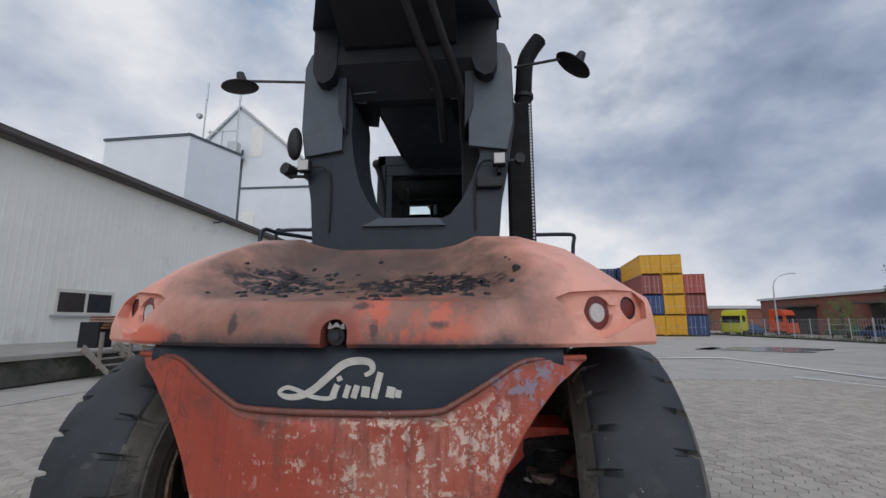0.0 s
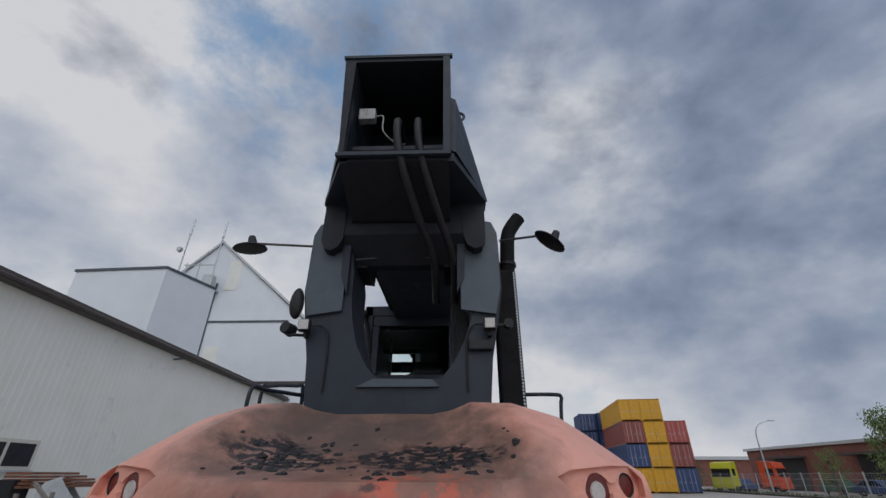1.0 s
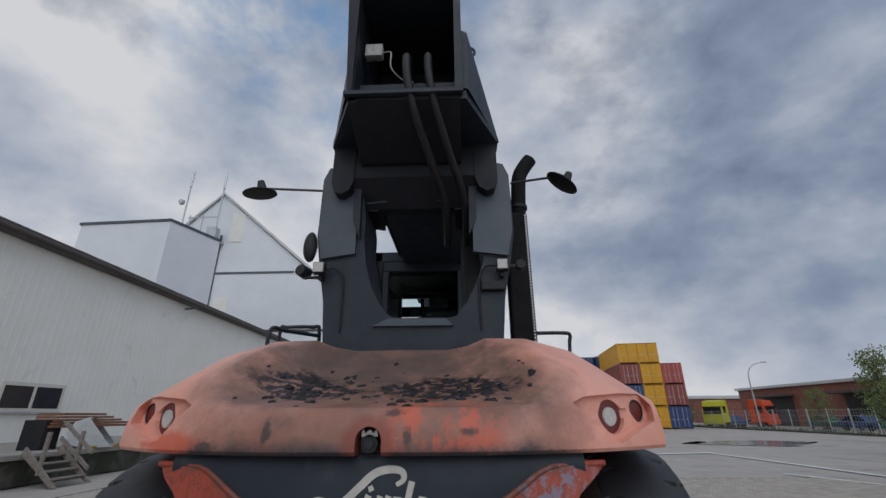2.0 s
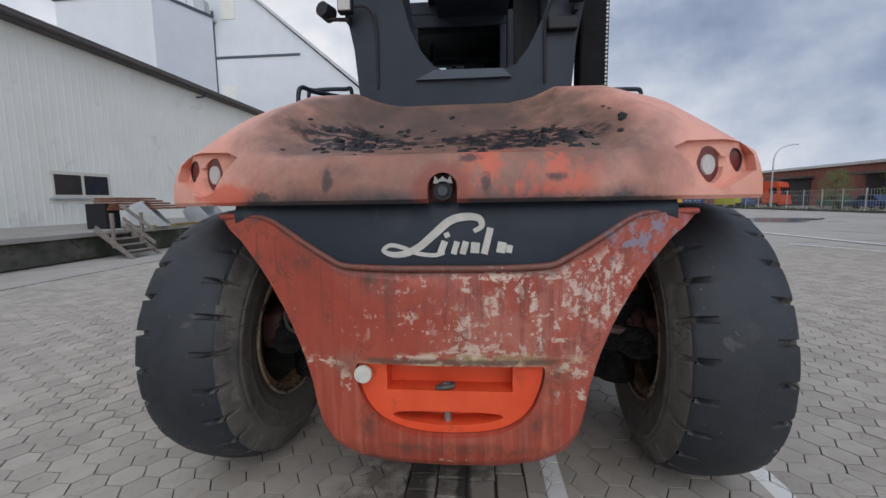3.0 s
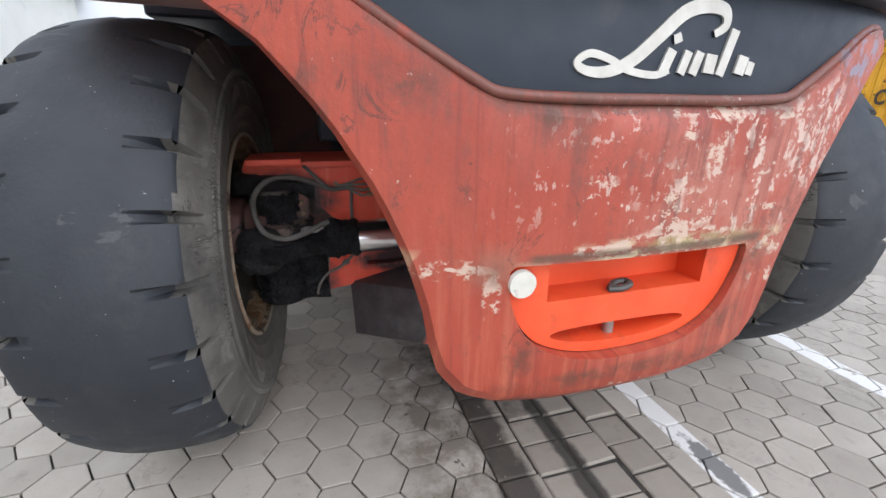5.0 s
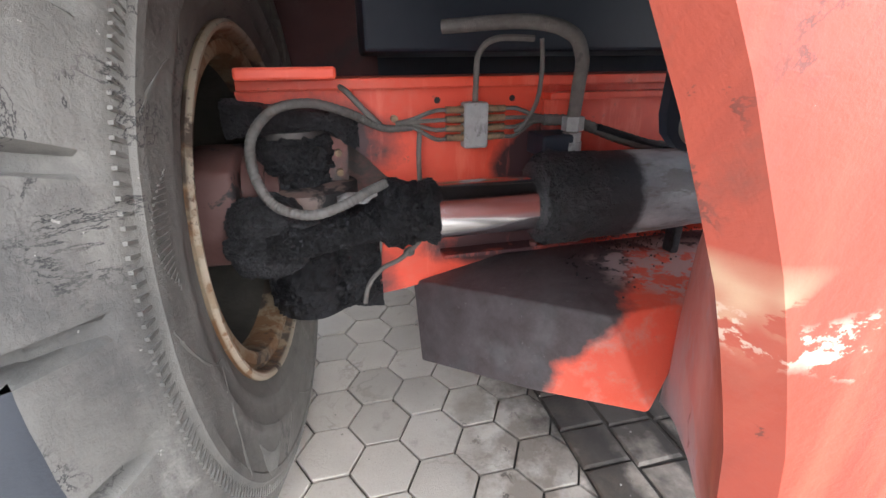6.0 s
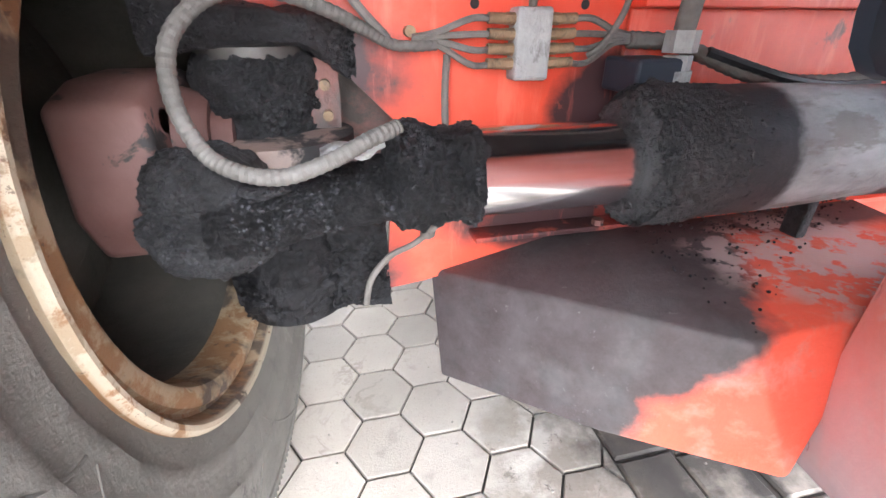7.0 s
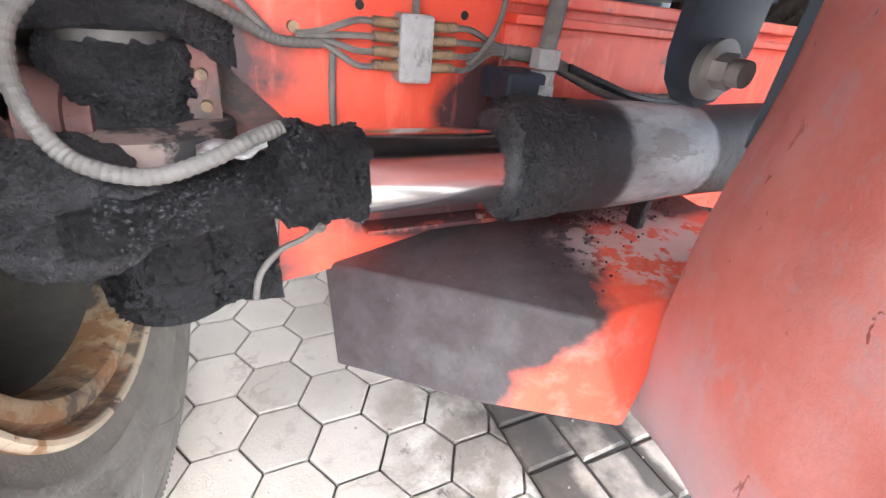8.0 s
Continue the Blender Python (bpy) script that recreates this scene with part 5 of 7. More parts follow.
# ---- wheels ----
def tyre_mesh():
    bm = bmesh.new()
    prof = [(0.200, 0.395), (0.232, 0.408), (0.238, 0.425), (0.247, 0.445), (0.250, 0.448), (0.252, 0.462), (0.252, 0.466), (0.262, 0.50), (0.265, 0.503), (0.267, 0.520), (0.266, 0.524), (0.272, 0.555), (0.272, 0.585), (0.275, 0.588), (0.274, 0.603), (0.268, 0.608), (0.262, 0.632), (0.255, 0.646), (0.249, 0.655), (0.242, 0.675), (0.230, 0.702), (0.220, 0.722), (0.214, 0.732), (0.204, 0.741), (0.180, 0.750), (0.145, 0.760), (0.11, 0.767), (0.06, 0.774)]
    prof = prof + [(0.0, 0.776)] + [(-x, r) for x, r in reversed(prof)]
    # one lug pitch: flat land, steep groove wall, groove floor, wall, land
    steps = [(0.0, 0), (0.17, 0), (0.34, 0), (0.41, 0), (0.45, 1), (0.50, 1), (0.555, 1), (0.595, 0), (0.66, 0), (0.83, 0)]
    rings = []
    pitches = 26
    for i in range(pitches):
        for u, g in steps:
            ring = []
            for k, (x, r) in enumerate(prof):
                t = 2 * math.pi * (i + u + (0.5 if x < 0 else 0.0)) / pitches
                d = 0.003 * noise.noise(Vector((k * 0.35, 6 * math.cos(t), 6 * math.sin(t))))
                side = 0.0
                if g and abs(x) > 0.12 and r > 0.65:
                    depth = 0.054 * smooth01((abs(x) - 0.118) / 0.08)
                    if r < 0.735:
                        side, depth = 0.030 * smooth01((r - 0.645) / 0.04), 0.03 * smooth01((r - 0.69) / 0.04)
                    d -= depth
                if 0.70 < r < 0.745:
                    d += 0.006 * noise.noise(Vector((9 * math.cos(t) + k, 9 * math.sin(t), 4)))
                ring.append(bm.verts.new((x - math.copysign(side, x), (r + d) * math.cos(t), (r + d) * math.sin(t))))
            rings.append(ring)
    for a_, b_ in zip(rings, rings[1:] + rings[:1]):
        for k in range(len(prof) - 1):
            bm.faces.new((a_[k], a_[k + 1], b_[k + 1], b_[k]))
    return bm


def wheel(x, y, steer, side):
    """side 1: the machine lies towards +x."""
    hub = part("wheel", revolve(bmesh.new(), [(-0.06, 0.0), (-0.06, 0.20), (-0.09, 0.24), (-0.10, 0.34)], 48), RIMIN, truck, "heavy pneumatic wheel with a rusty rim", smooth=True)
    hub.matrix_basis = pose(x, y, 0.768, 0, 0, math.degrees(steer) + (0 if side > 0 else 180))
    t = part("tyre", tyre_mesh(), RUBBER, hub, "worn black tyre with notched shoulders and dusty sidewalls", smooth=True)
    t.data.materials.append(WALLRUB)
    for p in t.data.polygons:
        c = p.center
        if math.hypot(c.y, c.z) < 0.733 and abs(c.x) > 0.19:
            p.material_index = 1
    wall = [(0.445, 0.2475), (0.466, 0.2525), (0.50, 0.262), (0.52, 0.2675), (0.555, 0.2725), (0.588, 0.2755), (0.604, 0.2745), (0.632, 0.2625)]

    def on_wall(r_, a_, lift=0.0):
        return Vector((interp(r_, wall) + lift, r_ * math.cos(a_), r_ * math.sin(a_)))
    bm = bmesh.new()
    for a0 in (15, 75, 135, 195, 255, 315):
        # pointed shield outline
        for sgn in (-1, 1):
            tube(bm, [on_wall(0.47 + 0.125 * u ** 0.8, radians(a0 + sgn * (1.0 + 17 * u)), -0.0021) for u in [i / 10 for i in range(11)]], 0.0028, 6, 2)
        # crescents of fine moulded ticks
        for k_ in range(20):
            u = k_ / 19
            c_ = radians(a0 + 23 + 15 * u)
            half = 0.020 * math.sin(math.pi * min(1, u + 0.04)) + 0.002
            mid = 0.545 + 0.03 * math.sin(math.pi * u)
            tube(bm, [on_wall(mid - half, c_, -0.0004), on_wall(mid + half, c_ + 0.012, -0.0004)], 0.0015, 4, 2)
    part("raised_marking", bm, WALLRUB, t, "raised moulded bars on the sidewall", kind="stuff")
    bm = bmesh.new()
    for i in range(260):
        box(bm, (0.255, -0.0022, 0.610), (0.2675, 0.0022, 0.630), 0, Matrix.Rotation(2 * math.pi * i / 260, 4, "X"))
    part("tick_ring", bm, WALLRUB, t, "fine moulded ticks round the sidewall", kind="stuff")
    part("rim", revolve(bmesh.new(), [(0.150, 0.338), (0.206, 0.340), (0.222, 0.346), (0.228, 0.356), (0.226, 0.374), (0.216, 0.380), (0.217, 0.386), (0.238, 0.391), (0.246, 0.397), (0.247, 0.404), (0.240, 0.411), (0.20, 0.405)], 72), RIM, hub, "cream rim flange with rust", smooth=True)
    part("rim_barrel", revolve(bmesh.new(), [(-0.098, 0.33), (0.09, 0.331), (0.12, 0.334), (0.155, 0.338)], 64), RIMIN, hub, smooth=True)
    return hub


wheel(-1.308, 2.922, -0.066, 1)
wheel(1.335, 2.922, -0.066, -1)
# ---- steering axle ----
L = [(-1.09, 1.035), (-1.08, 0.985), (-0.93, 0.975), (-0.87, 0.95), (-0.835, 0.90), (-0.74, 0.80), (-0.745, 0.68), (-0.78, 0.64), (-0.80, 0.475), (-0.72, 0.485), (-0.5, 0.53), (-0.30, 0.58)]
poly = L + [(-x, z) for x, z in reversed(L)]
axle = part("steer_axle", prism(bmesh.new(), poly, 2.93, 2.955), AXLE, truck, "orange steer axle face smeared with black grease")
part("axle_body", boxed((-0.74, 2.955, 0.60), (0.74, 3.25, 1.02), 0.02), AXLE, axle)
part("top_flange", boxed((-1.08, 2.90, 1.035), (1.08, 3.25, 1.06), 0.004), AXLE, axle)
part("bottom_flange", boxed((-0.62, 2.875, 0.588), (0.62, 2.93, 0.60), 0.003), AXLE, axle)
for x in (-0.35, -0.22, -0.08, 0.1, 0.3):
    part("bolt", cyl(bmesh.new(), (x, 2.885, 0.600), (x, 2.885, 0.612), 0.012, seg=6), FADED, axle)
part("doubler_plate", boxed((-0.335, 2.918, 0.62), (0.60, 2.93, 1.0), 0.003), AXLE, axle)
part("doubler_rib", boxed((-0.335, 2.88, 1.0), (0.60, 2.935, 1.018), 0.003), AXLE, axle)
part("frame_rail", boxed((-0.78, 3.1, 1.12), (0.78, 3.7, 1.45), 0.01), DARK, truck, "dark frame above the axle")
part("cross_member", boxed((-1.02, 3.75, 0.98), (1.02, 4.2, 1.56), 0.02), DARK, truck, "dark cross member behind the axle")
part("frame_belly", boxed((-0.38, 4.2, 0.8), (0.38, 7.0, 1.5), 0.02), DARK, truck, "dark chassis frame")
# tank boxes added so less light reaches under the machine from ahead
for s in (-1, 1):
    part("side_tank", boxed((min(s * 0.45, s * 1.32), 3.95, 0.42), (max(s * 0.45, s * 1.32), 7.3, 1.55), 0.04), DARK, truck, "dark tank box added along the chassis to block light")
bm = bmesh.new()
box(bm, (-1.06, 2.80, 1.06), (-0.86, 3.0, 1.085), 0.006)
part("guard_plate", bm, AXLE, truck)
part("bolt", cyl(bmesh.new(), (-0.732, 2.905, 0.965), (-0.732, 2.93, 0.965), 0.009, seg=10), BRASS, axle)
# holes drawn as black discs, their darkness put into the colour
for x, z in ((-0.62, 1.005), (-0.42, 1.005)):
    part("hole", cyl(bmesh.new(), (x, 2.9285, z), (x, 2.931, z), 0.008, seg=12), BLACKP, axle)
# web plate added so no bright sky shows past the axle end
part("side_web", boxed((-1.0, 3.10, 0.58), (-0.74, 3.13, 1.03)), FADED, axle, "dull red web plate added to block a bright gap")
br = part("angle_bracket", prism(bmesh.new(), [(-0.905, 0.80), (-0.855, 0.80), (-0.85, 0.93), (-0.905, 0.925)], 2.955, 2.97), FADED, axle, "red bolted bracket")
for z in (0.835, 0.885):
    part("bolt", cyl(bmesh.new(), (-0.875, 2.935, z), (-0.875, 2.957, z), 0.009, seg=10), BRASS, br)


def rounded(bm, r, seg=3):
    bmesh.ops.bevel(bm, geom=bm.edges[:], offset=r, segments=seg, affect="EDGES", profile=0.5)
    return bm


def turned(at, prof, seg, rings):
    """A body of revolution about an upright axis: prof gives (height, radius)."""
    z0, z1 = prof[0][0], prof[-1][0]
    out = []
    for i in range(rings + 1):
        z = z0 + (z1 - z0) * i / rings
        r = interp(z, prof)
        out.append([(at[0] + r * math.cos(2 * math.pi * k / seg), at[1] + r * math.sin(2 * math.pi * k / seg), z) for k in range(seg)])
    return loft(bmesh.new(), out)


def knuckle(s):
    k = part("steering_knuckle", roughen(cyl(bmesh.new(), (s * 0.985, 2.99, 0.72), (s * 0.985, 2.99, 0.80), 0.115, 0.105, 32), 0.004, 9, 2), FADED, truck, "faded red steering knuckle caked with grease", smooth=True)
    bm = turned((s * 0.985, 2.98), [(0.80, 0.088), (0.84, 0.090), (0.852, 0.100), (0.90, 0.104), (0.925, 0.098), (0.935, 0.090)], 110, 44)
    part("upper_king_pin", crumble(roughen(bm, 0.007, 26, 4), 0.006, 85, 2), GREASE, k, "king pin under crumbling black grease", smooth=True)
    boss = []
    for i in range(40):
        u = i / 39
        x = s * (1.12 - 0.30 * u)
        top, low = 1.02 - 0.03 * u, 0.932 + 0.012 * math.sin(3 * u) - 0.05 * smooth01((u - 0.72) / 0.28)
        y = 2.895 - 0.025 * math.sin(math.pi * min(1, u * 1.1)) + 0.03 * smooth01((u - 0.8) / 0.2)
        boss.append([(x, y + 0.03, top), (x, y + 0.006, top - 0.006)] + [(x, y, top + (low - top) * (0.15 + 0.7 * j / 9)) for j in range(10)] + [(x, y + 0.006, low + 0.004), (x, y + 0.03, low), (x, y + 0.08, low), (x, y + 0.08, top)])
    part("upper_jaw", crumble(roughen(loft(bmesh.new(), boss), 0.005, 20, 5), 0.003, 110, 3), GREASE, k, "axle jaw blackened with grease", smooth=True)
    part("seal_ring", cyl(bmesh.new(), (s * 0.985, 2.975, 0.928), (s * 0.985, 2.975, 0.945), 0.086, 0.088, seg=48), DULLST, k, "wiped steel seal ring", smooth=True)
    lug = [(s * (0.965 + 0.130 * math.cos(a_)), 2.935 + 0.130 * math.sin(a_)) for a_ in [2 * math.pi * i / 40 for i in range(40)]]
    part("knuckle_plate", rounded(prism(bmesh.new(), lug, 0.775, 0.812, "z"), 0.006, 2), DUSTY, k, "dusty red knuckle plate streaked with grease", smooth=True)
    bm = turned((s * 0.985, 2.98), [(0.45, 0.105), (0.50, 0.115), (0.58, 0.112), (0.62, 0.10), (0.66, 0.095)], 110, 40)
    part("lower_king_pin", crumble(roughen(bm, 0.010, 22, 7), 0.004, 95, 2), SHADEG, k, "lower king pin buried in black grease", smooth=True)
    bm = bmesh.new()
    bmesh.ops.create_grid(bm, x_segments=110, y_segments=84, size=1)
    for v in bm.verts:
        u, w = v.co.x, v.co.y
        v.co = Vector((s * (0.94 - 0.15 * u), 2.925 - 0.015 * math.cos(u * 1.5), 0.56 + 0.10 * w * (1 - 0.2 * u * s)))
    part("grease_skirt", crumble(roughen(bm, 0.010, 24, 9), 0.004, 100, 4), SHADEG, k, smooth=True)
    flange = [(2.80, 0.665), (2.765, 0.74), (2.785, 0.885), (2.86, 0.91), (2.98, 0.915), (3.10, 0.89), (3.16, 0.78), (3.10, 0.66), (2.95, 0.645)]
    part("hub_carrier", rounded(prism(bmesh.new(), flange, s * 1.095, s * 1.215, "x"), 0.016), HUBP, k, "faded red hub carrier", smooth=True)
    part("hub_collar", cyl(cyl(bmesh.new(), (s * 1.05, 2.93, 0.80), (s * 1.12, 2.93, 0.80), 0.075, 0.10, 36), (s * 1.02, 2.93, 0.80), (s * 1.06, 2.93, 0.80), 0.058, 0.062, 30), HUBP, k, "stepped hub collar", smooth=True)
    for y, z in ((2.84, 0.855), (2.83, 0.70), (2.95, 0.875)):
        part("plug", cyl(bmesh.new(), (s * 1.095, y, z), (s * 1.105, y, z), 0.018, seg=16), BLACKP, k)
    # steering arm eye with its grease
    bm = turned((s * 1.04, 2.765), [(0.662, 0.050), (0.680, 0.078), (0.708, 0.092), (0.735, 0.092), (0.748, 0.086), (0.752, 0.072), (0.758, 0.076), (0.775, 0.081), (0.795, 0.077), (0.812, 0.066), (0.826, 0.045), (0.834, 0.012)], 130, 60)
    part("arm_eye", crumble(roughen(bm, 0.009, 24, 11), 0.0045, 95, 3), GREASE, k, "ball joint eye caked in black grease", smooth=True)
    flap = lump((s * 0.955, 2.70, 0.788), (0.032, 0.02, 0.008), 0.004, 40, 6, 3)
    part("grease_flap", flap, GREASE, k, "loose flake of dry grease", smooth=True)
    return k


knuckle(-1), knuckle(1)
CY, CZ = 2.745, 0.778
for s in (-1, 1):
    rings = []
    for i in range(100):
        u = i / 99
        x = s * (1.03 - 0.31 * u)
        w, h = 0.060 + 0.014 * (1 - u), 0.047 - 0.009 * math.sin(math.pi * u) ** 2
        rings.append([(x, CY + w * math.cos(t), 0.735 + 0.043 * u + h * math.copysign(abs(math.sin(t)) ** 0.6, math.sin(t))) for t in [2 * math.pi * k / 48 for k in range(100)]])
    part("steering_link", crumble(roughen(loft(bmesh.new(), rings), 0.005, 28, 13), 0.0035, 100, 2), GREASE, truck, "steering link covered with dry black grease", smooth=True)
    rings = []
    for i in range(56):
        u = i / 55
        r = 0.074 + 0.006 * math.sin(u * 7) - 0.16 * max(0, 0.12 - u) - 0.16 * max(0, u - 0.93)
        rings.append([(s * (0.80 - 0.135 * u), CY + r * math.cos(t), CZ + r * math.sin(t)) for t in [2 * math.pi * k / 80 for k in range(150)]])
    part("grease_collar", crumble(roughen(loft(bmesh.new(), rings), 0.008, 26, 15), 0.0045, 90, 2), GREASE, truck, "lumpy collar of black grease on the rod end", smooth=True)
    part("steering_rod", cyl(bmesh.new(), (s * 0.67, CY, CZ), (s * 0.38, CY, CZ), 0.066, seg=64), CHROME, truck, "polished chrome steering rod", smooth=True)
    rings = []
    for i in range(30):
        u = i / 29
        r = 0.094 + 0.016 * math.sin(u * math.pi)
        rings.append([(s * (0.425 - 0.07 * u), CY + r * math.cos(t), CZ + 0.006 + r * math.sin(t)) for t in [2 * math.pi * k / 90 for k in range(90)]])
    part("gland_grease", crumble(roughen(loft(bmesh.new(), rings), 0.009, 30, 18), 0.006, 90, 3), GREASE, truck, "ragged ring of black grease at the cylinder mouth", smooth=True)
bm = loft(bmesh.new(), [[(x, CY + r * math.cos(t), CZ + 0.006 + r * math.sin(t)) for t in [2 * math.pi * k / 64 for k in range(64)]] for x, r in ((-0.40, 0.098), (-0.39, 0.106), (-0.2, 0.106), (-0.1, 0.104), (-0.02, 0.100), (0.0, 0.098), (0.1, 0.098), (0.39, 0.106), (0.40, 0.098))])
ram = part("steering_cylinder", bm, CYL, truck, "grey steering cylinder half smeared with grease", smooth=True)
part("grease_sleeve", roughen(loft(bmesh.new(), [[(x, CY + (0.1095 - 0.006 * smooth01((x + 0.36) / 0.13)) * math.cos(t), CZ + 0.006 + (0.1095 - 0.006 * smooth01((x + 0.36) / 0.13)) * math.sin(t)) for t in [2 * math.pi * k / 90 for k in range(90)]] for x in [-0.41 + 0.012 * i for i in range(17)]], caps=False), 0.004, 75, 21), GREASE, ram, smooth=True)
part("port_block", boxed((-0.385, 2.80, 0.87), (-0.29, 2.90, 0.925), 0.006), DARK, ram, "square port block")
part("mount_lug", boxed((-0.012, 2.73, 0.60), (0.012, 2.77, 0.69), 0.006), GREASE, ram)
fit_ = part("hose_fitting", cyl(cyl(cyl(bmesh.new(), (-0.30, 2.82, 0.87), (-0.30, 2.82, 0.905), 0.026, seg=20), (-0.30, 2.82, 0.903), (-0.30, 2.82, 0.928), 0.023, seg=6), (-0.30, 2.82, 0.932), (-0.30, 2.82, 0.965), 0.027, seg=6), ALU, truck, "dusty steel hose fitting with hex nuts")
part("hydraulic_hose", tube(bmesh.new(), [(-0.30, 2.82, 0.965), (-0.298, 2.815, 1.04), (-0.30, 2.81, 1.10), (-0.33, 2.82, 1.15), (-0.42, 2.86, 1.175), (-0.60, 2.95, 1.17)], 0.0165, 12), HOSE, truck, "thick dusty hydraulic hose", smooth=True)

# grease distributor block with its little lines
blk = part("distributor_block", boxed((-0.56, 2.885, 0.888), (-0.497, 2.93, 1.0), 0.006), ALU, truck, "dusty aluminium grease distributor block")
for i in range(4):
    z = 0.915 + i * 0.0225
    for s, xe in ((-1, -0.56), (1, -0.497)):
        bm = cyl(bmesh.new(), (xe, 2.90, z), (xe + s * 0.016, 2.90, z), 0.0095, seg=6)
        cyl(bm, (xe + s * 0.016, 2.90, z), (xe + s * 0.046, 2.898, z + 0.001), 0.0085, seg=12)
        part("line_fitting", bm, BRASS, blk, "small brass-brown line fitting", smooth=True)
        end = (xe + s * 0.13, 2.905, 0.945 + 0.006 * i)
        part("grease_line", tube(bmesh.new(), [(xe + s * 0.04, 2.898, z), (xe + s * 0.075, 2.895, z), end, (xe + s * 0.17, 2.905, 0.944 + 0.004 * i)], 0.0055, 6, 6), HOSE, blk, smooth=True)
part("grease_line", tube(bmesh.new(), [(-0.528, 2.905, 0.998), (-0.528, 2.90, 1.05), (-0.525, 2.89, 1.11), (-0.49, 2.87, 1.14), (-0.40, 2.86, 1.14)], 0.0075, 8), HOSE, truck, "thin dusty grease line", smooth=True)
part("grease_line", tube(bmesh.new(), [(-0.42, 2.90, 0.925), (-0.40, 2.885, 0.945), (-0.375, 2.875, 1.0), (-0.37, 2.87, 1.07), (-0.38, 2.86, 1.14)], 0.0055, 8), HOSE, truck, smooth=True)
# ribbed conduit loop
conduit = [(-0.53 - 0.16, 2.905, 0.945), (-0.755, 2.90, 0.945), (-0.80, 2.885, 0.965), (-0.85, 2.87, 0.99), (-0.92, 2.84, 1.012), (-0.99, 2.80, 1.005), (-1.035, 2.76, 0.96), (-1.04, 2.73, 0.90), (-1.02, 2.71, 0.845), (-0.985, 2.69, 0.82), (-0.93, 2.68, 0.81), (-0.87, 2.685, 0.825), (-0.82, 2.70, 0.845), (-0.78, 2.72, 0.855)]
part("ribbed_conduit", tube(bmesh.new(), conduit, lambda u: 0.0080 + 0.0016 * smooth01((u - 0.06) * 7), 18, 12, 0.12), CONDUIT, truck, "looped ribbed grey conduit")
part("grease_line", tube(bmesh.new(), [(-0.86, 2.91, 1.045), (-0.84, 2.89, 1.03), (-0.80, 2.885, 0.985), (-0.77, 2.895, 0.955)], 0.007, 8), HOSE, truck, smooth=True)
part("grease_line", tube(bmesh.new(), [(-0.67, 2.915, 0.93), (-0.675, 2.91, 0.87), (-0.675, 2.905, 0.80), (-0.675, 2.89, 0.68), (-0.69, 2.88, 0.645), (-0.74, 2.885, 0.60), (-0.79, 2.88, 0.58), (-0.83, 2.87, 0.54), (-0.845, 2.86, 0.49)], 0.0065, 8), HOSE, truck, "thin grease line tied down the axle", smooth=True)
part("cable_tie", lump((-0.715, 2.885, 0.62), (0.016, 0.012, 0.013), 0.004, 60, 2, 3), HOSE, truck)
# loom running along the frame to the far side
part("wire_loom", tube(bmesh.new(), [(-0.34, 2.905, 0.95), (-0.26, 2.90, 0.945), (-0.2, 2.88, 0.925), (-0.12, 2.86, 0.895), (-0.05, 2.84, 0.88), (0.05, 2.84, 0.875), (0.2, 2.86, 0.88)], 0.013, 10, 10, 0.18), HOSE, truck, "dusty braided loom", smooth=True)
part("wire_loom", tube(bmesh.new(), [(-0.2, 2.87, 0.93), (-0.12, 2.85, 0.905), (-0.05, 2.83, 0.885), (0.05, 2.83, 0.872), (0.2, 2.85, 0.87)], 0.009, 8, 8, 0.1), BLACKP, truck, smooth=True)

# folded tray below the axle
bm = bmesh.new()
A, B, C, D = (-0.70, 2.95, 0.50), (-0.695, 2.87, 0.262), (-0.47, 2.60, 0.335), (-0.25, 2.44, 0.357)
E_, F, G = (-0.08, 2.52, 0.583), (-0.345, 2.50, 0.592), (0.25, 2.56, 0.60)
K, M_ = (0.35, 2.93, 0.60), (-0.30, 2.93, 0.592)
tray_faces = [(A, B, C, F), (C, D, F), (D, E_, F), (A, F, M_), (F, E_, G, M_), (G, K, M_)]
cache = {}
for f in tray_faces:
    bm.faces.new([cache.setdefault(p, bm.verts.new(p)) if p not in cache else cache[p] for p in f])
tray = part("belly_tray", bm, TRAY, truck, "folded orange tray smeared dark with grease", smooth=True)
md = tray.modifiers.new("plate", "SOLIDIFY")
md.thickness = 0.02
bevel = tray.modifiers.new("fold", "BEVEL")
bevel.width, bevel.segments, bevel.limit_method, bevel.angle_limit = 0.03, 5, "ANGLE", radians(12)
rnd = random.Random(9)
bm = bmesh.new()
for _ in range(420):
    u, w = rnd.random(), rnd.random()
    p = Vector(F).lerp(Vector(K), u).lerp(Vector(M_), w * 0.7)
    if rnd.random() < 0.55:
        p = Vector((0.2 * rnd.gauss(0, 0.8) + 0.02, 2.86 + rnd.gauss(0, 0.03), 0.602))
    k = rnd.uniform(0.0008, 0.0036)
    bmesh.ops.create_icosphere(bm, subdivisions=1, radius=k, matrix=Matrix.Translation(p + Vector((0, 0, 0.004))))
part("grit", bm, GREASE, truck, "crumbs of grease on the tray", kind="stuff")
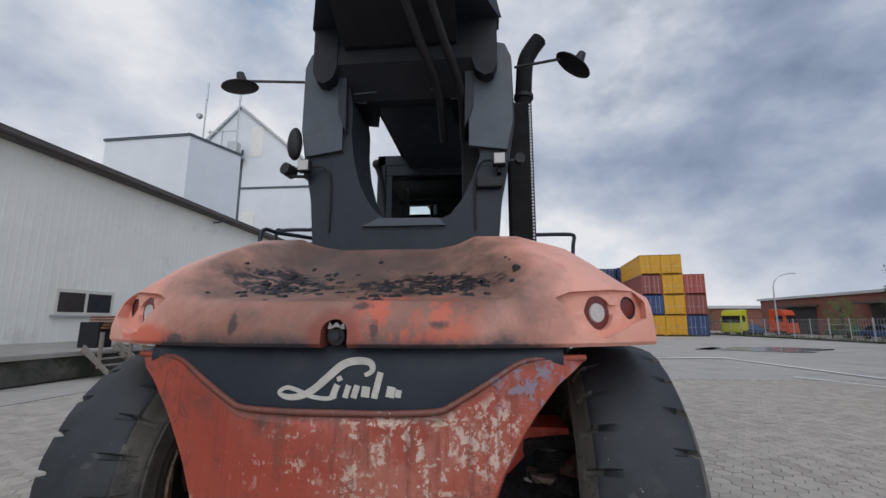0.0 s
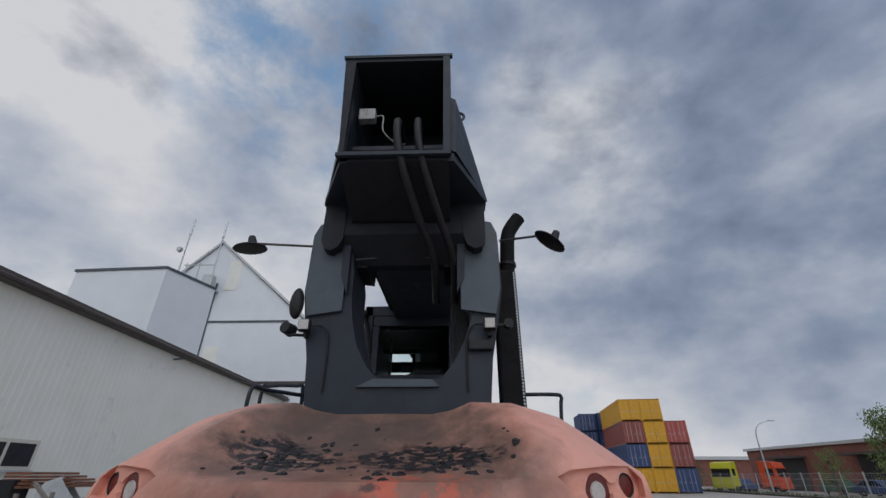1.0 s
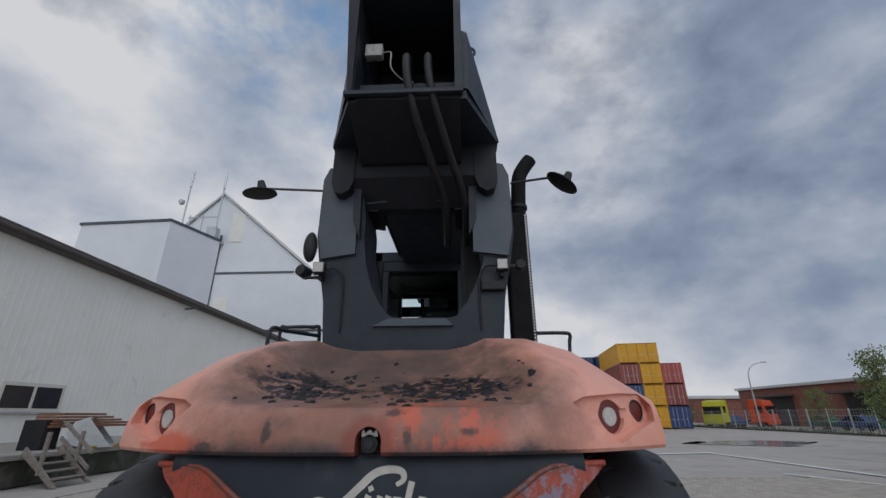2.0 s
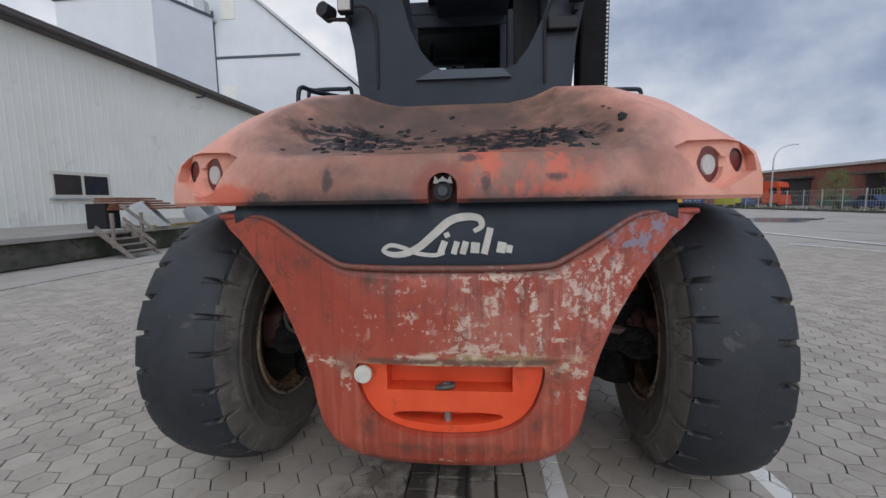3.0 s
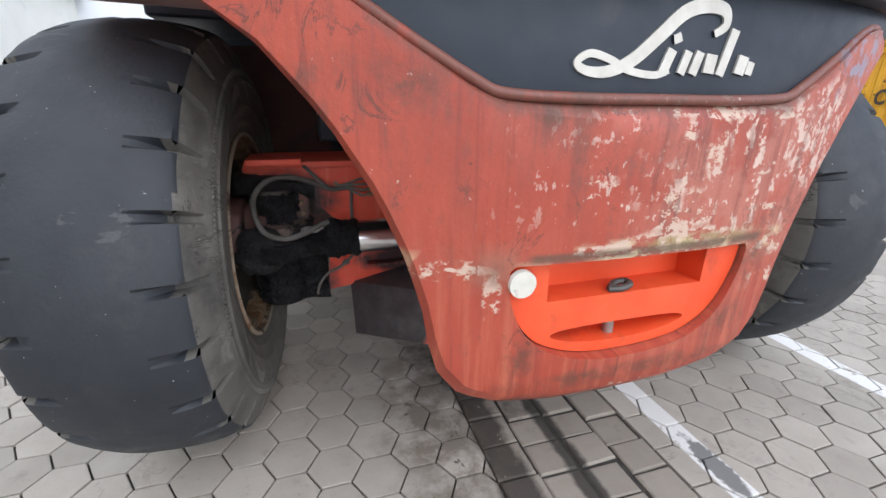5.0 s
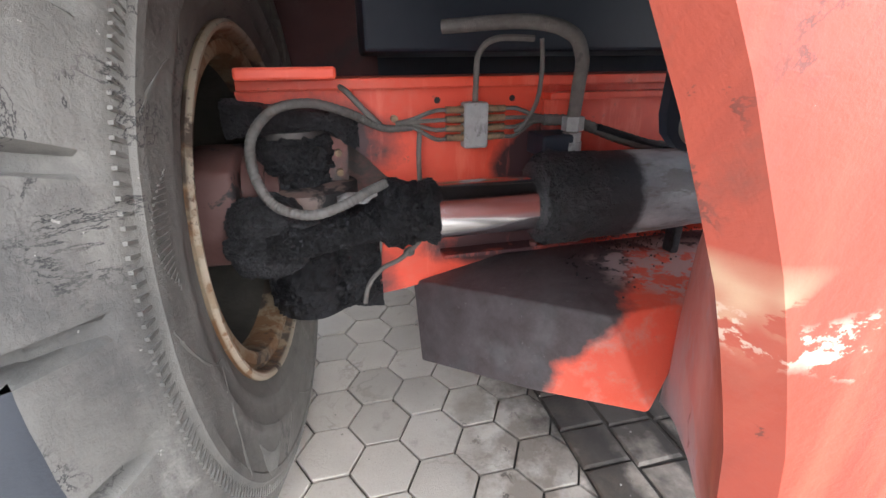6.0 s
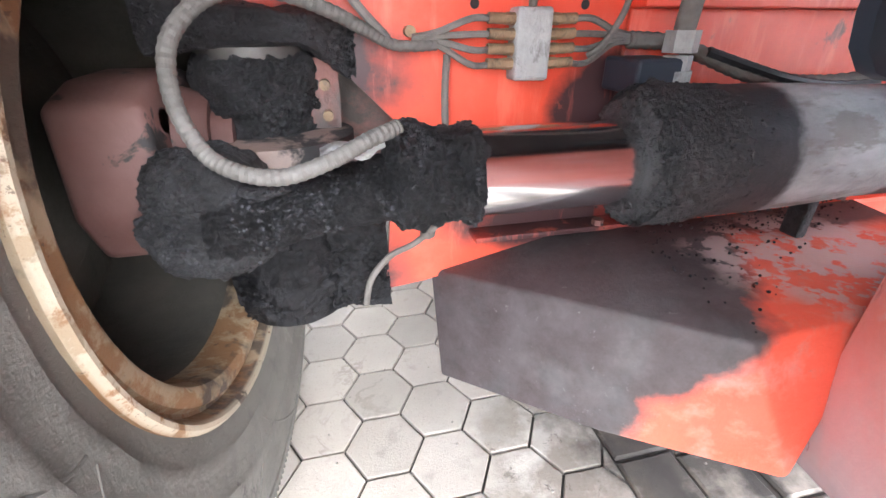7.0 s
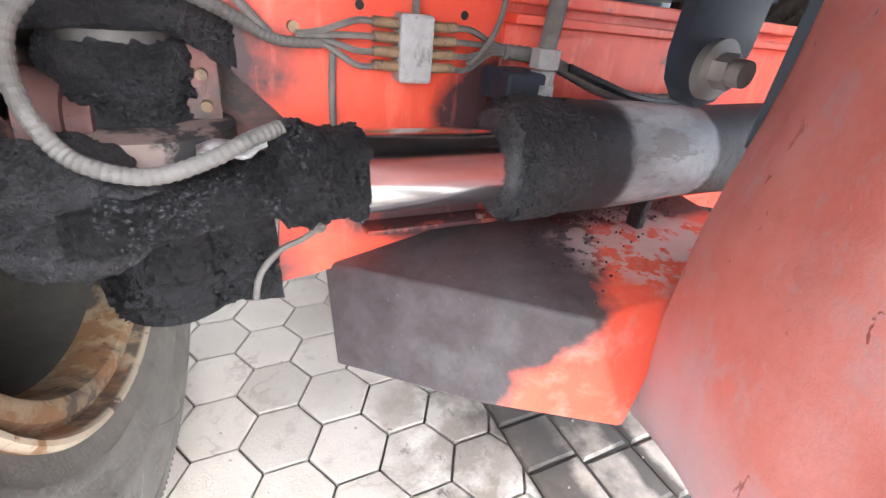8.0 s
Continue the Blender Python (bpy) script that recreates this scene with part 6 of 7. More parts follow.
# granules that make the caked grease crumbly
ICO = bmesh.new()
bmesh.ops.create_icosphere(ICO, subdivisions=1, radius=1)
ico_v, ico_f = [v.co.copy() for v in ICO.verts], [[v.index for v in f.verts] for f in ICO.faces]
ICO.free()
caked = [o for o in truck.children_recursive if o.type == "MESH" and o.data.materials[0] == GREASE and o.name.split(".")[0] not in ("grit", "mount_lug")]
rnd = random.Random(23)
vs, fs = [], []
for o in caked:
    me = o.data
    me.calc_loop_triangles()
    for tri_ in me.loop_triangles:
        want = tri_.area * 7000
        count = int(want) + (rnd.random() < want % 1)
        pa, pb, pc = (me.vertices[i].co for i in tri_.vertices)
        for _ in range(count):
            u, w = rnd.random(), rnd.random()
            if u + w > 1:
                u, w = 1 - u, 1 - w
            p = pa + (pb - pa) * u + (pc - pa) * w
            if noise.noise(p * 16) < 0.02:
                continue
            k = rnd.choice((0.0018, 0.0025, 0.003, 0.0036, 0.0045)) * rnd.uniform(0.8, 1.2)
            turn = Matrix.Rotation(rnd.uniform(0, 6.3), 3, "Z") @ Matrix.Rotation(rnd.uniform(0, 6.3), 3, "X")
            size = Vector((rnd.uniform(0.7, 1.4), rnd.uniform(0.7, 1.2), rnd.uniform(0.6, 1.0))) * k
            p = p - tri_.normal * k * 0.35
            base = len(vs)
            vs += [p + turn @ Vector((v.x * size.x, v.y * size.y, v.z * size.z)) for v in ico_v]
            fs += [[base + i for i in f] for f in ico_f]
me = bpy.data.meshes.new("grease_crumb")
me.from_pydata(vs, [], fs)
me.materials.append(CRUMB)
crumbs = new("grease_crumb", me)
crumbs.parent = truck
tagged(crumbs, "crumbling granules of dry black grease", "", "", "stuff")
# hinge plate with a big bolt beside the counterweight
hp = part("hinge_plate", prism(bmesh.new(), [(-0.20, 1.25), (-0.205, 0.985), (-0.195, 0.945), (-0.165, 0.915), (-0.125, 0.903), (-0.085, 0.915), (-0.055, 0.95), (-0.04, 1.0), (-0.03, 1.25)], 2.615, 2.64), DARK, truck, "dark hinge plate with a heavy bolt", smooth=True)
part("washer", cyl(bmesh.new(), (-0.125, 2.616, 0.965), (-0.125, 2.60, 0.965), 0.046, seg=28), STEEL, hp, smooth=True)
part("bolt", cyl(cyl(bmesh.new(), (-0.125, 2.602, 0.965), (-0.125, 2.575, 0.965), 0.027, seg=6), (-0.125, 2.576, 0.965), (-0.125, 2.555, 0.965), 0.020, seg=20), STEEL, hp, "rounded steel bolt")
part("stay", boxed((-0.10, 2.50, 0.86), (0.06, 2.53, 1.5), 0.004), GREYP, truck, "blue-grey flat stay")

# added dark plates that close the bright gaps between wheels and engine bay
for s in (-1, 1):
    part("frame_plate", prism(bmesh.new(), [(s * 0.72, 0.80), (s * 1.22, 0.80), (s * 1.24, 1.30), (s * 1.18, 1.52), (s * 0.72, 1.54)], 3.42, 3.46), OLDRED, truck, "dark plate added behind the wheel arch to close the bright gap")

# torn pale label wedged under the conduit
bm = bmesh.new()
rows = []
for i in range(9):
    u = i / 8
    lift = 0.006 * math.sin(u * 7) + 0.004 * noise.noise(Vector((u * 5, 1, 2)))
    rows.append([bm.verts.new((-0.885 + 0.085 * u, 2.715 + 0.03 * v + 0.004 * math.sin(u * 9 + v * 3), 0.815 + 0.012 * u + lift + 0.012 * v)) for v in (0, 0.5, 1)])
for p, q in zip(rows, rows[1:]):
    for k in range(2):
        bm.faces.new((p[k], q[k], q[k + 1], p[k + 1]))
tag = part("torn_label", bm, ALU, truck, "torn pale label strip", smooth=True)
md = tag.modifiers.new("sheet", "SOLIDIFY")
md.thickness = 0.0012
# ---- surroundings ----
PAINT = material("road_marking_white", (0.70, 0.70, 0.68), (0.78, 0.78, 0.76), 3, 0.7, dirt=(0.36, 0.35, 0.33), dirt_at=0.62, dirt_scale=1.5)


def strip(name, p, q, w, mat, label, z=0.006):
    p, q = Vector((*p, z)), Vector((*q, z))
    n = Vector((-(q - p).y, (q - p).x, 0)).normalized() * w / 2
    bm = bmesh.new()
    bm.faces.new([bm.verts.new(v) for v in (p - n, q - n, q + n, p + n)])
    return part(name, bm, mat, None, label, category="marking", kind="structure")


strip("line_marking", (8.5, 21.7), (12.2, 22.55), 0.30, PAINT, "faded white painted line on the yard")
strip("line_marking", (10.2, 14.9), (13.2, 8.5), 0.14, PAINT, "white painted line on the yard")
strip("line_marking", (12.0, 22.4), (12.75, 13.4), 0.20, PAINT, "white painted line on the yard")


# white shed with a loading dock
def shed():
    t = thing("white_shed", "long white corrugated steel shed with a dark brown eave", "warehouse")
    x, y0, y1, z0, z1 = -17.5, -30.0, 64.0, 0.8, 8.5
    bm = bmesh.new()
    rows = []
    y = y0
    while y < y1:
        for dy, dx in ((0, 0), (0.24, 0), (0.26, 0.008), (0.33, 0.008)):
            rows.append((x + dx, y + dy))
        y += 0.35
    a_ = [bm.verts.new((px, py, z0)) for px, py in rows]
    b_ = [bm.verts.new((px, py, z1)) for px, py in rows]
    for i in range(len(rows) - 1):
        bm.faces.new((a_[i], a_[i + 1], b_[i + 1], b_[i]))
    part("wall", bm, SHEDW, t, "white ribbed siding")
    part("wall_core", boxed((x - 9, y0, z0), (x - 0.02, y1, z1 - 0.05)), SHEDW, t)
    part("roof", prism(bmesh.new(), [(x + 0.55, z1), (x + 0.55, z1 + 0.35), (x - 5, z1 + 1.3), (x - 10, z1 + 0.35), (x - 10, z1)], y0 - 0.3, y1 + 0.3), ROOFE, t, "dark brown roof")
    part("gutter", tube(bmesh.new(), [(x + 0.62, y0, z1 + 0.1), (x + 0.62, y1, z1 + 0.1)], 0.09, 8, 2), ROOFE, t)
    part("downpipe", tube(bmesh.new(), [(x + 0.6, 26.5, z1 + 0.1), (x + 0.5, 26.3, z1 - 0.2), (x + 0.25, 25.9, z1 - 0.35)], 0.06, 8), GREYP, t)
    w = part("window", boxed((x + 0.0, 16.45, 1.95), (x + 0.09, 19.25, 3.06)), WHITEP, t, "white framed double window")
    for p0, p1 in ((16.55, 17.75), (17.9, 19.1)):
        part("pane", boxed((x + 0.085, p0, 2.07), (x + 0.1, p1, 2.92)), GLASSD, w)
    part("sill", boxed((x + 0.0, 16.35, 1.86), (x + 0.17, 19.3, 1.94), 0.01), GALV, w)
    return t


shed()
dock = thing("loading_dock", "mossy concrete loading dock along the shed", "loading dock", kind="structure")
part("dock_wall", roughen(boxed((-18.5, -30, 0), (-11.5, 64, 0.66), 0.02), 0.01, 3), CONC, dock)
part("dock_top", boxed((-18.5, -30, 0.66), (-11.42, 64, 0.8), 0.015), DOCKT, dock)
part("edge_rail", boxed((-11.46, 14.2, 0.80), (-11.38, 21.0, 0.86)), material("yellow_black_edge", (0.05, 0.04, 0.02), (0.50, 0.34, 0.05), 3.0, 0.7), dock, "worn yellow edge rail")


def wooden_steps():
    t = thing("wooden_steps", "grey weathered wooden steps leaning on the dock", "steps")
    for y in (12.05, 13.15):
        part("stringer", prism(bmesh.new(), [(-10.35, 0.0), (-10.2, 0.0), (-11.35, 0.98), (-11.42, 0.80)], y - 0.03, y + 0.03), WOOD, t)
        part("rail_post", boxed((-10.85, y - 0.04, 0.3), (-10.77, y + 0.04, 1.35)), WOOD, t)
    for i in range(4):
        part("tread", boxed((-10.5 - 0.25 * i - 0.13, 12.05, 0.17 + 0.18 * i), (-10.5 - 0.25 * i + 0.12, 13.15, 0.21 + 0.18 * i)), WOOD, t)
    part("hand_rail", prism(bmesh.new(), [(-10.4, 0.72), (-10.4, 0.82), (-11.45, 1.62), (-11.45, 1.52)], 13.12, 13.2), WOOD, t)
    part("hand_rail", prism(bmesh.new(), [(-10.4, 0.3), (-10.4, 0.4), (-11.45, 1.2), (-11.45, 1.1)], 13.12, 13.2), WOOD, t)
    return t


wooden_steps()
RUST = material("rusty_scrap", (0.13, 0.055, 0.03), (0.26, 0.11, 0.06), 3, 0.8, bump=0.4)


def scrap_bucket(y, mat, turn, label):
    t = thing("loader_bucket", label, "bucket", "scrap on the dock", at=(-12.3, y, 0.8), turn=turn)
    prof = [(0.75, 0.02), (0.0, 0.0), (-0.38, 0.12), (-0.5, 0.45), (-0.38, 0.78), (-0.05, 0.92), (0.0, 0.88), (-0.3, 0.72), (-0.42, 0.45), (-0.32, 0.17), (0.0, 0.05), (0.75, 0.05)]
    part("shell", prism(bmesh.new(), prof, -1.1, 1.1), mat, t, smooth=True)
    for s in (-1, 1):
        part("cheek", prism(bmesh.new(), [(0.7, 0.02), (0, 0), (-0.38, 0.12), (-0.5, 0.45), (-0.38, 0.78), (-0.05, 0.92)], s * 1.1 - 0.02, s * 1.1 + 0.02), mat, t)
    return t


scrap_bucket(15.2, GALV, 35, "grey steel loader bucket lying on the dock")
scrap_bucket(18.6, GALV, 15, "grey steel loader bucket beside rusty scrap")
t = thing("scrap_pile", "pile of rusty beams and dark boxes on the dock", "scrap", at=(-12.6, 13.4, 0.8))
part("crate", boxed((-0.4, 0.0, 0), (0.3, 0.6, 0.85), 0.02), BLACKP, t)
for i in range(5):
    part("beam", boxed((-0.3, 0.1 + 0.05 * i, 0.62 + 0.09 * i), (0.5, 3.4 - 0.3 * i, 0.69 + 0.09 * i), 0.01, Matrix.Rotation(radians(2 * i - 4), 4, "Z")), RUST, t)


# tall clad buildings behind the shed
def clad_tower():
    t = thing("clad_tower", "pale grey clad silo building with a flat roof", "building")
    part("wall", prism(bmesh.new(), [(-24.0, 31.5), (-32.2, 31.9), (-30.8, 37.2), (-22.3, 36.2)], 0, 17.2, "z"), SHEDB, t)
    part("roof_trim", prism(bmesh.new(), [(-23.95, 31.4), (-32.35, 31.8), (-30.9, 37.3), (-22.2, 36.25)], 17.2, 17.42, "z"), GREYP, t)
    t = thing("gabled_silo", "tall white gabled silo building with a roof antenna platform", "building")
    gx, gy, peak, ev = -31.5, 50.0, 30.0, 12.8
    part("wall", prism(bmesh.new(), [(-40.0, 0), (-40.0, 21.0), (gx, peak), (-11.5, ev), (-11.5, 0)], gy, gy + 25), SHEDB, t)
    part("roof", prism(bmesh.new(), [(gx, peak), (gx, peak + 0.35), (-10.8, ev + 0.1), (-10.8, ev - 0.35)], gy - 0.35, gy + 25.3), GALV, t)
    part("roof", prism(bmesh.new(), [(gx, peak), (gx, peak + 0.35), (-40.6, 21.0), (-40.6, 20.6)], gy - 0.35, gy + 25.3), GALV, t)
    part("trim", boxed((-30.9, gy - 0.1, 18.6), (-20.5, gy, 18.85)), GREYP, t)
    part("corner_trim", boxed((-31.0, gy - 0.12, 0), (-30.75, gy, 24.0)), GREYP, t)
    for x0, z0, w, h in ((-30.3, 13.0, 1.8, 2.6), (-29.8, 23.0, 1.7, 4.2)):
        part("hatch", box(boxed((x0, gy - 0.06, z0), (x0 + w, gy, z0 + h)), (x0 + 0.1, gy - 0.08, z0 + 0.1), (x0 + w - 0.1, gy - 0.06, z0 + h - 0.1)), SHEDW, t)
    part("platform", boxed((-34.5, gy - 2.2, 22.6), (-30.4, gy, 22.9)), GALV, t)
    for x in (-34.3, -32.6, -30.6):
        part("platform_post", boxed((x, gy - 2.15, 22.9), (x + 0.1, gy - 2.05, 26.0)), GALV, t)
    part("platform_rail", boxed((-34.5, gy - 2.2, 25.6), (-30.4, gy - 2.1, 25.75)), GALV, t)
    part("antenna_box", boxed((-31.8, gy - 2.0, 23.0), (-30.6, gy - 1.0, 24.4)), GALV, t)
    for x, z1 in ((-35.0, 31.8), (-30.4, 31.3)):
        part("antenna_mast", cyl(bmesh.new(), (x, gy - 2.3, 22), (x, gy - 2.3, z1), 0.09), GALV, t)
        part("antenna", cyl(bmesh.new(), (x, gy - 2.3, z1 - 1.6), (x, gy - 2.3, z1 + 0.8), 0.16), SHEDB, t)
    part("dish", cyl(bmesh.new(), (-35.6, gy - 2.4, 27.8), (-35.6, gy - 2.8, 27.8), 0.4, 0.3), GALV, t)
    part("annex", boxed((-23.5, 45.0, 0), (-12.0, 49.9, 10.2)), SHEDB, t)
    part("annex_trim", boxed((-23.6, 44.9, 10.2), (-11.9, 49.9, 10.45)), ROOFE, t)


clad_tower()


# shipping containers
def container_mesh_parts(t, mat, length, height=2.59, width=2.44):
    """Lies along x from 0 to length, its side at y = 0, its end at x = 0."""
    bm = bmesh.new()
    for y in (0.06, width - 0.06):
        rows, x, k = [], 0.12, 0
        while x < length - 0.12:
            for dx, dy in ((0, 0), (0.07, 0), (0.105, 0.036), (0.175, 0.036)):
                rows.append((min(x + dx, length - 0.12), y + (dy if y < 1 else -dy)))
            x += 0.21
        a_ = [bm.verts.new((*r, 0.15)) for r in rows]
        b_ = [bm.verts.new((*r, height - 0.1)) for r in rows]
        for i in range(len(rows) - 1):
            bm.faces.new((a_[i], a_[i + 1], b_[i + 1], b_[i]))
    part("side_panel", bm, mat, t, "corrugated steel sides")
    part("roof", boxed((0.06, 0.06, height - 0.08), (length - 0.06, width - 0.06, height - 0.03)), mat, t)
    part("floor", boxed((0.06, 0.06, 0.12), (length - 0.06, width - 0.06, 0.16)), mat, t)
    for y in (0, width - 0.1):
        part("top_rail", boxed((0, y, height - 0.12), (length, y + 0.1, height - 0.0)), mat, t)
        b = boxed((0.18, y, 0.02), (length * 0.5 - 1.05, y + 0.1, 0.17))
        box(b, (length * 0.5 - 0.7, y, 0.02), (length * 0.5 + 0.7, y + 0.1, 0.17))
        box(b, (length * 0.5 + 1.05, y, 0.02), (length - 0.18, y + 0.1, 0.17))
        part("bottom_rail", b, mat, t)
        for x in (0, length - 0.12):
            part("corner_post", boxed((x, y - (0.0 if y else 0.01), 0.12), (x + 0.12, y + 0.1, height - 0.1)), mat, t)
            for z in (0, height - 0.12):
                part("corner_casting", boxed((x - 0.005, y - 0.005, z), (x + 0.165, y + 0.105, z + 0.118)), mat, t)
    d = part("door", boxed((0.02, 0.12, 0.18), (0.06, width - 0.12, height - 0.14)), mat, t, "double end doors")
    for y in (0.45, 0.9, 1.54, 2.0):
        part("lock_rod", cyl(bmesh.new(), (0.0, y, 0.15), (0.0, y, height - 0.15), 0.022, seg=8), GALV if mat is not YELLOW else mat, d)
        part("lock_handle", boxed((-0.02, y - 0.02, 1.05), (0.0, y + 0.28, 1.1)), GALV, d)
    part("hinge_seam", boxed((0.012, width / 2 - 0.02, 0.18), (0.02, width / 2 + 0.02, height - 0.14)), BLACKP, d)
    for z in (0.6, 1.3, 1.95):
        part("door_rib", boxed((0.0, 0.2, z), (0.02, width - 0.2, z + 0.05)), mat, d)
    part("end_wall", boxed((length - 0.06, 0.1, 0.15), (length - 0.03, width - 0.1, height - 0.1)), mat, t)


MARKD = material("dark_lettering", (0.035, 0.025, 0.02), (0.06, 0.045, 0.03), 10, 0.6)
MARKW = material("white_decal", (0.62, 0.62, 0.60), (0.7, 0.7, 0.68), 10, 0.5)
MARKB = material("blue_decal", (0.03, 0.05, 0.22), (0.04, 0.07, 0.28), 10, 0.5)
MARKR = material("red_decal", (0.45, 0.05, 0.03), (0.5, 0.07, 0.04), 10, 0.5)


def container(mat, colour, at, turn, length=6.06, group=""):
    t = thing("shipping_container", colour, "container", group, at=at, turn=turn)
    container_mesh_parts(t, mat, length)
    return t


def lettering(parent, text, x, z, size, mat, y=0.012):
    cu = bpy.data.curves.new("lettering", "FONT")
    cu.body, cu.size, cu.extrude, cu.offset, cu.shear = text, size, 0.003, 0.014, 0.08
    ob = new("lettering", cu)
    dg = bpy.context.evaluated_depsgraph_get()
    me = bpy.data.meshes.new_from_object(ob.evaluated_get(dg))
    bpy.data.objects.remove(ob)
    me.materials.clear()
    me.materials.append(mat)
    o = new("lettering", me)
    o.parent = parent
    o.matrix_basis = pose(x, y, z, 90, 0, 0) @ Matrix.Diagonal((0.68, 1, 1, 1))
    return o


# the near yellow pair; their long side runs away from the corner
for i in range(2):
    c = container(YELLOW, "yellow shipping container with rust stains and dark lettering", (12.05, 9.87, 2.6 * i), -82, 6.06, "yellow stack")
    part("decal", boxed((0.80, 0.03, 1.34), (1.10, 0.045, 1.64)), MARKR, c)
    part("decal", boxed((0.84, 0.02, 1.38), (1.06, 0.035, 1.60)), MARKW, c)
    part("decal", cyl(bmesh.new(), (0.95, 0.01, 1.49), (0.95, 0.025, 1.49), 0.075, seg=24), MARKB, c)
    lettering(c, "CONTAINER", 1.45, 1.32, 0.46, MARKD)
# light blue pair further off
for i in range(2):
    c = container(BLUEC, "light blue shipping container with patched paint", (19.2, 19.1, 2.6 * i), -62, 6.06, "blue stack")
    if i == 0:
        part("patch", boxed((2.2, 0.03, 0.9), (4.0, 0.045, 1.75)), material("pale_blue_patch", (0.12, 0.36, 0.55), (0.16, 0.42, 0.60), 3, 0.5), c)
        part("patch", boxed((3.9, 0.02, 0.75), (4.4, 0.04, 1.1)), MARKB, c)
        part("patch", boxed((0.3, 0.03, 0.2), (5.7, 0.045, 0.55)), material("scraped_grey_patch", (0.10, 0.12, 0.15), (0.16, 0.18, 0.21), 3, 0.6), c)

# far stack, doors towards the yard
FX, FY, TURN_ = 25.9, 56.6, 84
ux, uy = math.cos(radians(TURN_ - 90)), math.sin(radians(TURN_ - 90))
columns = [
    [(YELLOW, "yellow"), (NAVY, "blue"), (BROWNC, "brown red"), (YELLOW, "yellow")],
    [(YELLOW, "yellow"), (YELLOW, "yellow"), (YELLOW, "yellow"), (YELLOW, "yellow")],
    [(NAVY, "dark blue"), (BROWNC, "brown red"), (REDC, "red")],
]
for ci, col in enumerate(columns):
    for ri, (m, colour) in enumerate(col):
        px, py = FX + ux * 2.5 * (ci - 2), FY + uy * 2.5 * (ci - 2)
        # end face towards the camera, y axis of the container to the right of it
        c = container(m, f"{colour} shipping container stacked in the yard", (px + ux * 2.44, py + uy * 2.44, 2.6 * ri), TURN_, 12.19, "far container stack")
for i in range(2):
    container(NAVY, "dark blue shipping container at the back of the stack", (24.5 - 2.5 * i, 70.0 + 1.2 * i, 2.6 * 3), TURN_, 6.06, "far container stack")
    for k in range(3):
        container(NAVY, "dark blue shipping container at the back of the stack", (24.5 - 2.5 * i, 70.0 + 1.2 * i, 2.6 * k), TURN_, 6.06, "far container stack")


# brick hall
def brick_hall():
    t = thing("brick_hall", "long red brick hall with a pale roof edge and dark gates", "building")
    p, q = Vector((46.5, 76.0, 0)), Vector((47.5, 6.0, 0))
    d = (q - p).normalized()
    length = (q - p).length
    m = Matrix.Translation(p) @ Matrix.Rotation(math.atan2(d.y, d.x), 4, "Z")
    t.matrix_basis = m
    part("wall", boxed((0, 0, 0), (length, 20, 5.2)), BRICK, t)
    part("roof_edge", boxed((-0.3, -0.35, 5.2), (length + 0.3, 20.3, 5.55)), GALV, t)
    for i, x in enumerate((6, 20, 33, 46, 58)):
        # flat black panel gives the opening its shade; the wall behind is solid
        g = part("gate", boxed((x, -0.06, 0), (x + 5.5, 0, 3.9)), BLACKP, t, "black panel for the shade inside a gate opening")
        part("canopy", boxed((x - 0.6, -2.2, 3.9), (x + 6.1, 0, 4.15)), ROOFE, g)
    t2 = thing("grey_hall", "grey and brown hall with a flat roof beyond the fence", "building")
    part("wall", boxed((36, 96, 0), (66, 110, 4.6)), BRICK, t2)
    part("roof_edge", boxed((35.5, 95.5, 4.6), (66.5, 110.5, 5.2)), GALV, t2)


brick_hall()


def truck_far(at, turn, mat, colour):
    t = thing("lorry", f"{colour} parked lorry tractor behind the fence", "lorry", "parked lorries", at=at, turn=turn)
    part("cab", prism(bmesh.new(), [(0, 0.6), (0, 1.6), (0.15, 2.4), (0.5, 3.3), (2.1, 3.45), (2.2, 0.6)], -1.22, 1.22), mat, t, smooth=True)
    part("windscreen", prism(bmesh.new(), [(-0.02, 1.65), (0.12, 2.42), (0.16, 2.42), (0.03, 1.65)], -1.1, 1.1), GLASSD, t)
    part("sun_visor", boxed((-0.05, -1.15, 2.45), (0.3, 1.15, 2.6)), BLACKP, t)
    part("bumper", boxed((-0.1, -1.24, 0.35), (0.3, 1.24, 0.95), 0.05), mat, t)
    part("chassis", boxed((0.2, -0.45, 0.6), (6.0, 0.45, 0.9)), BLACKP, t)
    for x in (1.2, 4.6):
        for s in (-1, 1):
            part("wheel", cyl(bmesh.new(), (x, s * 0.8, 0.5), (x, s * 1.2, 0.5), 0.5, seg=20), BLACKP, t)
    for s in (-1, 1):
        part("side_window", boxed((0.5, s * 1.225 - 0.01, 1.8), (1.4, s * 1.225 + 0.01, 2.6)), GLASSD, t)
    return t


LIME = material("lime_yellow_paint", (0.50, 0.50, 0.02), (0.56, 0.56, 0.04), 3, 0.4)
ORL = material("orange_red_paint", (0.55, 0.07, 0.02), (0.62, 0.09, 0.03), 3, 0.4)
truck_far((34.2, 62.5, 0), 40, LIME, "lime yellow")
truck_far((40.8, 60.5, 0), 120, ORL, "orange red")


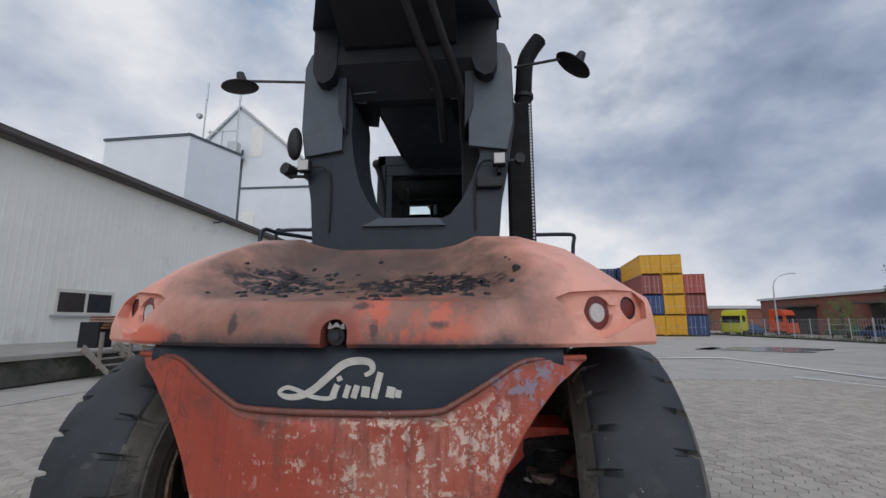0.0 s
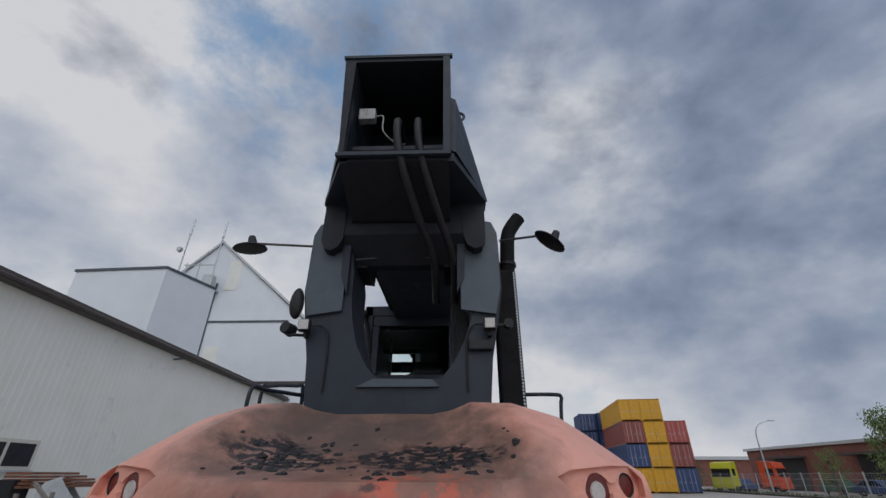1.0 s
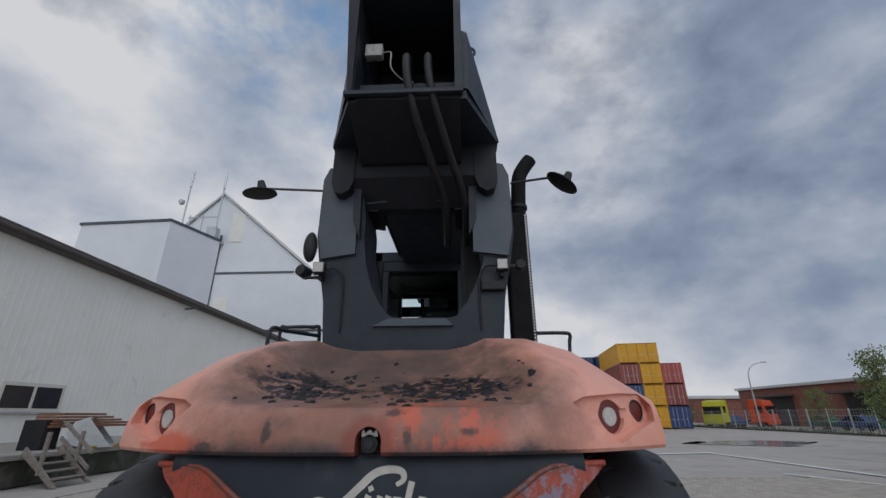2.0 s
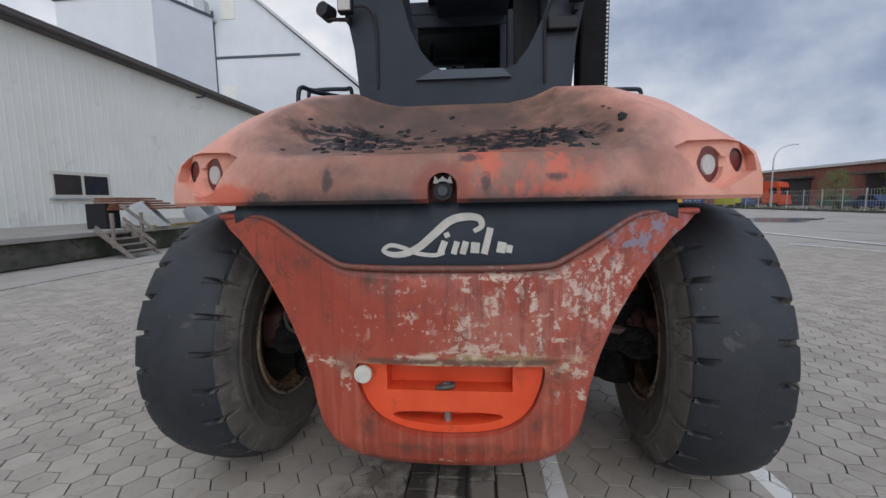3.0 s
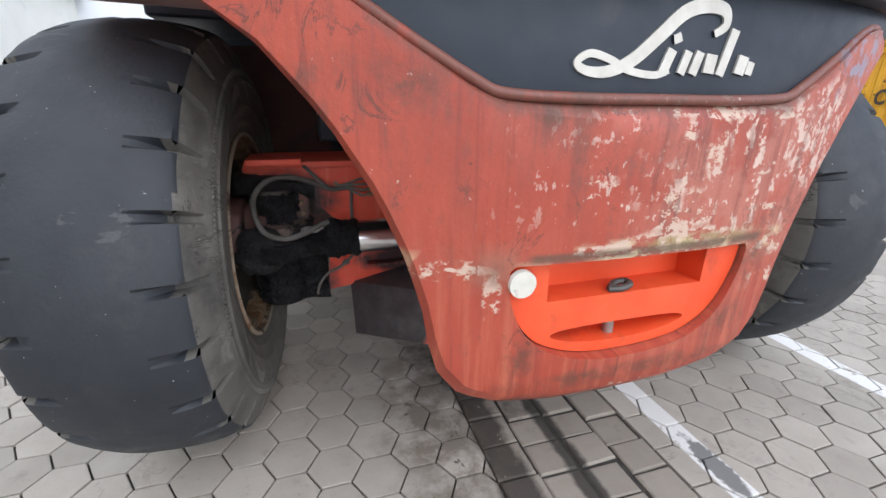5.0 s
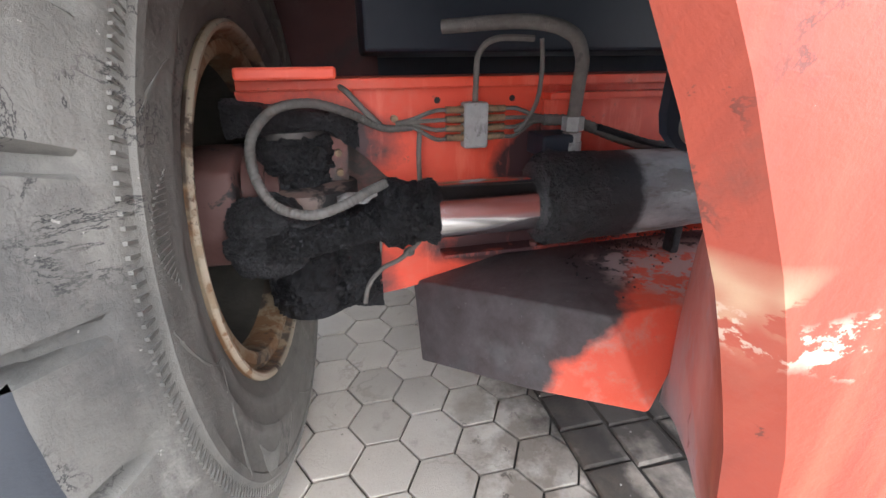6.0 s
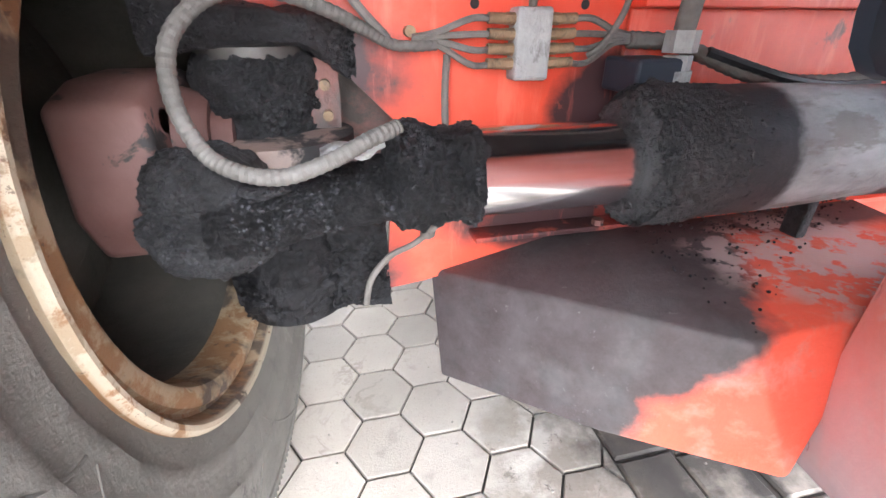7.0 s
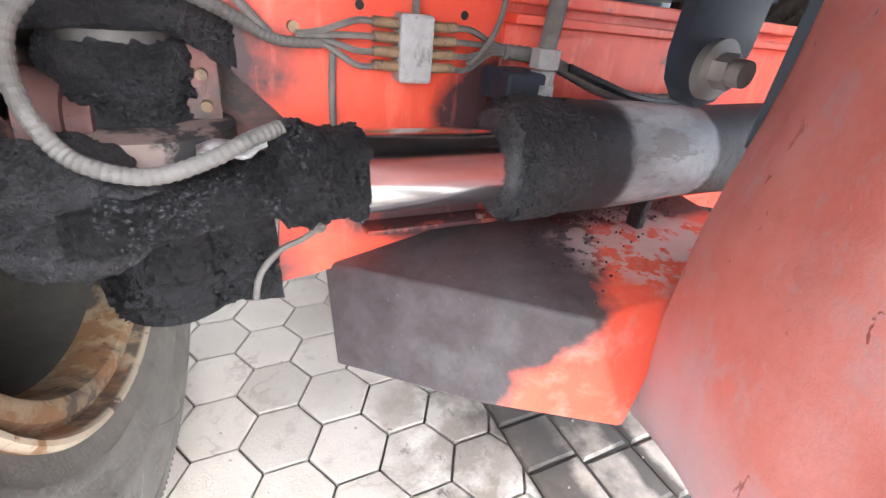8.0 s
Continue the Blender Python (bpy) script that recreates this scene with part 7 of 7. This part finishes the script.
def car_far(at, turn, mat, colour):
    t = thing("parked_car", f"{colour} car parked by the hall", "car", "parked cars", at=at, turn=turn)
    part("body", prism(bmesh.new(), [(0, 0.3), (0.05, 0.75), (1.1, 0.9), (1.8, 1.42), (3.2, 1.42), (3.9, 0.95), (4.3, 0.9), (4.35, 0.3)], -0.85, 0.85), mat, t, smooth=True)
    part("glass", prism(bmesh.new(), [(1.2, 0.92), (1.83, 1.38), (3.15, 1.38), (3.75, 0.95)], -0.86, 0.86), GLASSD, t)
    for x in (0.85, 3.5):
        for s in (-1, 1):
            part("wheel", cyl(bmesh.new(), (x, s * 0.7, 0.31), (x, s * 0.88, 0.31), 0.31, seg=18), BLACKP, t)


GREENC = material("dark_green_car_paint", (0.02, 0.08, 0.06), (0.03, 0.10, 0.08), 3, 0.3)
for i, (x, y, mt, colour) in enumerate(((37.5, 62.5, NAVY, "dark blue"), (41.8, 51.5, GREENC, "dark green"), (42.0, 46.5, NAVY, "dark blue"), (42.2, 41.5, GREENC, "dark green"), (42.4, 36.5, GREYP, "grey"), (42.5, 31.0, GREYP, "grey"))):
    car_far((x, y, 0), 80 + 7 * i, mt, colour)


# fence of posts and wire mesh
def fence():
    t = thing("mesh_fence", "galvanised wire mesh fence on a low kerb", "fence")
    p, q = Vector((33.5, 66.0, 0)), Vector((33.0, 4.0, 0))
    n = 26
    d = (q - p) / n
    for i in range(n + 1):
        c = p + d * i
        part("post", cyl(bmesh.new(), (c.x, c.y, 0), (c.x, c.y, 2.1), 0.045, seg=8), GALV, t)
    bm = bmesh.new()
    m = int((q - p).length / 0.28)
    for i in range(m):
        c = p + (q - p) * i / m
        box(bm, (c.x - 0.006, c.y - 0.006, 0.1), (c.x + 0.006, c.y + 0.006, 2.0))
    for z in (0.12, 0.5, 1.0, 1.5, 1.98):
        box(bm, (33.0, 4.0, z), (33.02, 66.0, z + 0.02), 0, Matrix.Translation((0.25, 0, 0)))
    part("mesh", bm, GALV, t, kind="stuff")
    part("kerb", boxed((32.6, 3, 0), (32.9, 67, 0.14), 0.02), CONC, t)


fence()
bm = bmesh.new()
rnd = random.Random(3)
for _ in range(2600):
    x, y = rnd.uniform(32.9, 35.5), rnd.uniform(4, 68)
    h = rnd.uniform(0.1, 0.4)
    a_ = rnd.uniform(0, 3.14)
    dx, dy = 0.05 * math.cos(a_), 0.05 * math.sin(a_)
    bm.faces.new([bm.verts.new(v) for v in ((x - dx, y - dy, 0), (x + dx, y + dy, 0), (x + rnd.uniform(-0.1, 0.1), y, h))])
part("grass", bm, GRASS, None, "rough grass verge along the fence", category="grass", kind="stuff")


def leaf_cloud(rnd, centres, n, size):
    bm = bmesh.new()
    for _ in range(n):
        c, r = rnd.choice(centres)
        v = Vector((rnd.gauss(0, 1), rnd.gauss(0, 1), rnd.gauss(0, 1))).normalized() * r * rnd.random() ** 0.45
        p = Vector(c) + v
        m = Matrix.Translation(p) @ Euler((rnd.uniform(0, 6), rnd.uniform(0, 6), rnd.uniform(0, 6))).to_matrix().to_4x4()
        s = size * rnd.uniform(0.6, 1.3)
        bm.faces.new([bm.verts.new(m @ Vector(q)) for q in ((-s, 0, 0), (0, -s * 0.5, s * 0.1), (s, 0, 0), (0, s * 0.5, s * 0.1))])
    return bm


def tree(at, h, seed, label, spread=1.0):
    rnd = random.Random(seed)
    t = thing("tree", label, "tree", at=at)
    part("trunk", tube(bmesh.new(), [(0, 0, 0), (0.05, 0, h * 0.3), (-0.05, 0.05, h * 0.6), (0, 0, h * 0.92)], lambda u: 0.16 * (1 - u * 0.85), 10), BARK, t, smooth=True)
    centres = []
    for i in range(16):
        z = h * (0.22 + 0.72 * i / 15)
        a_ = i * 2.4
        r = spread * h * 0.24 * (1.15 - abs(i / 15 - 0.4))
        e_ = Vector((r * math.cos(a_), r * math.sin(a_), z + 0.3))
        part("limb", tube(bmesh.new(), [(0, 0, z * 0.8), e_ * 0.5 + Vector((0, 0, z * 0.42)), e_], lambda u: 0.05 * (1 - 0.8 * u), 6, 4), BARK, t)
        centres.append((e_, h * rnd.uniform(0.08, 0.15)))
        centres.append((e_ * 0.6 + Vector((0, 0, z * 0.4)), h * 0.11))
    part("crown", leaf_cloud(rnd, centres, 3600, h * 0.015), LEAF, t, "loose fresh green crown", kind="stuff")


tree((26.9, 29.0, 0), 5.3, 1, "young birch-like tree with fresh green leaves by the fence", 0.75)
tree((39.5, 51.0, 0), 4.0, 2, "rounded green bush-like tree by the brick hall", 1.3)
tree((36.0, 31.5, 0), 8.8, 3, "green tree by the fence", 1.0)
tree((31.5, 64.0, 0), 3.4, 4, "green shrub beside the containers", 1.6)
tree((29.8, 66.5, 0), 3.2, 5, "green shrub beside the containers", 1.6)


# street lamp
sl = thing("street_lamp", "tall curved grey street lamp behind the fence", "street lamp", at=(38.6, 60.0, 0))
part("pole", tube(bmesh.new(), [(0, 0, 0), (0, 0, 4.0), (0.1, 0, 6.6), (0.9, 0, 7.7), (2.2, 0, 8.1)], lambda u: 0.10 - 0.05 * u, 10), GALV, sl, smooth=True)
part("lamp_head", boxed((2.1, -0.12, 8.04), (2.9, 0.12, 8.18), 0.03), GALV, sl)
# puddle
bm = bmesh.new()
pts = [(18.6 + 4.0 * math.cos(t) + 1.1 * math.sin(3 * t) + 0.5 * math.cos(7 * t), 29.8 + 2.2 * math.sin(t) + 0.7 * math.cos(5 * t) + 0.4 * math.sin(8 * t)) for t in [i * math.pi / 20 for i in range(40)]]
bm.faces.new([bm.verts.new((x, y, -0.004)) for x, y in pts])
part("puddle", bm, material("wet_paving", (0.05, 0.05, 0.05), (0.08, 0.08, 0.08), 1, 0.17, bump=0), None, "shallow puddle on the yard", category="puddle", kind="structure")
# ---- paving ----
SIDE = 0.105
CXH, CYH = -0.835, 2.924
GUT0, GUT1 = -0.275, 0.385


def clip(poly, keep):
    out = []
    for i in range(len(poly)):
        p, q = poly[i - 1], poly[i]
        a_, b_ = keep(p), keep(q)
        if (a_ >= 0) != (b_ >= 0):
            k = a_ / (a_ - b_)
            out.append((p[0] + (q[0] - p[0]) * k, p[1] + (q[1] - p[1]) * k))
        if b_ >= 0:
            out.append(q)
    return out


def hex_poly(cx, cy, gap=0.0040):
    r = SIDE - gap
    poly = [(cx + r * math.cos(radians(60 * k)), cy + r * math.sin(radians(60 * k))) for k in range(6)]
    if cx < 0.05:
        poly = clip(poly, lambda p: GUT0 - 0.004 - p[0])
    else:
        poly = clip(poly, lambda p: p[0] - GUT1 - 0.004)
    return poly


def stone(poly, z=0.0, ch=0.0028, tilt=(0, 0)):
    """Vertices and faces of one paver with a chamfered rim."""
    n = len(poly)
    cx, cy = sum(p[0] for p in poly) / n, sum(p[1] for p in poly) / n
    def up(p):
        return z + (p[0] - cx) * tilt[0] + (p[1] - cy) * tilt[1]
    inner = []
    for p in poly:
        d = math.hypot(p[0] - cx, p[1] - cy)
        k = max(0.0, 1 - ch / d)
        inner.append((cx + (p[0] - cx) * k, cy + (p[1] - cy) * k))
    vs = [(*p, up(p)) for p in inner] + [(*p, up(p) - ch * 0.6) for p in poly] + [(*p, -0.03) for p in poly]
    fs = [tuple(range(n))]
    for i in range(n):
        j = (i + 1) % n
        fs += [(i, n + i, n + j, j), (n + i, 2 * n + i, 2 * n + j, n + j)]
    return vs, fs


rnd = random.Random(11)
near_list, far_v, far_f = [], [], []
W = SIDE * math.sqrt(3)
for row in range(-42, 70):
    for col in range(-60, 85):
        cx, cy = CXH + col * 1.5 * SIDE, CYH + row * W + (W / 2 if col % 2 else 0)
        if not (-9 < cx < 11.5 and -4 < cy < 14):
            continue
        poly = hex_poly(cx, cy)
        if len(poly) < 3:
            continue
        area = abs(sum(poly[i - 1][0] * poly[i][1] - poly[i][0] * poly[i - 1][1] for i in range(len(poly)))) / 2
        if area < 0.0002:
            continue
        vs, fs = stone(poly, rnd.uniform(-0.002, 0.002), tilt=(rnd.uniform(-0.015, 0.015), rnd.uniform(-0.015, 0.015)))
        if -1.7 < cx < 1.9 and 1.75 < cy < 3.95:
            near_list.append((vs, fs, "paver"))
        else:
            o = len(far_v)
            far_v += vs
            far_f += [tuple(i + o for i in f) for f in fs]
# gutter rows of small blocks
cw = (GUT1 - GUT0) / 4
for c in range(4):
    y = -4 + rnd.uniform(0, 0.1)
    while y < 20:
        l = rnd.uniform(0.135, 0.165)
        x0 = GUT0 + c * cw + rnd.uniform(-0.004, 0.004)
        poly = [(x0 + 0.006, y + 0.005), (x0 + cw - 0.006, y + 0.005 + rnd.uniform(-0.005, 0.005)), (x0 + cw - 0.006, y + l - 0.005), (x0 + 0.006, y + l - 0.005)]
        dip = (-0.003, -0.006, -0.006, -0.003)[c]
        vs, fs = stone(poly, dip + rnd.uniform(-0.004, 0.004), 0.009, (rnd.uniform(-0.02, 0.02), rnd.uniform(-0.02, 0.02)))
        if 1.5 < y < 4.4:
            near_list.append((vs, fs, "gutter_stone"))
        else:
            o = len(far_v)
            far_v += vs
            far_f += [tuple(i + o for i in f) for f in fs]
        y += l
me = bpy.data.meshes.new("far_pavers")
me.from_pydata(far_v, [], far_f)
me.materials.append(PAVER)
tagged(new("far_pavers", me), "field of grey hexagonal concrete pavers", kind="stuff").parent = pavement
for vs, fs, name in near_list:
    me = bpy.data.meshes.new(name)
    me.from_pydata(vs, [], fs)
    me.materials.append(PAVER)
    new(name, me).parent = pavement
# grit on the paving near the gutter
bm = bmesh.new()
for _ in range(260):
    x, y = rnd.gauss(-0.1, 0.9), rnd.uniform(1.3, 4.2)
    bmesh.ops.create_icosphere(bm, subdivisions=1, radius=rnd.uniform(0.001, 0.004), matrix=Matrix.Translation((x, y, 0.001)))
part("grit", bm, DEBRIS, None, "scattered grit on the paving", category="grit", kind="stuff")
